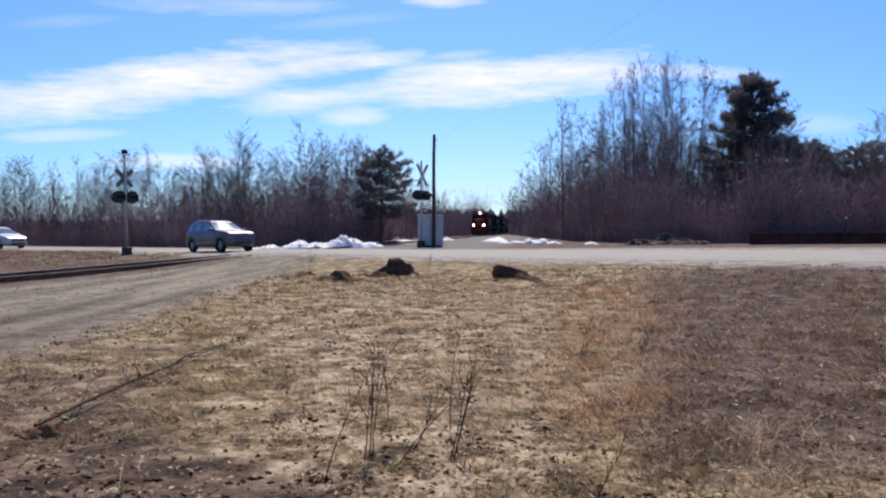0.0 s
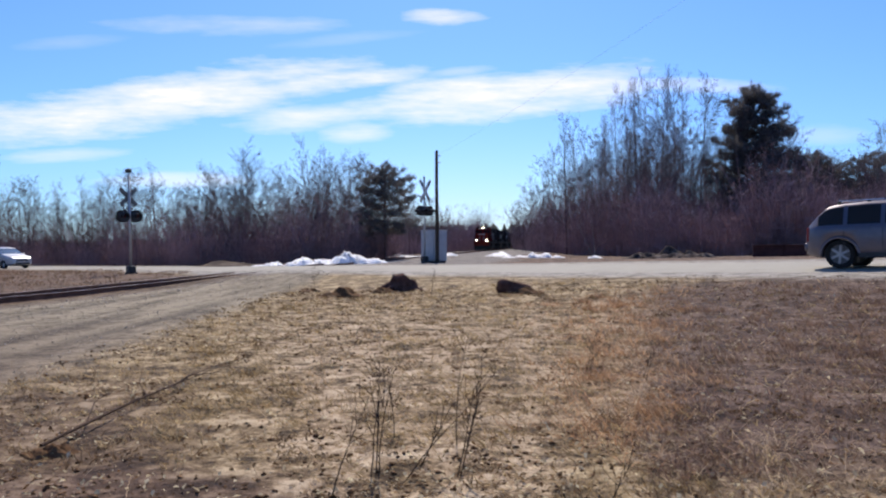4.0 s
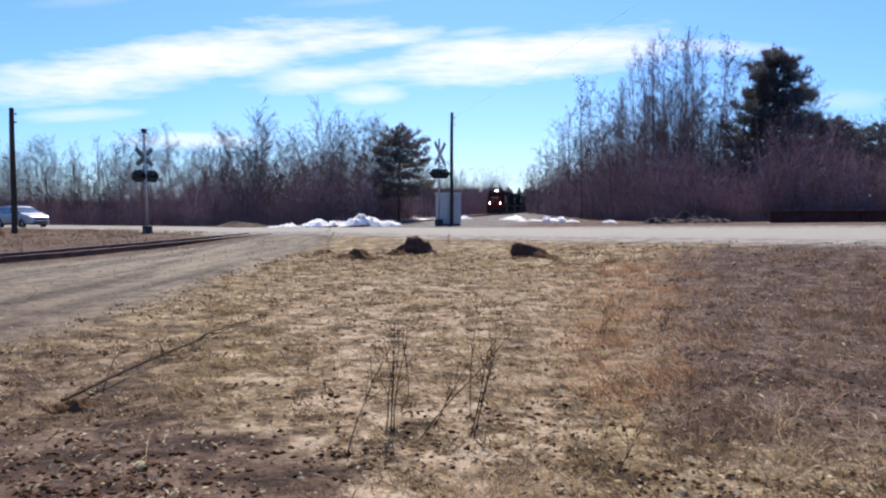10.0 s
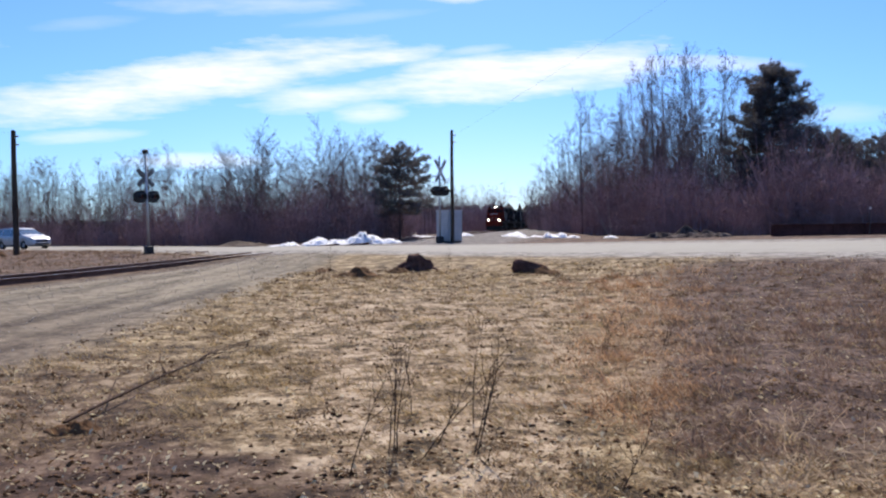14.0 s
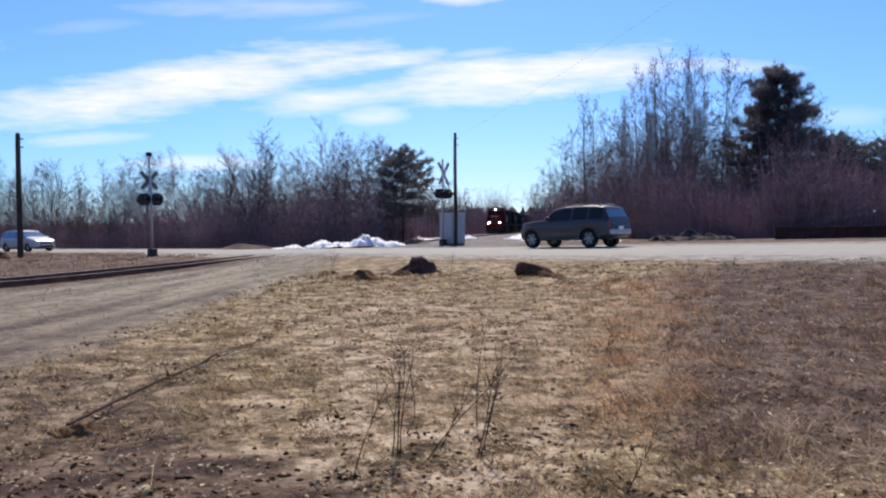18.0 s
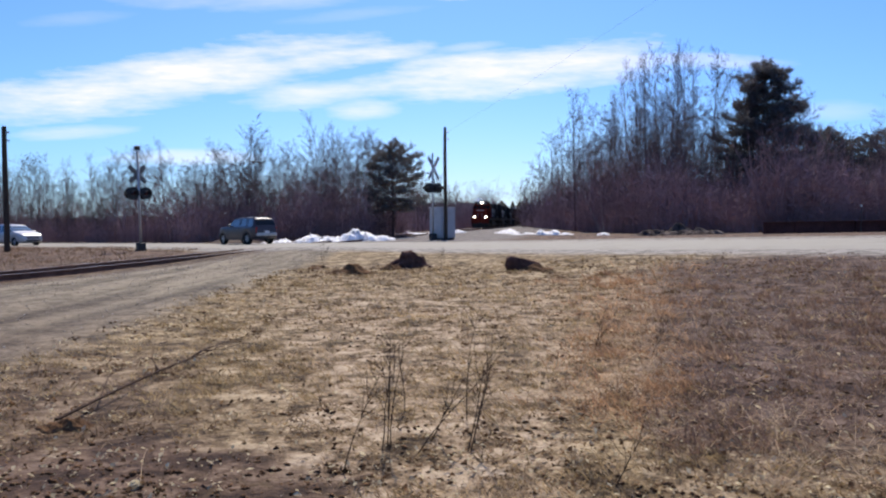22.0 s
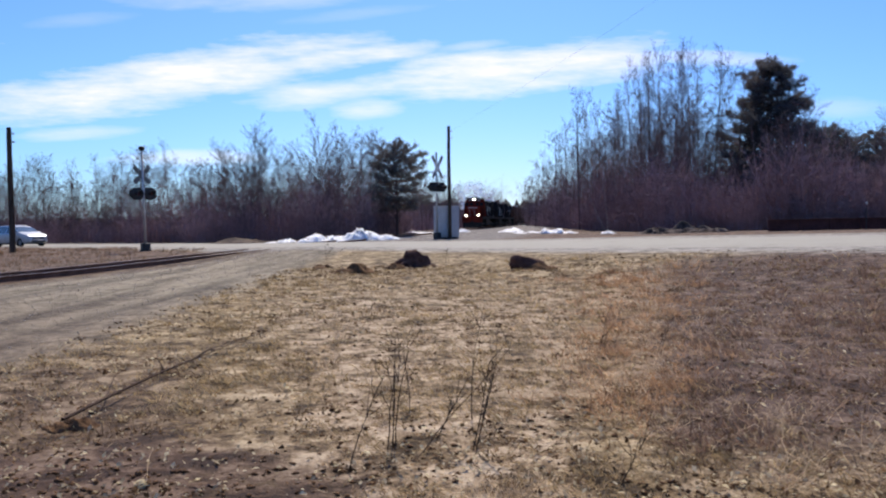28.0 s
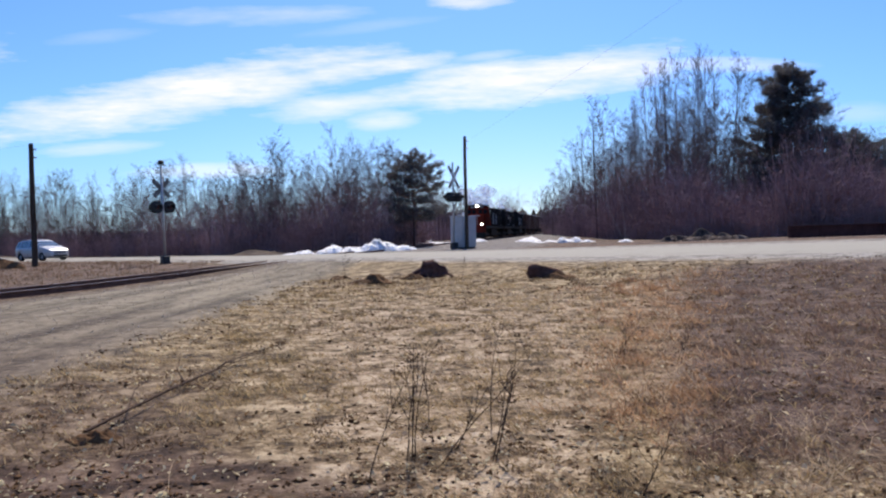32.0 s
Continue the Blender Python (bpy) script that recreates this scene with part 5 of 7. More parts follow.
# ---- vehicles ----
RUBBER = material("tyre rubber", [(0.012, 0.012, 0.012), (0.03, 0.029, 0.028)], 8, 0.9, bump=0.1)
ALLOY = material("dull alloy", [(0.30, 0.30, 0.305), (0.42, 0.42, 0.43)], 6, 0.5, 0.5, bump=0.03)
# rim disc darker than ALLOY: the shade behind the spokes put into its colour
RIM = material("shaded wheel rim", [(0.07, 0.07, 0.072), (0.11, 0.11, 0.113)], 6, 0.5, 0.4, bump=0.02)
TRIM = material("black plastic trim", [(0.016, 0.016, 0.018), (0.035, 0.035, 0.037)], 6, 0.6, bump=0.05)
CHROME = material("bright metal trim", [(0.55, 0.55, 0.56), (0.7, 0.7, 0.71)], 6, 0.2, 0.9, bump=0)
CAR_GLASS = glass("tinted car glass", (0.03, 0.032, 0.036), 0.06)
CAR_GLASS.node_tree.nodes["Principled BSDF"].inputs["Specular IOR Level"].default_value = 0.12
CAR_GLASS.node_tree.nodes["Principled BSDF"].inputs["IOR"].default_value = 1.3
CAB_GLASS = material("dark cab glass", [(0.012, 0.012, 0.014), (0.02, 0.02, 0.022)], 2, 0.7, bump=0)
CAB_GLASS.node_tree.nodes["Principled BSDF"].inputs["Specular IOR Level"].default_value = 0.1
LAMP_CLEAR = glass("clear lamp glass", (0.30, 0.31, 0.33), 0.3)
LAMP_RED = material("red lamp glass", [(0.18, 0.012, 0.012), (0.28, 0.02, 0.018)], 6, 0.15, bump=0)
CABIN_CORE = material("dark cabin", [(0.02, 0.02, 0.021), (0.05, 0.048, 0.047)], 3, 0.9, bump=0.1)


def paint(name, dark, light, metal):
    return material(name, [dark, light], 1.2, 0.42, metal, bump=0.0, coat=0.25, fine=6)


def car(name, label, category, c, W, wb, H, wheel_r, hood, roof, belt, sill, ends, rails):
    """A car with its nose to +X, wheels' centres at +-wb/2. hood: (x, z) of its line from nose to windscreen; roof: x of roof front, roof rear;
    belt: height of the window line; ends: x of nose, tail and the tail's window foot."""
    ob = thing(name, label, category)
    nose, tail, foot = ends
    ax = (wb / 2, -wb / 2)
    arch = wheel_r + 0.075
    ws = hood[-1][0]
    rf, rr = roof
    line = [(tail, belt - 0.16), (tail + 0.04, belt - 0.05), (foot, belt + 0.04), (rr, H - 0.10), (rr + 0.3, H - 0.045), ((rf + rr) / 2, H - 0.01), (rf - 0.35, H - 0.03), (rf, H - 0.09)] + hood[::-1]
    mid, back = (ws + foot) / 2 + 0.15, foot + 0.88
    panes = [(mid + 0.05, ws - 0.22), (back + 0.05, mid - 0.05), (foot + 0.24, back - 0.05)]
    screen, rear = (rf + 0.06, ws - 0.05), (foot + 0.03, rr - 0.04)
    marks = [q for p in panes + [screen, rear] for q in p]
    xs = np.concatenate([np.linspace(tail, nose, 60), *[a + np.linspace(-arch, arch, 17) for a in ax]])
    xs = [x for x in xs if min(abs(x - m) for m in marks) > 0.02]
    xs = sorted(set(np.round(xs + marks, 4)))

    def top(x):
        w = min(0.07, nose - x, x - tail)
        return float(np.mean(np.interp(x + np.linspace(-w, w, 7), [p[0] for p in line], [p[1] for p in line])))

    def bottom(x):
        z = sill + 0.12 * max(0, (abs(x) - wb / 2 - 0.45) / 0.5)
        for a in ax:
            if abs(x - a) < arch:
                z = max(z, wheel_r + math.sqrt(arch * arch - (x - a) ** 2) - 0.02)
        return z

    def half(x):
        e = min((nose - x) / 0.75, 1) if x > nose - 0.75 else min((x - tail) / 0.45, 1) if x < tail + 0.45 else 1
        return W / 2 * (1 - 0.24 * (1 - max(e, 0)) ** 2.2)

    rings = []
    for x in xs:
        t, h = top(x), half(x)
        sh = min(belt, t - 0.035)
        b = min(bottom(x), sh - 0.10)
        g = t - sh
        ht = h * 0.945 - 0.30 * g
        at = lambda f: h * 0.945 + (ht - h * 0.945) * f
        right = [(h * 0.90, b), (h * 0.965, b + 0.10 * (sh - b)), (h * 0.99, b + 0.34 * (sh - b)), (h, b + 0.62 * (sh - b)), (h * 0.985, b + 0.86 * (sh - b)), (h * 0.962, sh - 0.005),
                 (at(0.04), sh + 0.05 * g), (at(0.86), sh + 0.84 * g), (at(0.98) * 0.975, sh + 0.95 * g), (ht * 0.72, t), (ht * 0.36, t + 0.012), (0, t + 0.016)]
        rings.append([(x, y, z) for y, z in right] + [(x, -y, z) for y, z in right[-2::-1]])
    m = len(rings[0])

    def zone(i, k):
        """Which pane, if any, fills the shell's face between stations i and i + 1, rows k and k + 1."""
        x = (xs[i] + xs[i + 1]) / 2
        if k in (6, m - 8):
            for n, (lo, hi) in enumerate(panes):
                if lo < x < hi:
                    return ("side", n, k)
        if 8 <= k <= m - 10:
            if screen[0] < x < screen[1]:
                return ("screen",)
            if rear[0] < x < rear[1]:
                return ("rear",)
        return None

    faces = {}
    for i in range(len(xs) - 1):
        for k in range(m):
            faces.setdefault(zone(i, k), []).append((i * m + k, (i + 1) * m + k, (i + 1) * m + (k + 1) % m, i * m + (k + 1) % m))
    flat = [p for ring in rings for p in ring]
    for key, quads in faces.items():
        bm = bmesh.new()
        used = {i: bm.verts.new(flat[i]) for i in sorted({i for q in quads for i in q})}
        for q in quads:
            bm.faces.new([used[i] for i in q])
        if key is None:
            bm.faces.new([used[k] for k in range(m)])
            bm.faces.new([used[(len(xs) - 1) * m + k] for k in range(m)])
            bmesh.ops.recalc_face_normals(bm, faces=bm.faces)
            part("body", bm, c, ob, "", True)
        else:
            bm.normal_update()
            inward = -0.012 if sum((f.normal.dot(f.calc_center_median() - Vector((0, 0, belt - 0.2))) for f in bm.faces)) > 0 else 0.012
            for v in bm.verts:
                v.co += v.normal * inward
            part({"side": "side_window", "screen": "windscreen", "rear": "rear_window"}[key[0]], bm, CAR_GLASS, ob, "dark tinted glass", True)
    # one solid dark block stands in for the shaded cabin within
    core = bmesh.new()
    hb, ht = W / 2 * 0.84, W / 2 * 0.84 - 0.30 * (H - belt)
    v = [core.verts.new(p) for p in ((ws - 0.35, hb, belt - 0.05), (foot + 0.2, hb, belt - 0.05), (foot + 0.2, -hb, belt - 0.05), (ws - 0.35, -hb, belt - 0.05),
                                     (rf - 0.25, ht, H - 0.16), (rr + 0.2, ht, H - 0.16), (rr + 0.2, -ht, H - 0.16), (rf - 0.25, -ht, H - 0.16))]
    for f in ((0, 1, 2, 3), (7, 6, 5, 4), (0, 4, 5, 1), (1, 5, 6, 2), (2, 6, 7, 3), (3, 7, 4, 0)):
        core.faces.new([v[i] for i in f])
    bmesh.ops.recalc_face_normals(core, faces=core.faces)
    part("cabin", core, CABIN_CORE, ob)
    hb, ht = W / 2 * 0.945, W / 2 * 0.945 - 0.30 * (H - belt)
    for s in (1, -1):
        part("wing_mirror", box(0.13, 0.20, 0.15, ws - 0.30, s * (hb + 0.10), belt + 0.10, 0.045, None, None, 2), c, ob, "", True)
        for x in (mid + 0.18, back + 0.20):
            part("door_handle", box(0.19, 0.03, 0.035, x, s * (W / 2 - 0.008), belt - 0.13, 0.01), c, ob)
        for x in (mid, ws - 0.12, back - 0.02):
            part("door_seam", box(0.010, 0.012, (belt - sill) * 0.62, x, s * (W / 2 - 0.006), sill + (belt - sill) * 0.56), TRIM, ob)
        part("sill_trim", box(wb - 2 * arch - 0.02, 0.05, 0.13, 0, s * (W / 2 - 0.045), sill + 0.05, 0.015), TRIM, ob)
        part("headlight", box(0.22, 0.30, 0.15, nose - 0.19, s * (W / 2 - 0.30), hood[0][1] - 0.02, 0.04, None, pose(0, 0, 0), 2), LAMP_CLEAR, ob, "clear glass headlight")
        part("tail_light", box(0.08, 0.12, 0.36, tail + 0.07, s * (W / 2 - 0.20), belt - 0.20, 0.02), LAMP_RED, ob, "red tail light")
        for a in ax:
            bm = bmesh.new()
            bow = [(a + (arch + e) * math.cos(q), wheel_r - 0.02 + (arch + e) * math.sin(q), y) for q in np.linspace(0.12, math.pi - 0.12, 15) for e, y in ((-0.012, 0.0), (-0.012, 0.028), (0.045, 0.020), (0.05, 0.0))]
            vs = [bm.verts.new((x, s * (half(a) * 0.985 + y - 0.01), z)) for x, z, y in bow]
            for i in range(14):
                for k in range(4):
                    bm.faces.new((vs[i * 4 + k], vs[i * 4 + (k + 1) % 4], vs[i * 4 + 4 + (k + 1) % 4], vs[i * 4 + 4 + k]))
            bmesh.ops.recalc_face_normals(bm, faces=bm.faces)
            part("arch_trim", bm, c, ob, "", True)
        if rails:
            part("roof_rail", rod((rf - 0.35, s * (ht - 0.10), H + 0.012), (rr + 0.25, s * (ht - 0.10), H + 0.012), 0.02, None, 8), CHROME if rails > 1 else TRIM, ob)
            for x in (rf - 0.35, (rf + rr) / 2, rr + 0.25):
                part("rail_foot", box(0.10, 0.04, 0.08, x, s * (ht - 0.10), H - 0.025, 0.01), TRIM, ob)
    part("grille", box(0.05, W * 0.50, 0.20, nose - 0.012, 0, hood[0][1] - 0.09, 0.02), TRIM, ob)
    part("grille_bar", box(0.02, W * 0.50, 0.02, nose + 0.014, 0, hood[0][1] - 0.07, 0.008), CHROME, ob)
    part("front_bumper", box(0.20, W * 0.80, 0.22, nose - 0.07, 0, sill + 0.24, 0.06, None, None, 2), c, ob, "", True)
    part("air_intake", box(0.03, W * 0.58, 0.14, nose + 0.022, 0, sill + 0.20, 0.01), TRIM, ob)
    part("rear_bumper", box(0.20, W * 0.80, 0.20, tail + 0.05, 0, sill + 0.28, 0.05, None, None, 2), GALV if category == "wagon" else c, ob, "", True)
    part("number_plate", box(0.012, 0.32, 0.15, tail - 0.02, 0, belt - 0.32, 0.003), WHITE_PAINT, ob)
    part("underbody", box(nose - tail - 0.5, W - 0.35, 0.22, (nose + tail) / 2, 0, sill + 0.12), TRIM, ob)
    wheels = []
    tyre = None
    for x in ax:
        for s in (1, -1):
            w = put(new("wheel"), ob)
            w.matrix_basis = pose(x, s * (W / 2 - 0.13), wheel_r)
            wheels.append(w)
            if tyre is None:
                bm = bmesh.new()
                prof = [(wheel_r * 0.70, -0.10), (wheel_r * 0.93, -0.112), (wheel_r, -0.08), (wheel_r, 0.08), (wheel_r * 0.93, 0.112), (wheel_r * 0.70, 0.10)]
                n = 28
                rr_ = [[bm.verts.new((r_ * math.cos(6.2832 * j / n), y_, r_ * math.sin(6.2832 * j / n))) for r_, y_ in prof] for j in range(n)]
                for j in range(n):
                    for k in range(6):
                        bm.faces.new((rr_[j][k], rr_[j][(k + 1) % 6], rr_[(j + 1) % n][(k + 1) % 6], rr_[(j + 1) % n][k]))
                bmesh.ops.recalc_face_normals(bm, faces=bm.faces)
                tyre = part("tyre", bm, RUBBER, w)
                bm = cyl(wheel_r * 0.70, wheel_r * 0.70, 0.12, pose(0, 0, 0, 90, 0, 0), 24)
                dish = part("rim", bm, RIM, w)
                bm = cyl(wheel_r * 0.16, wheel_r * 0.14, 0.19, pose(0, 0, 0, 90, 0, 0), 12)
                for j in range(6):
                    box(wheel_r * 0.17, 0.155, wheel_r * 0.58, 0, 0, wheel_r * 0.38, 0.01, bm, pose(0, 0, 0, 0, 60 * j, 0))
                spoke = part("spokes", bm, ALLOY, w)
            else:
                for src in (tyre, dish, spoke):
                    put(new(src.name.split(".")[0], src.data), w)
    return ob, wheels


SILVER = paint("silver grey car paint", (0.115, 0.10, 0.118), (0.155, 0.137, 0.158), 0.75)
SLATE = paint("slate blue car paint", (0.027, 0.020, 0.026), (0.040, 0.030, 0.038), 0.0)
PEARL = paint("pale silver car paint", (0.36, 0.36, 0.38), (0.44, 0.44, 0.46), 0.6)
suv, suv_wheels = car("sport_utility_car", "dark silver-grey sport utility car with roof rails, driving", "car", SILVER, 1.81, 2.86, 1.66, 0.35,
                      [(2.18, 0.78), (2.13, 0.92), (2.02, 0.99), (1.6, 1.07), (0.95, 1.13)], (0.12, -1.74), 1.06, 0.27, (2.18, -2.27, -2.18), 2)
wagon, wagon_wheels = car("station_wagon", "old slate-blue boxy sport utility wagon, driving", "wagon", SLATE, 1.70, 2.72, 1.62, 0.345,
                          [(1.98, 0.84), (1.95, 0.97), (1.85, 1.01), (1.4, 1.05), (0.76, 1.09)], (0.26, -1.98), 1.04, 0.30, (1.98, -2.26, -2.2), 1)
van, van_wheels = car("minivan", "pale silver minivan standing on the road's gravel shoulder", "van", PEARL, 1.93, 3.0, 1.72, 0.335,
                      [(2.47, 0.72), (2.42, 0.82), (2.25, 0.92), (1.8, 1.02), (1.3, 1.12)], (0.42, -2.05), 1.06, 0.22, (2.47, -2.45, -2.36), 0)

SUV_W = ROAD_W - 1.80      # lane centres across the road
WAGON_W = ROAD_W + 1.78
VAN_W = 19.9


def on_road(q, w, back):
    """Pose of a car at that length of the road and offset; back: it drives towards the far end."""
    cx, cy = -15.9 + q * R2, 45.16 - q * R2
    s = w - (cx + cy) * R2
    z = float(road_surface(q, w)) + 0.03 - 0.006 * abs(w - ROAD_W) if abs(w - ROAD_W) < ROAD_HALF - 0.9 else gz(cx + s * R2, cy + s * R2)
    slope = math.degrees(math.atan((float(road_surface(q + 1.4, w)) - float(road_surface(q - 1.4, w))) / 2.8))
    return pose(cx + s * R2, cy + s * R2, z, 0, slope if back else -slope, 135 if back else -45)


SUV_T = [0, 0.5, 1, 1.5, 2, 2.5, 3, 3.5, 4.5, 5.5, 8, 12, 32]
SUV_Q = [6.68, 9.57, 12.61, 15.95, 19.67, 23.83, 28.42, 33.40, 43.9, 54.5, 80, 105, 105]
WAGON_T = [0, 6, 8, 14, 15, 16, 17, 18, 19, 20, 21, 22, 23, 24, 25, 25.5, 27, 28, 29, 32]
WAGON_Q = [128, 126, 115, 62, 53, 43.9, 34.3, 25.3, 17.4, 11.5, 6.85, 2.1, -3.4, -10.0, -18.0, -22.5, -37, -48, -59, -92]
van.matrix_basis = on_road(-23.8, VAN_W, False) @ pose(0, 0, 0, 0, 0, 14)

# ---- train ----
ORANGE = material("dark red locomotive paint", [(0.14, 0.024, 0.016), (0.21, 0.038, 0.024)], 1.2, 0.5, bump=0.03)
LOCO_BLACK = material("sooty black locomotive paint", [(0.014, 0.014, 0.015), (0.045, 0.043, 0.042)], 0.8, 0.55, bump=0.05)
# the cab's red is mixed darker than the nose's
CAB_RED = material("sooty dark red paint", [(0.11, 0.019, 0.013), (0.165, 0.030, 0.020)], 1.2, 0.6, bump=0.03)
for m_ in (ORANGE, LOCO_BLACK, CAB_RED):
    m_.node_tree.nodes["Principled BSDF"].inputs["Specular IOR Level"].default_value = 0.0
    m_.node_tree.nodes["Principled BSDF"].inputs["Roughness"].default_value = 0.9
LOCO_GREY = material("pale grey locomotive stripe", [(0.36, 0.36, 0.36), (0.5, 0.5, 0.5)], 2, 0.5, bump=0.02)
UNDERFRAME = material("grimy underframe", [(0.02, 0.018, 0.016), (0.06, 0.052, 0.046)], 1.5, 0.9, bump=0.3)
HEADLIGHT = glow("lit headlamp", (1.0, 0.90, 0.72), 25.0)
BOXCAR_PAINT = material("faded brown boxcar paint", [(0.08, 0.045, 0.035), (0.15, 0.085, 0.062)], 0.6, 0.8, bump=0.1)


def truck(parent, x, axles, gap, wheels):
    t = put(new("truck"), parent)
    t.matrix_basis = pose(x, 0, 0)
    for s in (1, -1):
        bm = box(gap * (axles - 1) + 1.3, 0.14, 0.26, 0, s * 1.12, 0.62, 0.04)
        for k in range(axles):
            box(0.34, 0.18, 0.34, (k - (axles - 1) / 2) * gap, s * 1.14, 0.53, 0.05, bm)
            box(0.12, 0.16, 0.30, (k - (axles - 1) / 2) * gap + 0.36, s * 1.13, 0.45, 0.03, bm)
        part("side_frame", bm, UNDERFRAME, t)
    for k in range(axles):
        bm = cyl(0.09, 0.09, 1.9, pose(0, 0, 0, 90, 0, 0), 12)
        for s in (1, -1):
            cyl(0.51, 0.50, 0.13, pose(0, s * 0.755, 0, 90, 0, 0), 24, bm)
            for j in range(6):
                box(0.08, 0.15, 0.30, 0, s * 0.755, 0.26, 0, bm, pose(0, 0, 0, 0, 60 * j, 0))
        w = part("wheelset", bm, RAIL_STEEL, parent)
        w.matrix_basis = pose(x + (k - (axles - 1) / 2) * gap, 0, 0.51)
        wheels.append(w)


def locomotive(label, lit):
    """A six-axle hood locomotive, its nose to +X, coupler faces at +-10.2."""
    g = thing("locomotive", label, "locomotive", "locomotives of the train")
    wheels = []
    truck(g, 6.6, 3, 1.75, wheels), truck(g, -6.6, 3, 1.75, wheels)
    part("underframe", box(19.2, 2.95, 0.32, 0, 0, 1.52, 0.03), UNDERFRAME, g)
    part("walkway", box(19.2, 3.05, 0.06, 0, 0, 1.71), LOCO_BLACK, g)
    part("fuel_tank", box(5.6, 2.7, 0.95, 0, 0, 0.88, 0.22, None, None, 3), UNDERFRAME, g)
    # short nose and cab
    bm = box(2.1, 1.75, 1.42, 8.1, 0, 2.45, 0.14, None, None, 3)
    part("nose", bm, ORANGE if lit else LOCO_BLACK, g, "dark red low nose" if lit else "black low nose")
    bm = bmesh.new()
    prof = [(-1.15, 1.74), (1.15, 1.74), (1.15, 3.1), (0.95, 4.05), (0.75, 4.25), (-1.15, 4.25)]
    half = 1.52
    rows_ = [[bm.verts.new((6.0 + x, s * (half if z < 3.9 else half - (z - 3.9) * 0.9), z)) for x, z in prof] for s in (1, -1)]
    bm.faces.new(rows_[0]), bm.faces.new(rows_[1][::-1])
    for k in range(len(prof)):
        bm.faces.new((rows_[0][k], rows_[0][(k + 1) % 6], rows_[1][(k + 1) % 6], rows_[1][k]))
    bmesh.ops.recalc_face_normals(bm, faces=bm.faces)
    bmesh.ops.bevel(bm, geom=list(bm.edges), offset=0.05, segments=2, affect="EDGES")
    part("cab", bm, CAB_RED if lit else LOCO_BLACK, g, "darker red cab" if lit else "sooty black cab")
    part("cab_roof", box(2.35, 2.6, 0.16, 5.95, 0, 4.34, 0.07, None, None, 2), LOCO_BLACK, g, "black cab roof")
    for y in (-1.05, -0.42, 0.42, 1.05):
        ob = part("cab_window", box(0.03, 0.50 if abs(y) > 0.6 else 0.46, 0.52, 0, 0, 0, 0.02), CAB_GLASS, g)
        ob.matrix_basis = pose(7.09, y, 3.53, 0, -12, 0)
    for s in (1, -1):
        for x in (5.55, 6.35):
            part("side_window", box(0.62, 0.03, 0.62, x, s * 1.53, 3.42, 0.02), CAR_GLASS, g)
        ob = part("number_board", box(0.05, 0.52, 0.20, 0, 0, 0, 0.01), LOCO_GREY, g)
        ob.matrix_basis = pose(6.98, s * 0.55, 4.13, 0, -12, 0)
        for k in range(4):
            part("digit_bar", box(0.012, 0.05, 0.12, 0.03, (k - 1.5) * 0.1, 0), BLACK_PAINT, ob)
        part("nose_stripe", box(0.03, 0.62, 0.13, 9.165, s * 0.33, 2.98, 0.01), LOCO_GREY, g)
        dl = part("ditch_light", cyl(0.15, 0.17, 0.22, pose(9.45, s * 0.92, 1.90, 0, 90, 0), 16), LOCO_BLACK, g)
        part("lamp_glass", cyl(0.115, 0.115, 0.03, pose(9.575, s * 0.92, 1.90, 0, 90, 0), 20), HEADLIGHT if lit else LAMP_CLEAR, dl, "glowing ditch light")
    bm = box(0.22, 0.62, 0.30, 7.0, 0, 4.22, 0.05)
    hl = part("headlight", bm, LOCO_BLACK, g)
    for y in (-0.10, 0.10):
        part("lamp_glass", cyl(0.09, 0.09, 0.03, pose(7.125, y, 4.24, 0, 90, 0), 20), HEADLIGHT if lit else LAMP_CLEAR, hl, "glowing headlight")
    for k in range(3):
        part("horn", rod((5.6, -0.3 + k * 0.3, 4.56), (6.15, -0.3 + k * 0.3, 4.56), 0.03, 0.09, 10), LOCO_BLACK, g)
    # long hood
    part("long_hood", box(14.2, 1.78, 2.35, -2.3, 0, 2.90, 0.10, None, None, 2), LOCO_BLACK, g, "black long hood")
    part("radiator_housing", box(3.4, 2.5, 0.9, -6.9, 0, 3.78, 0.12, None, None, 2), LOCO_BLACK, g)
    part("brake_housing", box(2.6, 2.1, 0.7, 0.9, 0, 3.85, 0.12, None, None, 2), LOCO_BLACK, g)
    for x in (-7.8, -6.9, -6.0, 0.3, 1.5):
        part("roof_fan", cyl(0.52, 0.48, 0.16, pose(x, 0, 4.29), 24, None, 0.02), LOCO_BLACK, g)
    part("exhaust_stack", box(0.7, 0.35, 0.30, -2.2, 0, 4.18, 0.04), LOCO_BLACK, g)
    for s in (1, -1):
        for k in range(14):
            part("hood_door", box(0.72, 0.03, 1.55, 3.9 - k * 0.78, s * 0.90, 2.72, 0.015), LOCO_GREY if k in (1, 2, 8, 12) else LOCO_BLACK, g)
        for k in range(9):
            part("radiator_slat", box(3.1, 0.04, 0.05, -6.9, s * 1.26, 3.46 + k * 0.075), UNDERFRAME, g)
        xs = np.linspace(9.3, -9.4, 13)
        for x in xs:
            part("handrail_post", rod((x, s * 1.47, 1.72), (x, s * 1.47, 2.75), 0.022, None, 6), LOCO_BLACK, g)
        part("handrail", rod((xs[0], s * 1.47, 2.75), (xs[-1], s * 1.47, 2.75), 0.022, None, 6), LOCO_BLACK, g)
        for x in (9.55, -9.55):
            for k in range(4):
                part("step", box(0.5, 0.3, 0.04, x, s * 1.36, 0.45 + k * 0.36), UNDERFRAME, g)
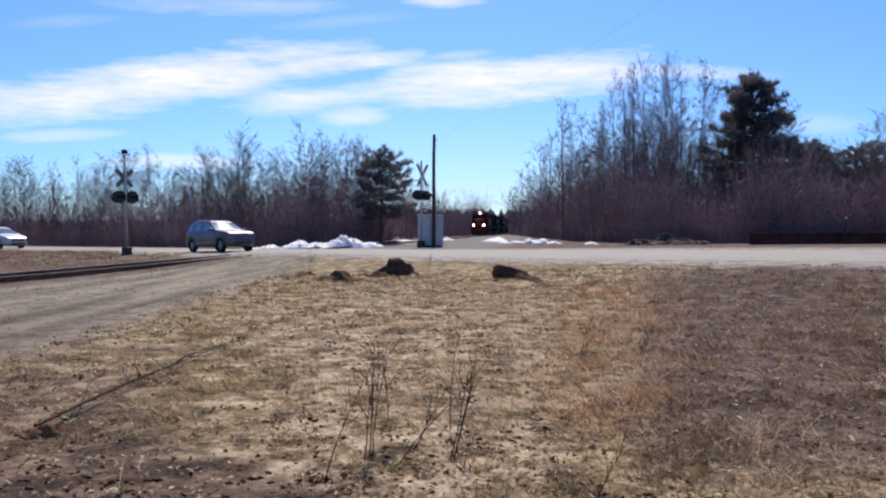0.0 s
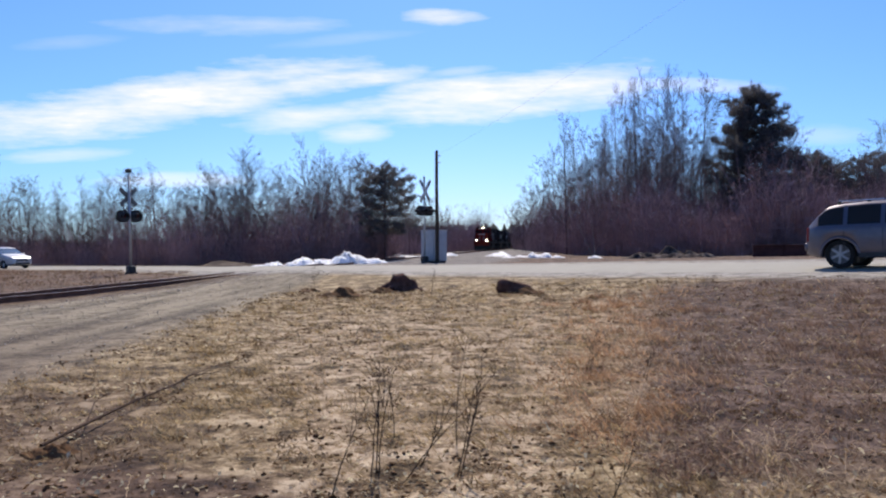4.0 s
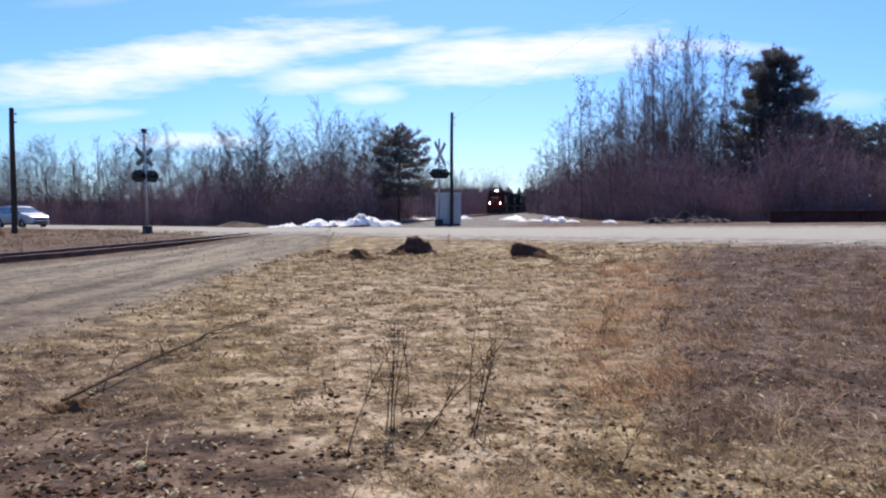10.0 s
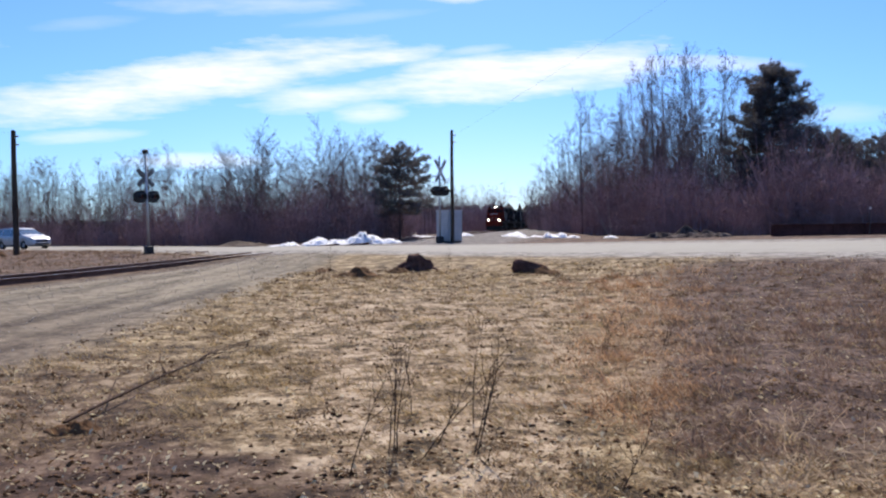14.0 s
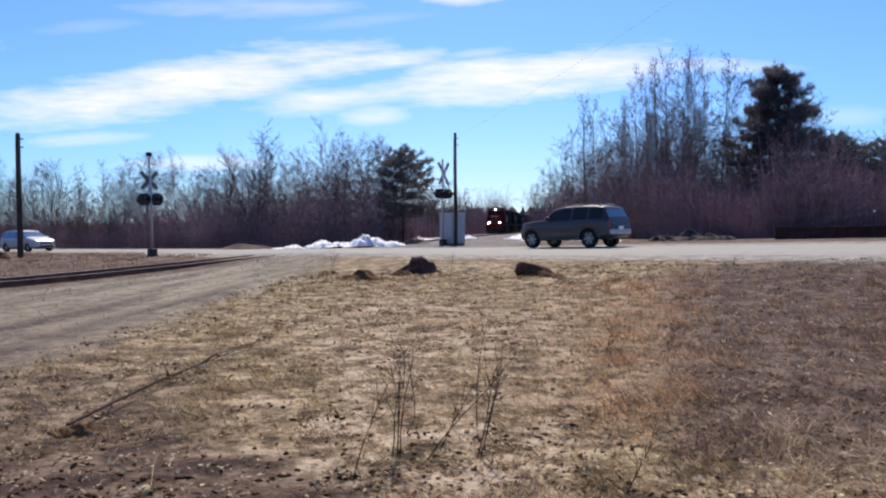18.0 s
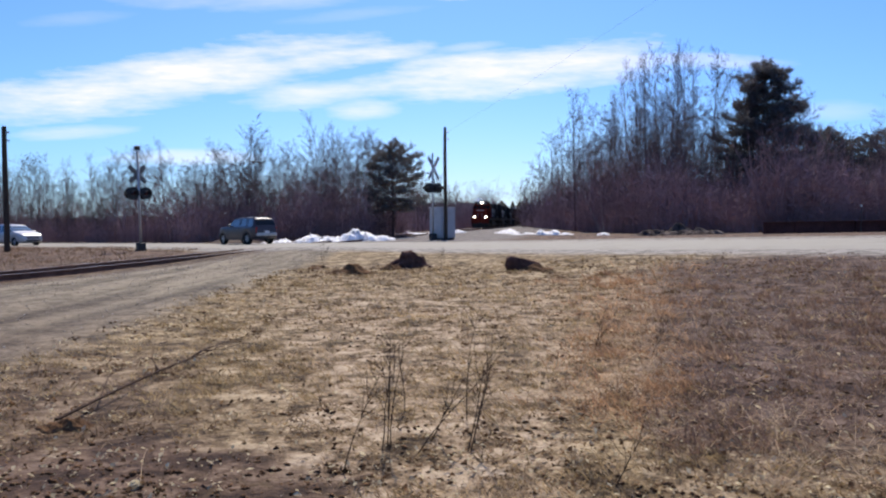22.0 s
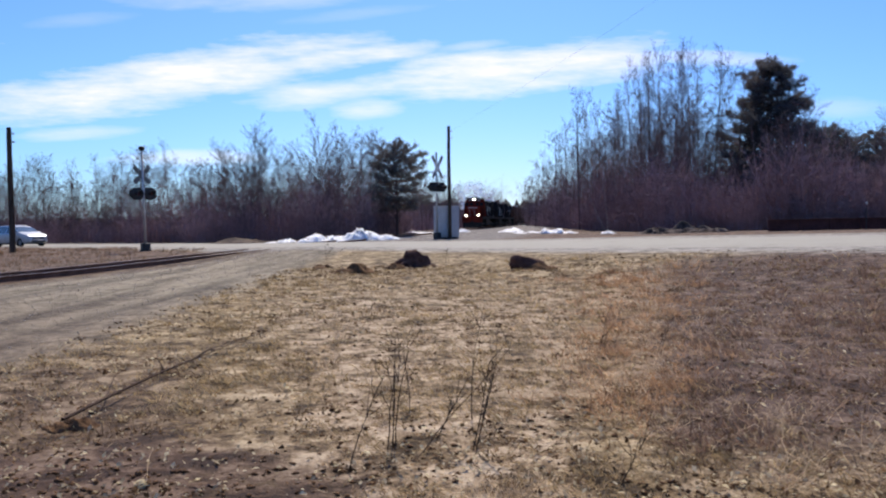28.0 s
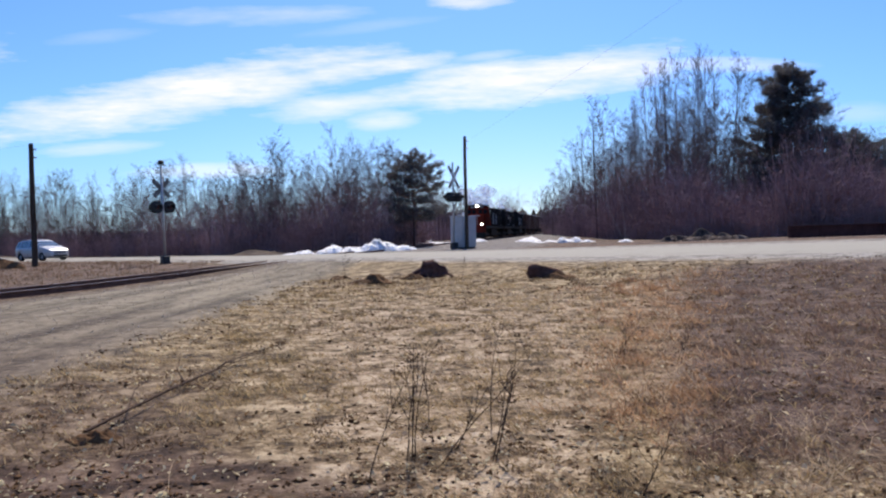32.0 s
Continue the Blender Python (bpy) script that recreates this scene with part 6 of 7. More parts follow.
            part("step_side", box(0.55, 0.05, 1.4, x, s * 1.19, 1.0), LOCO_BLACK, g)
    for e in (1, -1):
        part("end_plate", box(0.10, 2.9, 0.95, e * 9.62, 0, 1.32, 0.03), ORANGE if e > 0 and lit else LOCO_BLACK, g)
        bm = bmesh.new()
        pts = [(9.7, 1.35, 0.85), (9.7, -1.35, 0.85), (9.7, 1.35, 0.12), (9.7, -1.35, 0.12), (10.05, 0, 0.85), (10.2, 0, 0.12)]
        v = [bm.verts.new((e * x, y, z)) for x, y, z in pts]
        for f in ((0, 4, 5, 2), (4, 1, 3, 5), (0, 1, 4), (2, 5, 3), (0, 2, 3, 1)):
            bm.faces.new([v[i] for i in f])
        bmesh.ops.recalc_face_normals(bm, faces=bm.faces)
        part("snow_plough", bm, UNDERFRAME, g)
        part("coupler", box(0.8, 0.26, 0.30, e * 9.9, 0, 0.90, 0.05), UNDERFRAME, g)
        for s in (1, -1):
            part("end_rail", rod((e * 9.5, s * 0.35, 1.72), (e * 9.5, s * 0.35, 2.7), 0.022, None, 6), LOCO_GREY, g)
    return g, wheels


def boxcar(label, colour):
    g = thing("boxcar", label, "freight car", "freight cars of the train")
    truck(g, 5.6, 2, 1.75, []), truck(g, -5.6, 2, 1.75, [])
    part("body", box(15.6, 2.95, 3.1, 0, 0, 2.72, 0.04), colour, g)
    part("roof", box(15.7, 3.05, 0.12, 0, 0, 4.32, 0.04), LOCO_GREY, g)
    part("underframe", box(16.2, 1.2, 0.3, 0, 0, 1.05), UNDERFRAME, g)
    for s in (1, -1):
        part("door", box(2.6, 0.06, 2.7, 0, s * 1.51, 2.72, 0.02), colour, g)
        for k in range(14):
            if abs(k - 6.5) > 1.2:
                part("rib", box(0.08, 0.06, 3.0, -7.4 + k * 1.14, s * 1.5, 2.72), colour, g)
    for k in range(8):
        part("rung", box(0.03, 0.5, 0.03, 7.84, 1.1, 1.4 + k * 0.36), UNDERFRAME, g)
    return g


lead, lead_wheels = locomotive("lead locomotive with dark red nose, black hood and lit headlights", True)
unit, _ = locomotive("trailing locomotive with black hood and grey stripes", False)
TRAIN = [(lead, 0.0), (unit, -20.6), (copy_thing(unit, Matrix()), -41.2)]
car_ = boxcar("faded brown boxcar coupled behind the locomotives", BOXCAR_PAINT)
TRAIN += [(car_, -60.3)] + [(copy_thing(car_, Matrix()), -60.3 - 17.0 * k) for k in range(1, 5)]
TRAIN_T = [0, 3, 6, 9, 13, 16.5, 19, 21, 23, 25, 27.5, 28.5, 30, 31, 32]
TRAIN_R = [145.0, 144.5, 143.5, 142.2, 139.8, 136.3, 133.1, 130.3, 125.9, 121.6, 115.0, 111.6, 106.4, 102.8, 99.2]
TRACK_FOOT = -float(TRACK_P @ TRACK_D)
TRACK_DIST = abs(float(TRACK_P @ TRACK_N))
TRAIN_S = [math.sqrt(r * r - TRACK_DIST ** 2) + TRACK_FOOT + 7.1 for r in TRAIN_R]      # the lead unit's middle stands 7.1 m behind its headlight


# ---- exhaust smoke ----
def smoke_material():
    mat = bpy.data.materials.new("thin exhaust smoke")
    mat.use_nodes = True
    nt = mat.node_tree
    b = nt.nodes["Principled BSDF"]
    n = nt.nodes.new("ShaderNodeTexNoise")
    n.inputs["Scale"].default_value = 0.9
    mp = nt.nodes.new("ShaderNodeMapRange")
    mp.inputs[1].default_value, mp.inputs[2].default_value = 0.35, 0.7
    mp.inputs[3].default_value, mp.inputs[4].default_value = 0.08, 0.46
    coord = nt.nodes.new("ShaderNodeTexCoord")
    nt.links.new(coord.outputs["Object"], n.inputs[0])
    nt.links.new(n.outputs[0], mp.inputs[0])
    b.inputs["Base Color"].default_value = (0.70, 0.80, 0.97, 1)
    b.inputs["Roughness"].default_value = 1.0
    b.inputs["Specular IOR Level"].default_value = 0.0
    clear, through_, half, veil = (nt.nodes.new(k) for k in ("ShaderNodeBsdfTransparent", "ShaderNodeBsdfTranslucent", "ShaderNodeMixShader", "ShaderNodeMixShader"))
    through_.inputs[0].default_value = (0.70, 0.80, 0.97, 1)
    nt.links.new(b.outputs[0], half.inputs[1]), nt.links.new(through_.outputs[0], half.inputs[2])
    nt.links.new(mp.outputs[0], veil.inputs[0])
    nt.links.new(clear.outputs[0], veil.inputs[1]), nt.links.new(half.outputs[0], veil.inputs[2])
    nt.links.new(veil.outputs[0], nt.nodes["Material Output"].inputs[0])
    return mat


SMOKE = smoke_material()


def smoke_puff(seed):
    r = np.random.default_rng(seed)
    bm = bmesh.new()
    bmesh.ops.create_icosphere(bm, subdivisions=2, radius=1.0)
    k = r.uniform(0.5, 0.78)
    for v in bm.verts:
        d = noise.noise(v.co * 1.6 + Vector((seed * 3.1, 0, 0)))
        v.co = v.co * k * (1 + 0.35 * d)
    ob = part("smoke_puff", bm, SMOKE, None, "", True)
    return tagged(ob, "thin pale grey puff of diesel exhaust smoke", "smoke", "exhaust smoke of the train")


PUFFS = []
_puff = random.Random(8)
for k_ in range(72):
    PUFFS.append((smoke_puff(k_), 20.0 + 11.7 * (k_ / 72) ** 0.5, _puff.choice([-2.2, -2.2, -2.2, -22.8]), _puff.uniform(0.5, 6.5), _puff.uniform(-2.6, 2.4)))





# ---- grass, leaves and litter ----
def strips(P, D, L, W, droop, r):
    """Blades of two quads each: roots P, directions D, lengths L, half widths W; droop bends the tip."""
    n = len(P)
    side = np.cross(D, r.normal(0, 1, (n, 3)))
    side /= np.linalg.norm(side, axis=1)[:, None] + 1e-9
    mid = P + D * (L * 0.55)[:, None]
    d2 = D + np.array([0, 0, -1.0]) * droop[:, None]
    d2 /= np.linalg.norm(d2, axis=1)[:, None]
    tip = mid + d2 * (L * 0.45)[:, None]
    V = np.stack([P - side * W[:, None], P + side * W[:, None], mid - side * W[:, None] * 0.8, mid + side * W[:, None] * 0.8,
                  tip - side * W[:, None] * 0.15, tip + side * W[:, None] * 0.15], 1).reshape(-1, 3)
    b = np.arange(n)[:, None] * 6
    F = np.stack([b + np.array([[0, 1, 3, 2]]), b + np.array([[2, 3, 5, 4]])], 1).reshape(-1, 4)
    return V, F


def patchy(x, y, s):
    n = 0.5 * cell_noise(x, y, 0.55 / s, 11) + 0.3 * cell_noise(x, y, 0.24 / s, 12) + 0.2 * cell_noise(x, y, 0.11 / s, 13)
    return smooth(0.34, 0.66, n)


def scatter(r, n, lo, hi, bias):
    """Places on the grass in front of the camera, denser near it."""
    y = lo + (hi - lo) * r.uniform(0, 1, n) ** bias
    x = r.uniform(-1, 1, n) * (0.62 * y + 0.5 + 5 * (r.uniform(0, 1, n) < 0.12) * r.uniform(0, 1, n))
    stray = r.uniform(0, 1, n) < 0.04
    y = np.where(stray, lo - 3.5 * r.uniform(0, 1, n) ** 1.5, y)
    x = np.where(stray, r.uniform(-4, 4, n), x)
    return x, y


def lawn(x, y):
    """How much grass grows at a place: none on the lane, the shoulder and the bare patch."""
    w = (x + y) * R2
    wob = bumps(x * 1.7, y * 1.7) * 2.0
    k = smooth(-3.9, -3.1, x + wob * 0.4) * (1 - smooth(14.8, 17.2, w + wob))
    bare = ((x + 1.6) / 1.3) ** 2 + ((y - 3.15) / 0.85) ** 2 + wob * 0.6
    return k * smooth(0.5, 1.5, bare)


def slant(x, y):
    return x / np.maximum(y, 0.5) + 0.12 * (cell_noise(x, y, 0.8, 14) - 0.5) + 0.06 * (cell_noise(x, y, 0.25, 18) - 0.5)


def rust_strip(x, y):
    """The strip of taller russet grass along an old track."""
    s = slant(x, y)
    return smooth(0.13, 0.25, s) * (1 - smooth(0.27, 0.36, s)) * smooth(3.8, 5.2, y) * (1 - smooth(15, 17.5, y))


def pale_zone(x, y):
    s = slant(x, y)
    return smooth(-0.32, -0.12, s) * (1 - smooth(0.13, 0.24, s)) * (0.3 + 0.7 * smooth(0.35, 0.65, cell_noise(x, y, 1.1, 17)))


def russet_zone(x, y):
    return smooth(0.265, 0.32, slant(x, y)) * smooth(2.8, 4.6, y + 2 * (cell_noise(x, y, 0.6, 15) - 0.5)) * (1 - smooth(14.5, 17.5, y))


def build_grass():
    r = np.random.default_rng(77)
    # matted blades
    for name, label, mat, n, red in (("dry_grass", "matted dry tan grass", GRASS_DRY, 170000, 0), ("russet_grass", "taller dry russet grass", GRASS_RUST, 150000, 1),
                                     ("brown_grass", "low dry purple-brown grass", GRASS_RED, 120000, 1), ("bleached_grass", "matted bleached grass", GRASS_PALE, 90000, 0)):
        x, y = scatter(r, n, 2.2, 19.5, 1.7)
        # gather a part of the blades in tufts
        k = n // 2
        cx, cy = scatter(r, 2600, 2.2, 19.5, 1.4)
        pick = r.integers(0, len(cx), k)
        spread = 0.035 + 0.06 * r.uniform(0, 1, len(cx))[pick]
        x[:k], y[:k] = cx[pick] + r.normal(0, 1, k) * spread, cy[pick] + r.normal(0, 1, k) * spread
        tuft = np.arange(n) < k
        z, s, p = russet_zone(x, y), rust_strip(x, y), pale_zone(x, y)
        share = {"dry_grass": (1 - 0.45 * smooth(-0.2, -0.42, slant(x, y)) * (1 - smooth(5, 9, y))) * (1 - 0.8 * z) * (1 - 0.85 * s) * (1 - 0.45 * p), "russet_grass": s, "brown_grass": z, "bleached_grass": p}[name]
        keep = (r.uniform(0, 1, n) < lawn(x, y) * share) & (r.uniform(0, 1, n) < 0.2 + 0.9 * patchy(x, y, 0.9))
        x, y, tuft = x[keep], y[keep], tuft[keep]
        m = len(x)
        P = np.stack([x, y, ground_z(x, y) - 0.006], 1)
        az = r.uniform(0, 6.2832, m) * 0.75 + 0.8
        rise = np.where(tuft, r.uniform(0.5, 1.8, m), r.uniform(0.02, 0.5, m)) * (1.25 if red else 0.75)
        D = np.stack([np.cos(az), np.sin(az), rise], 1)
        D /= np.linalg.norm(D, axis=1)[:, None]
        L = (0.028 + 0.066 * r.uniform(0, 1, m) ** 1.5) * np.where(tuft, 1.0 + 0.045 * np.abs(y), 1.0) * (1.35 if red else 0.95)
        W = (0.0018 + 0.0014 * r.uniform(0, 1, m)) * (0.7 + 0.11 * np.abs(y))
        V, F = strips(P, D, L, W, r.uniform(0.0, 0.7, m), r)
        tagged(new(name, fast_mesh(name, V, F, mat)), label, "grass", kind="stuff")
    # long bent stems among the russet grass and close to the camera
    n = 15000
    x, y = scatter(r, n, 2.3, 10, 1.5)
    near = np.clip(0.6 * russet_zone(x, y) + rust_strip(x, y) + 0.9 * smooth(1.2, 2.2, x) * (1 - smooth(3.6, 5, y)) + 0.05, 0, 1)
    keep = r.uniform(0, 1, n) < near * 0.8 * patchy(x, y, 0.5)
    x, y = x[keep], y[keep]
    for tx, ty, k in ((0.20, 3.0, 90), (0.32, 3.12, 70), (1.95, 3.25, 60), (2.3, 3.7, 60), (1.25, 4.2, 40), (1.7, 5.9, 50), (2.3, 8.2, 60), (2.7, 9.6, 70), (1.5, 3.3, 80), (2.1, 3.0, 110), (2.4, 3.3, 110), (1.75, 3.6, 70), (2.0, 4.4, 70), (1.3, 5.2, 50), (1.9, 7.2, 50), (-0.45, 5.2, 40), (0.9, 8.4, 50), (1.2, 7.4, 50), (-0.2, 9.5, 40)):
        x, y = np.append(x, tx + r.normal(0, 0.06, k)), np.append(y, ty + r.normal(0, 0.06, k))
    m = len(x)
    P = np.stack([x, y, ground_z(x, y) - 0.006], 1)
    D = np.stack([r.normal(0, 0.8, m), r.normal(0, 0.8, m), r.uniform(0.2, 1.0, m)], 1)
    D /= np.linalg.norm(D, axis=1)[:, None]
    V, F = strips(P, D, r.uniform(0.10, 0.30, m), np.full(m, 0.0010) * (0.8 + 0.1 * y), r.uniform(0.2, 1.4, m), r)
    tagged(new("straw_stems", fast_mesh("straw_stems", V, F, STRAW)), "long bent pale straw stems", "grass", kind="stuff")
    # dark dead tussocks
    n = 1150
    cx, cy = scatter(r, n, 2.6, 18.5, 1.15)
    k = 28
    keep = (r.uniform(0, 1, n) < lawn(cx, cy))
    cx, cy = cx[keep], cy[keep]
    for tx, ty, sx, sy, k2 in ((-1.85, 17.35, 0.24, 0.20, 60), (-1.6, 18.2, 1.1, 0.9, 60), (-0.6, 18.6, 0.6, 0.3, 30), (1.9, 16.9, 0.6, 0.35, 40), (2.6, 15.2, 1.2, 0.8, 30), (-2.3, 15.5, 0.9, 0.9, 25)):
        cx, cy = np.append(cx, tx + r.normal(0, sx, k2)), np.append(cy, ty + r.normal(0, sy, k2))
    rad = 0.018 + 0.06 * r.uniform(0, 1, len(cx)) ** 2.2
    x = np.repeat(cx, k) + r.normal(0, 1, len(cx) * k) * np.repeat(rad, k) * 1.5
    y = np.repeat(cy, k) + r.normal(0, 1, len(cx) * k) * np.repeat(rad, k)
    m = len(x)
    P = np.stack([x, y, ground_z(x, y) - 0.006], 1)
    D = np.stack([r.normal(0, 0.7, m), r.normal(0, 0.7, m), r.uniform(0.3, 1.0, m)], 1)
    D /= np.linalg.norm(D, axis=1)[:, None]
    V, F = strips(P, D, r.uniform(0.4, 1.0, m) * (0.03 + np.repeat(rad, k) * 0.9), np.full(m, 0.0035) * (0.7 + 0.07 * y), r.uniform(0.2, 1.2, m), r)
    tagged(new("tussock_grass", fast_mesh("tussock_grass", V, F, TUSSOCK)), "dark brown dead grass tussocks", "grass", kind="stuff")
    # sparse tussocks by the sign and beyond the track
    n = 9000
    x, y = r.uniform(-34, -11, n), r.uniform(20, 46, n)
    keep = (track_off(x, y) < -2.2) & ((x + y) * R2 < 18.3) & (r.uniform(0, 1, n) < patchy(x, y, 0.4))
    x, y = x[keep], y[keep]
    m = len(x)
    P = np.stack([x, y, ground_z(x, y) - 0.01], 1)
    D = np.stack([r.normal(0, 0.5, m), r.normal(0, 0.5, m), r.uniform(0.4, 1, m)], 1)
    D /= np.linalg.norm(D, axis=1)[:, None]
    V, F = strips(P, D, r.uniform(0.08, 0.3, m), np.full(m, 0.008), r.uniform(0.1, 1, m), r)
    tagged(new("verge_grass", fast_mesh("verge_grass", V, F, GRASS_RED)), "sparse dull brown grass between road and track", "grass", kind="stuff")
    n = 500
    cx, cy = r.uniform(-32, -11, n), r.uniform(20, 44, n)
    keep = (track_off(cx, cy) < -1.8) & ((cx + cy) * R2 < 18.4)
    cx, cy = np.repeat(cx[keep], 13), np.repeat(cy[keep], 13)
    m = len(cx)
    x, y = cx + r.normal(0, 0.16, m), cy + r.normal(0, 0.16, m)
    P = np.stack([x, y, ground_z(x, y) - 0.01], 1)
    D = np.stack([r.normal(0, 0.6, m), r.normal(0, 0.6, m), r.uniform(0.3, 1, m)], 1)
    D /= np.linalg.norm(D, axis=1)[:, None]
    V, F = strips(P, D, r.uniform(0.08, 0.24, m), np.full(m, 0.009), r.uniform(0.1, 1, m), r)
    tagged(new("verge_tussocks", fast_mesh("verge_tussocks", V, F, TUSSOCK)), "dark dead grass tufts between road and track", "grass", kind="stuff")


STRAW = leafy(material("pale straw", [(0.38, 0.27, 0.165), (0.66, 0.52, 0.36)], 0.8, 0.8, bump=0, island=0.35), 0.5)
build_grass()


def build_litter():
    r = np.random.default_rng(78)
    for name, label, mat, n, lo, hi in (("fallen_leaves", "scattered brown fallen leaves", LEAVES, 13000, 0.007, 0.020), ("pale_leaves", "scattered bleached leaf scraps", LEAVES_PALE, 16000, 0.005, 0.021)):
        x, y = scatter(r, n, 2.2, 15, 2.4)
        crowd = 0.3 + 0.75 * (1 - smooth(2.8, 5.0, y)) + 0.35 * (1 - smooth(-2.6, -1.0, x))
        keep = (r.uniform(0, 1, n) < crowd * (0.15 + 1.1 * (1 - patchy(x, y, 0.9)))) & (x > -3.7 + 0.3 * bumps(x, y))
        x, y = x[keep], y[keep]
        m = len(x)
        P = np.stack([x, y, ground_z(x, y) + r.uniform(0.006, 0.03, m)], 1)
        a = r.uniform(0, 6.28, m)
        s = (lo + (hi - lo) * r.uniform(0, 1, m) ** 1.7) * (0.8 + 0.05 * np.abs(y))
        U = np.stack([np.cos(a), np.sin(a), r.normal(0, 0.4, m)], 1) * s[:, None]
        T = np.stack([-np.sin(a), np.cos(a), r.normal(0, 0.45, m)], 1) * (s * r.uniform(0.4, 0.8, m))[:, None]
        up = np.array([0, 0, 1.0]) * (s * r.uniform(0.1, 0.5, m))[:, None]
        V = np.stack([P - U, P - T * 0.9 + up, P + U * 1.1, P + T + up * 0.7], 1).reshape(-1, 3)
        b = np.arange(m)[:, None] * 4
        F = np.concatenate([b + np.array([[0, 1, 2]]), b + np.array([[0, 2, 3]])], 0)
        tagged(new(name, fast_mesh(name, V, F, mat)), label, "leaf litter", kind="stuff")
    # clods and dark tufts of roots
    for name, label, mat, n, lo, hi in (("soil_crumbs", "dark crumbs of soil and dead roots in the grass", SOIL, 6500, 0.007, 0.022), ("pebbles", "pale pebbles and grit on the dirt lane", PEBBLE, 2600, 0.004, 0.013)):
        if name == "pebbles":
            y = 5 + 26 * r.uniform(0, 1, n) ** 1.3
            x = r.uniform(-10, -3.4, n)
            keep = (track_off(x, y) > 1.2) & ((x + y) * R2 < 19)
        else:
            x, y = scatter(r, n, 2.2, 19, 1.3)
            keep = (x > -3.8) & ((x + y) * R2 < 18) & (r.uniform(0, 1, n) < 0.1 + (1 - patchy(x, y, 0.9)))
        x, y = x[keep], y[keep]
        if name == "soil_crumbs":
            for tx, ty, sx, sy, k in ((-1.5, 3.25, 0.55, 0.22, 260), (-2.0, 3.7, 0.3, 0.3, 90), (-0.7, 3.5, 0.35, 0.2, 80), (0.9, 3.2, 0.3, 0.15, 60), (1.5, 4.4, 0.5, 0.4, 80)):
                x, y = np.append(x, tx + r.normal(0, sx, k)), np.append(y, ty + r.normal(0, sy, k))
        m = len(x)
        s = r.uniform(lo, hi, m) * (0.75 + 0.06 * y)
        dirs = np.array([(1, 0, 0), (0, 1, 0), (-1, 0, 0), (0, -1, 0), (0, 0, 0.5), (0, 0, -0.4)], float)
        V = dirs[None] * s[:, None, None] * r.uniform(0.6, 1.3, (m, 6, 3)) + r.normal(0, 0.2, (m, 6, 3)) * s[:, None, None]
        V = (V + np.stack([x, y, ground_z(x, y) + s * 0.25], 1)[:, None, :]).reshape(-1, 3)
        tri = np.array([(0, 1, 4), (1, 2, 4), (2, 3, 4), (3, 0, 4), (1, 0, 5), (2, 1, 5), (3, 2, 5), (0, 3, 5)])
        F = (np.arange(m)[:, None, None] * 6 + tri[None]).reshape(-1, 3)
        tagged(new(name, fast_mesh(name, V, F, mat)), label, "litter", kind="stuff")


PEBBLE = material("grey pebbles", [(0.16, 0.14, 0.12), (0.4, 0.36, 0.32)], 3, 0.9, bump=0.2, island=0.4)
build_litter()
for k_, (x_, y_, r_) in enumerate([(-1.32, 3.34, 0.035), (-1.05, 3.0, 0.025), (1.0, 3.1, 0.03), (-2.2, 3.6, 0.03), (5.9, 15.4, 0.05)]):
    ob_ = part("stone", cyl(r_, r_ * 0.6, r_ * 1.1, None, 9, None, r_ * 0.25), LEAVES_PALE, None)
    ob_.matrix_basis = pose(x_, y_, gz(x_, y_) + r_ * 0.35, 12, -9, 40 * k_)
    tagged(ob_, "small pale stone lying in the grass", "stone", "pale stones")


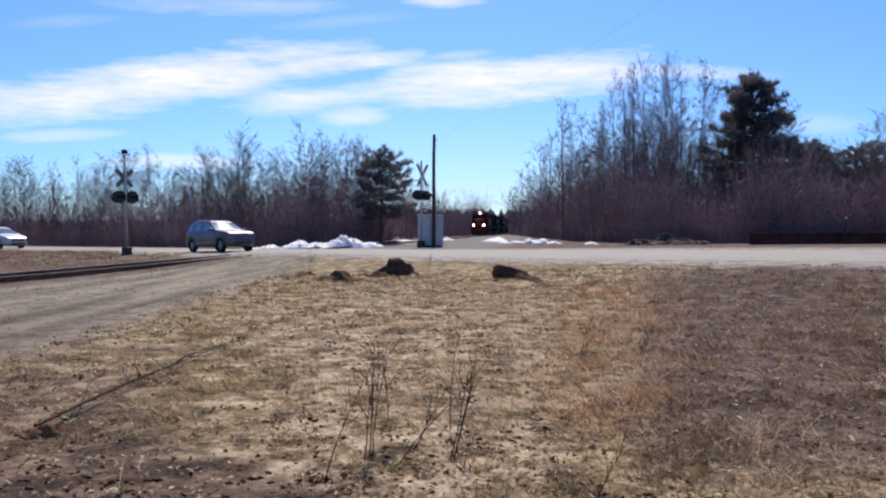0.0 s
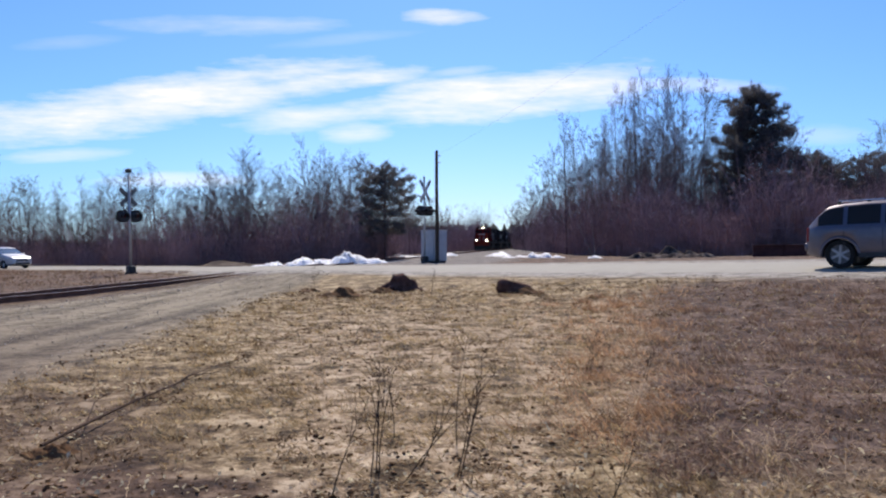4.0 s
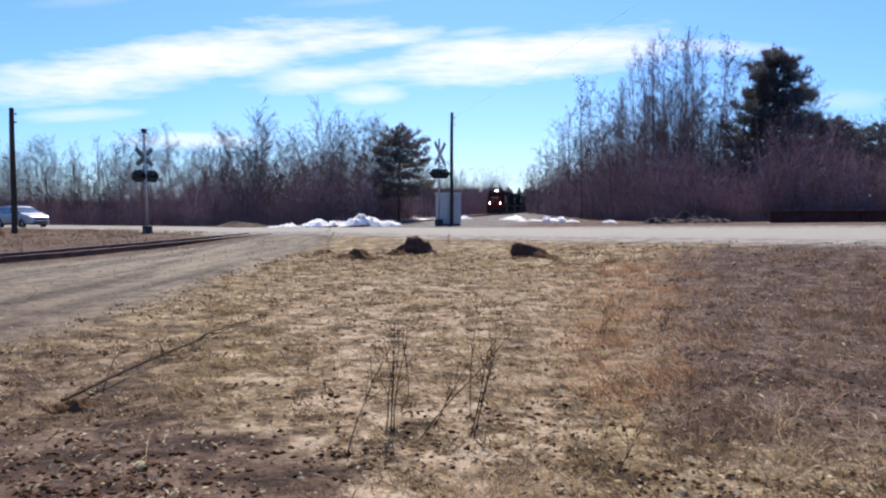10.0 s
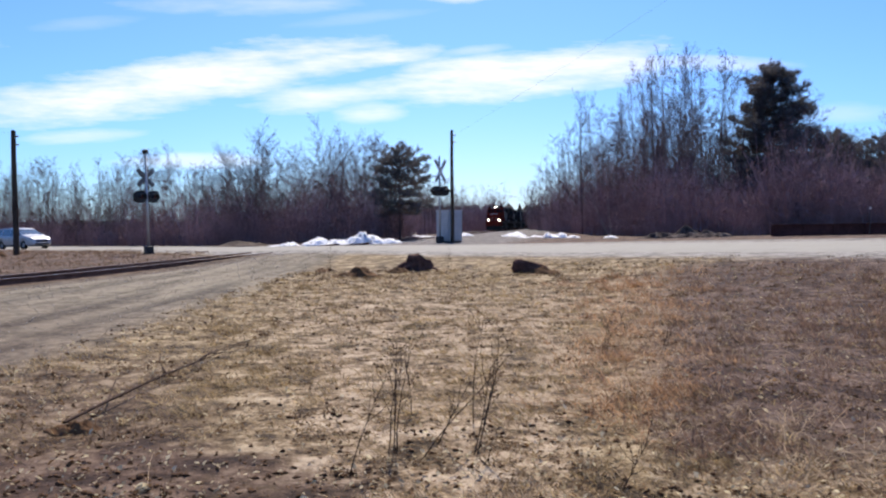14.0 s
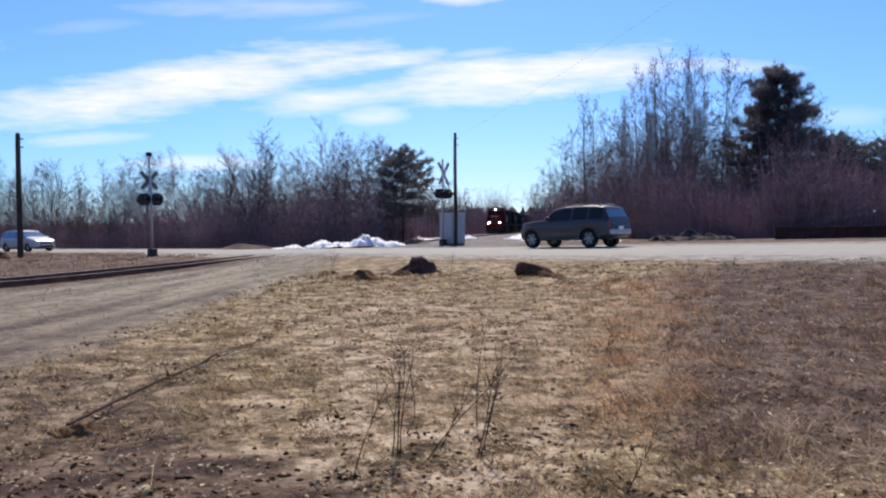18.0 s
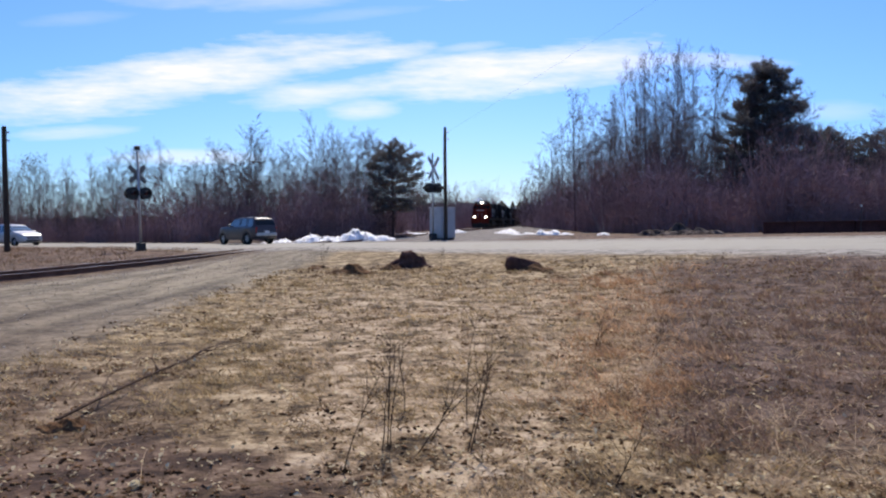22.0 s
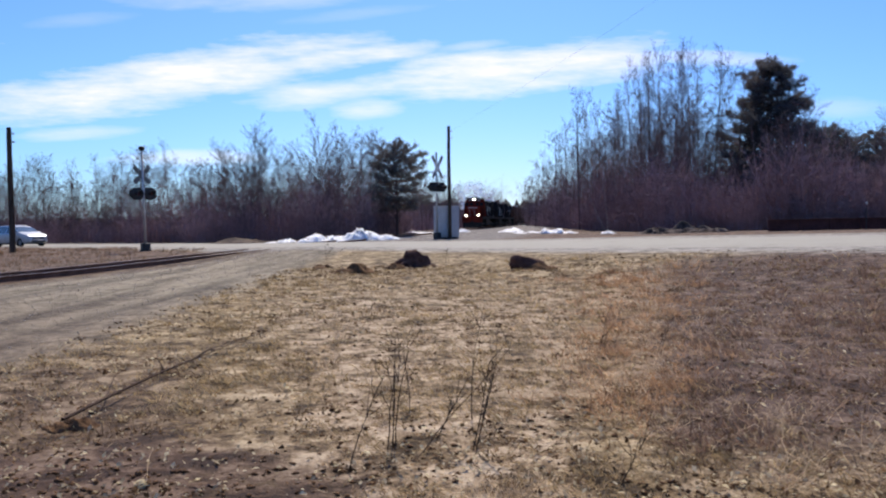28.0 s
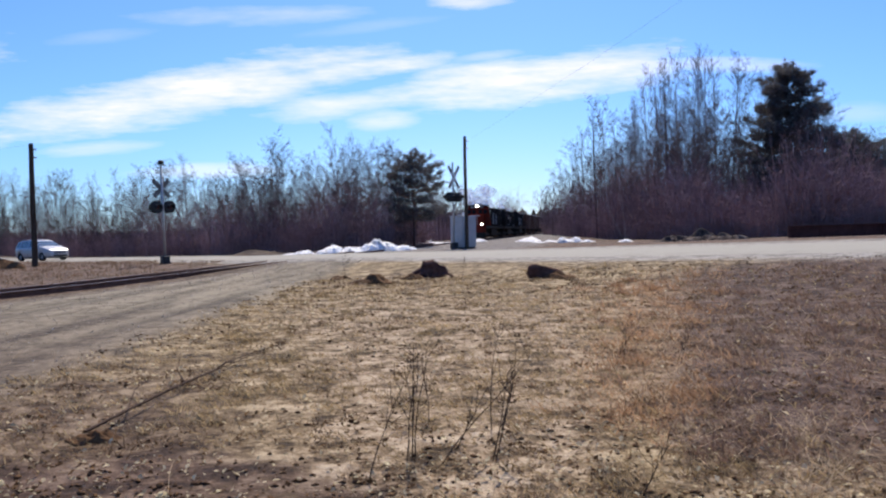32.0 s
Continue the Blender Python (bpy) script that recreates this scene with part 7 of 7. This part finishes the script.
# ---- camera's path and moving things ----
def glide(ts, vs, t):
    """A smooth course through the values vs at the times ts."""
    ts, vs = np.array(ts, float), np.array(vs, float)
    h = np.diff(ts)
    d = np.diff(vs) / h
    m = np.concatenate([[d[0]], (d[:-1] * h[1:] + d[1:] * h[:-1]) / (h[:-1] + h[1:]), [d[-1]]])
    m[1:-1][d[:-1] * d[1:] <= 0] = 0
    i = int(np.clip(np.searchsorted(ts, t) - 1, 0, len(h) - 1))
    f = (t - ts[i]) / h[i]
    return float((2 * f ** 3 - 3 * f ** 2 + 1) * vs[i] + (f ** 3 - 2 * f ** 2 + f) * h[i] * m[i] + (3 * f ** 2 - 2 * f ** 3) * vs[i + 1] + (f ** 3 - f ** 2) * h[i] * m[i + 1])


def roll_wheels(wheels, radius, course, times):
    rests = [w.matrix_basis.translation.copy() for w in wheels]
    start = course(times[0])
    for w, p in zip(wheels, rests):
        rows = [(t, pose(p.x, p.y, p.z, 0, math.degrees((course(t) - start) / radius), 0)) for t in times]
        walk(w, [(0.0, rows[0][1])] * (times[0] > 0) + rows + [(32.0, rows[-1][1])] * (times[-1] < 32))


def motions():
    walk(cam, PATH, LIGHTENING)
    steps = [k / 4 for k in range(129)]
    suv_at = lambda t: glide(SUV_T, SUV_Q, t)
    wagon_at = lambda t: glide(WAGON_T, WAGON_Q, t)
    train_at = lambda t: glide(TRAIN_T, TRAIN_S, t)
    walk(suv, [(t, on_road(suv_at(t), SUV_W, False)) for t in steps])
    walk(wagon, [(t, on_road(wagon_at(t), WAGON_W, True)) for t in steps])
    roll_wheels(suv_wheels, 0.35, suv_at, [k / 30 for k in range(181)])
    roll_wheels(wagon_wheels, 0.345, lambda t: -wagon_at(t), [14.0 + k / 30 for k in range(451)])
    for ob, back in TRAIN:
        walk(ob, [(t, Matrix.Translation(track_at(train_at(t) - back, 0, RAIL_TOP)) @ pose(0, 0, 0, 0, 0, -100)) for t in (0, 3, 6, 9, 12, 15, 17, 18, 19, 20, 21, 22, 23, 24, 25, 26, 27, 28, 29, 30, 31, 32)])
    for ob, born, along, drift, rise in PUFFS:
        rows = []
        for k in range(65):
            t = k / 2
            p = track_at(train_at(min(t, born)) - along, 0, RAIL_TOP + 2.2)
            age = max(t - born, 0)
            slow = 1 - math.exp(-age / 1.6)
            lift = min(age * 6, 3.0) + rise * slow + 0.10 * age
            rows.append((t, Matrix.Translation(p + Vector((-drift * slow - 0.12 * age, -0.5 * age, lift)))))
        walk(ob, rows)
    roll_wheels(lead_wheels, 0.51, lambda t: -train_at(t), [k / 8 for k in range(257)])


motions()
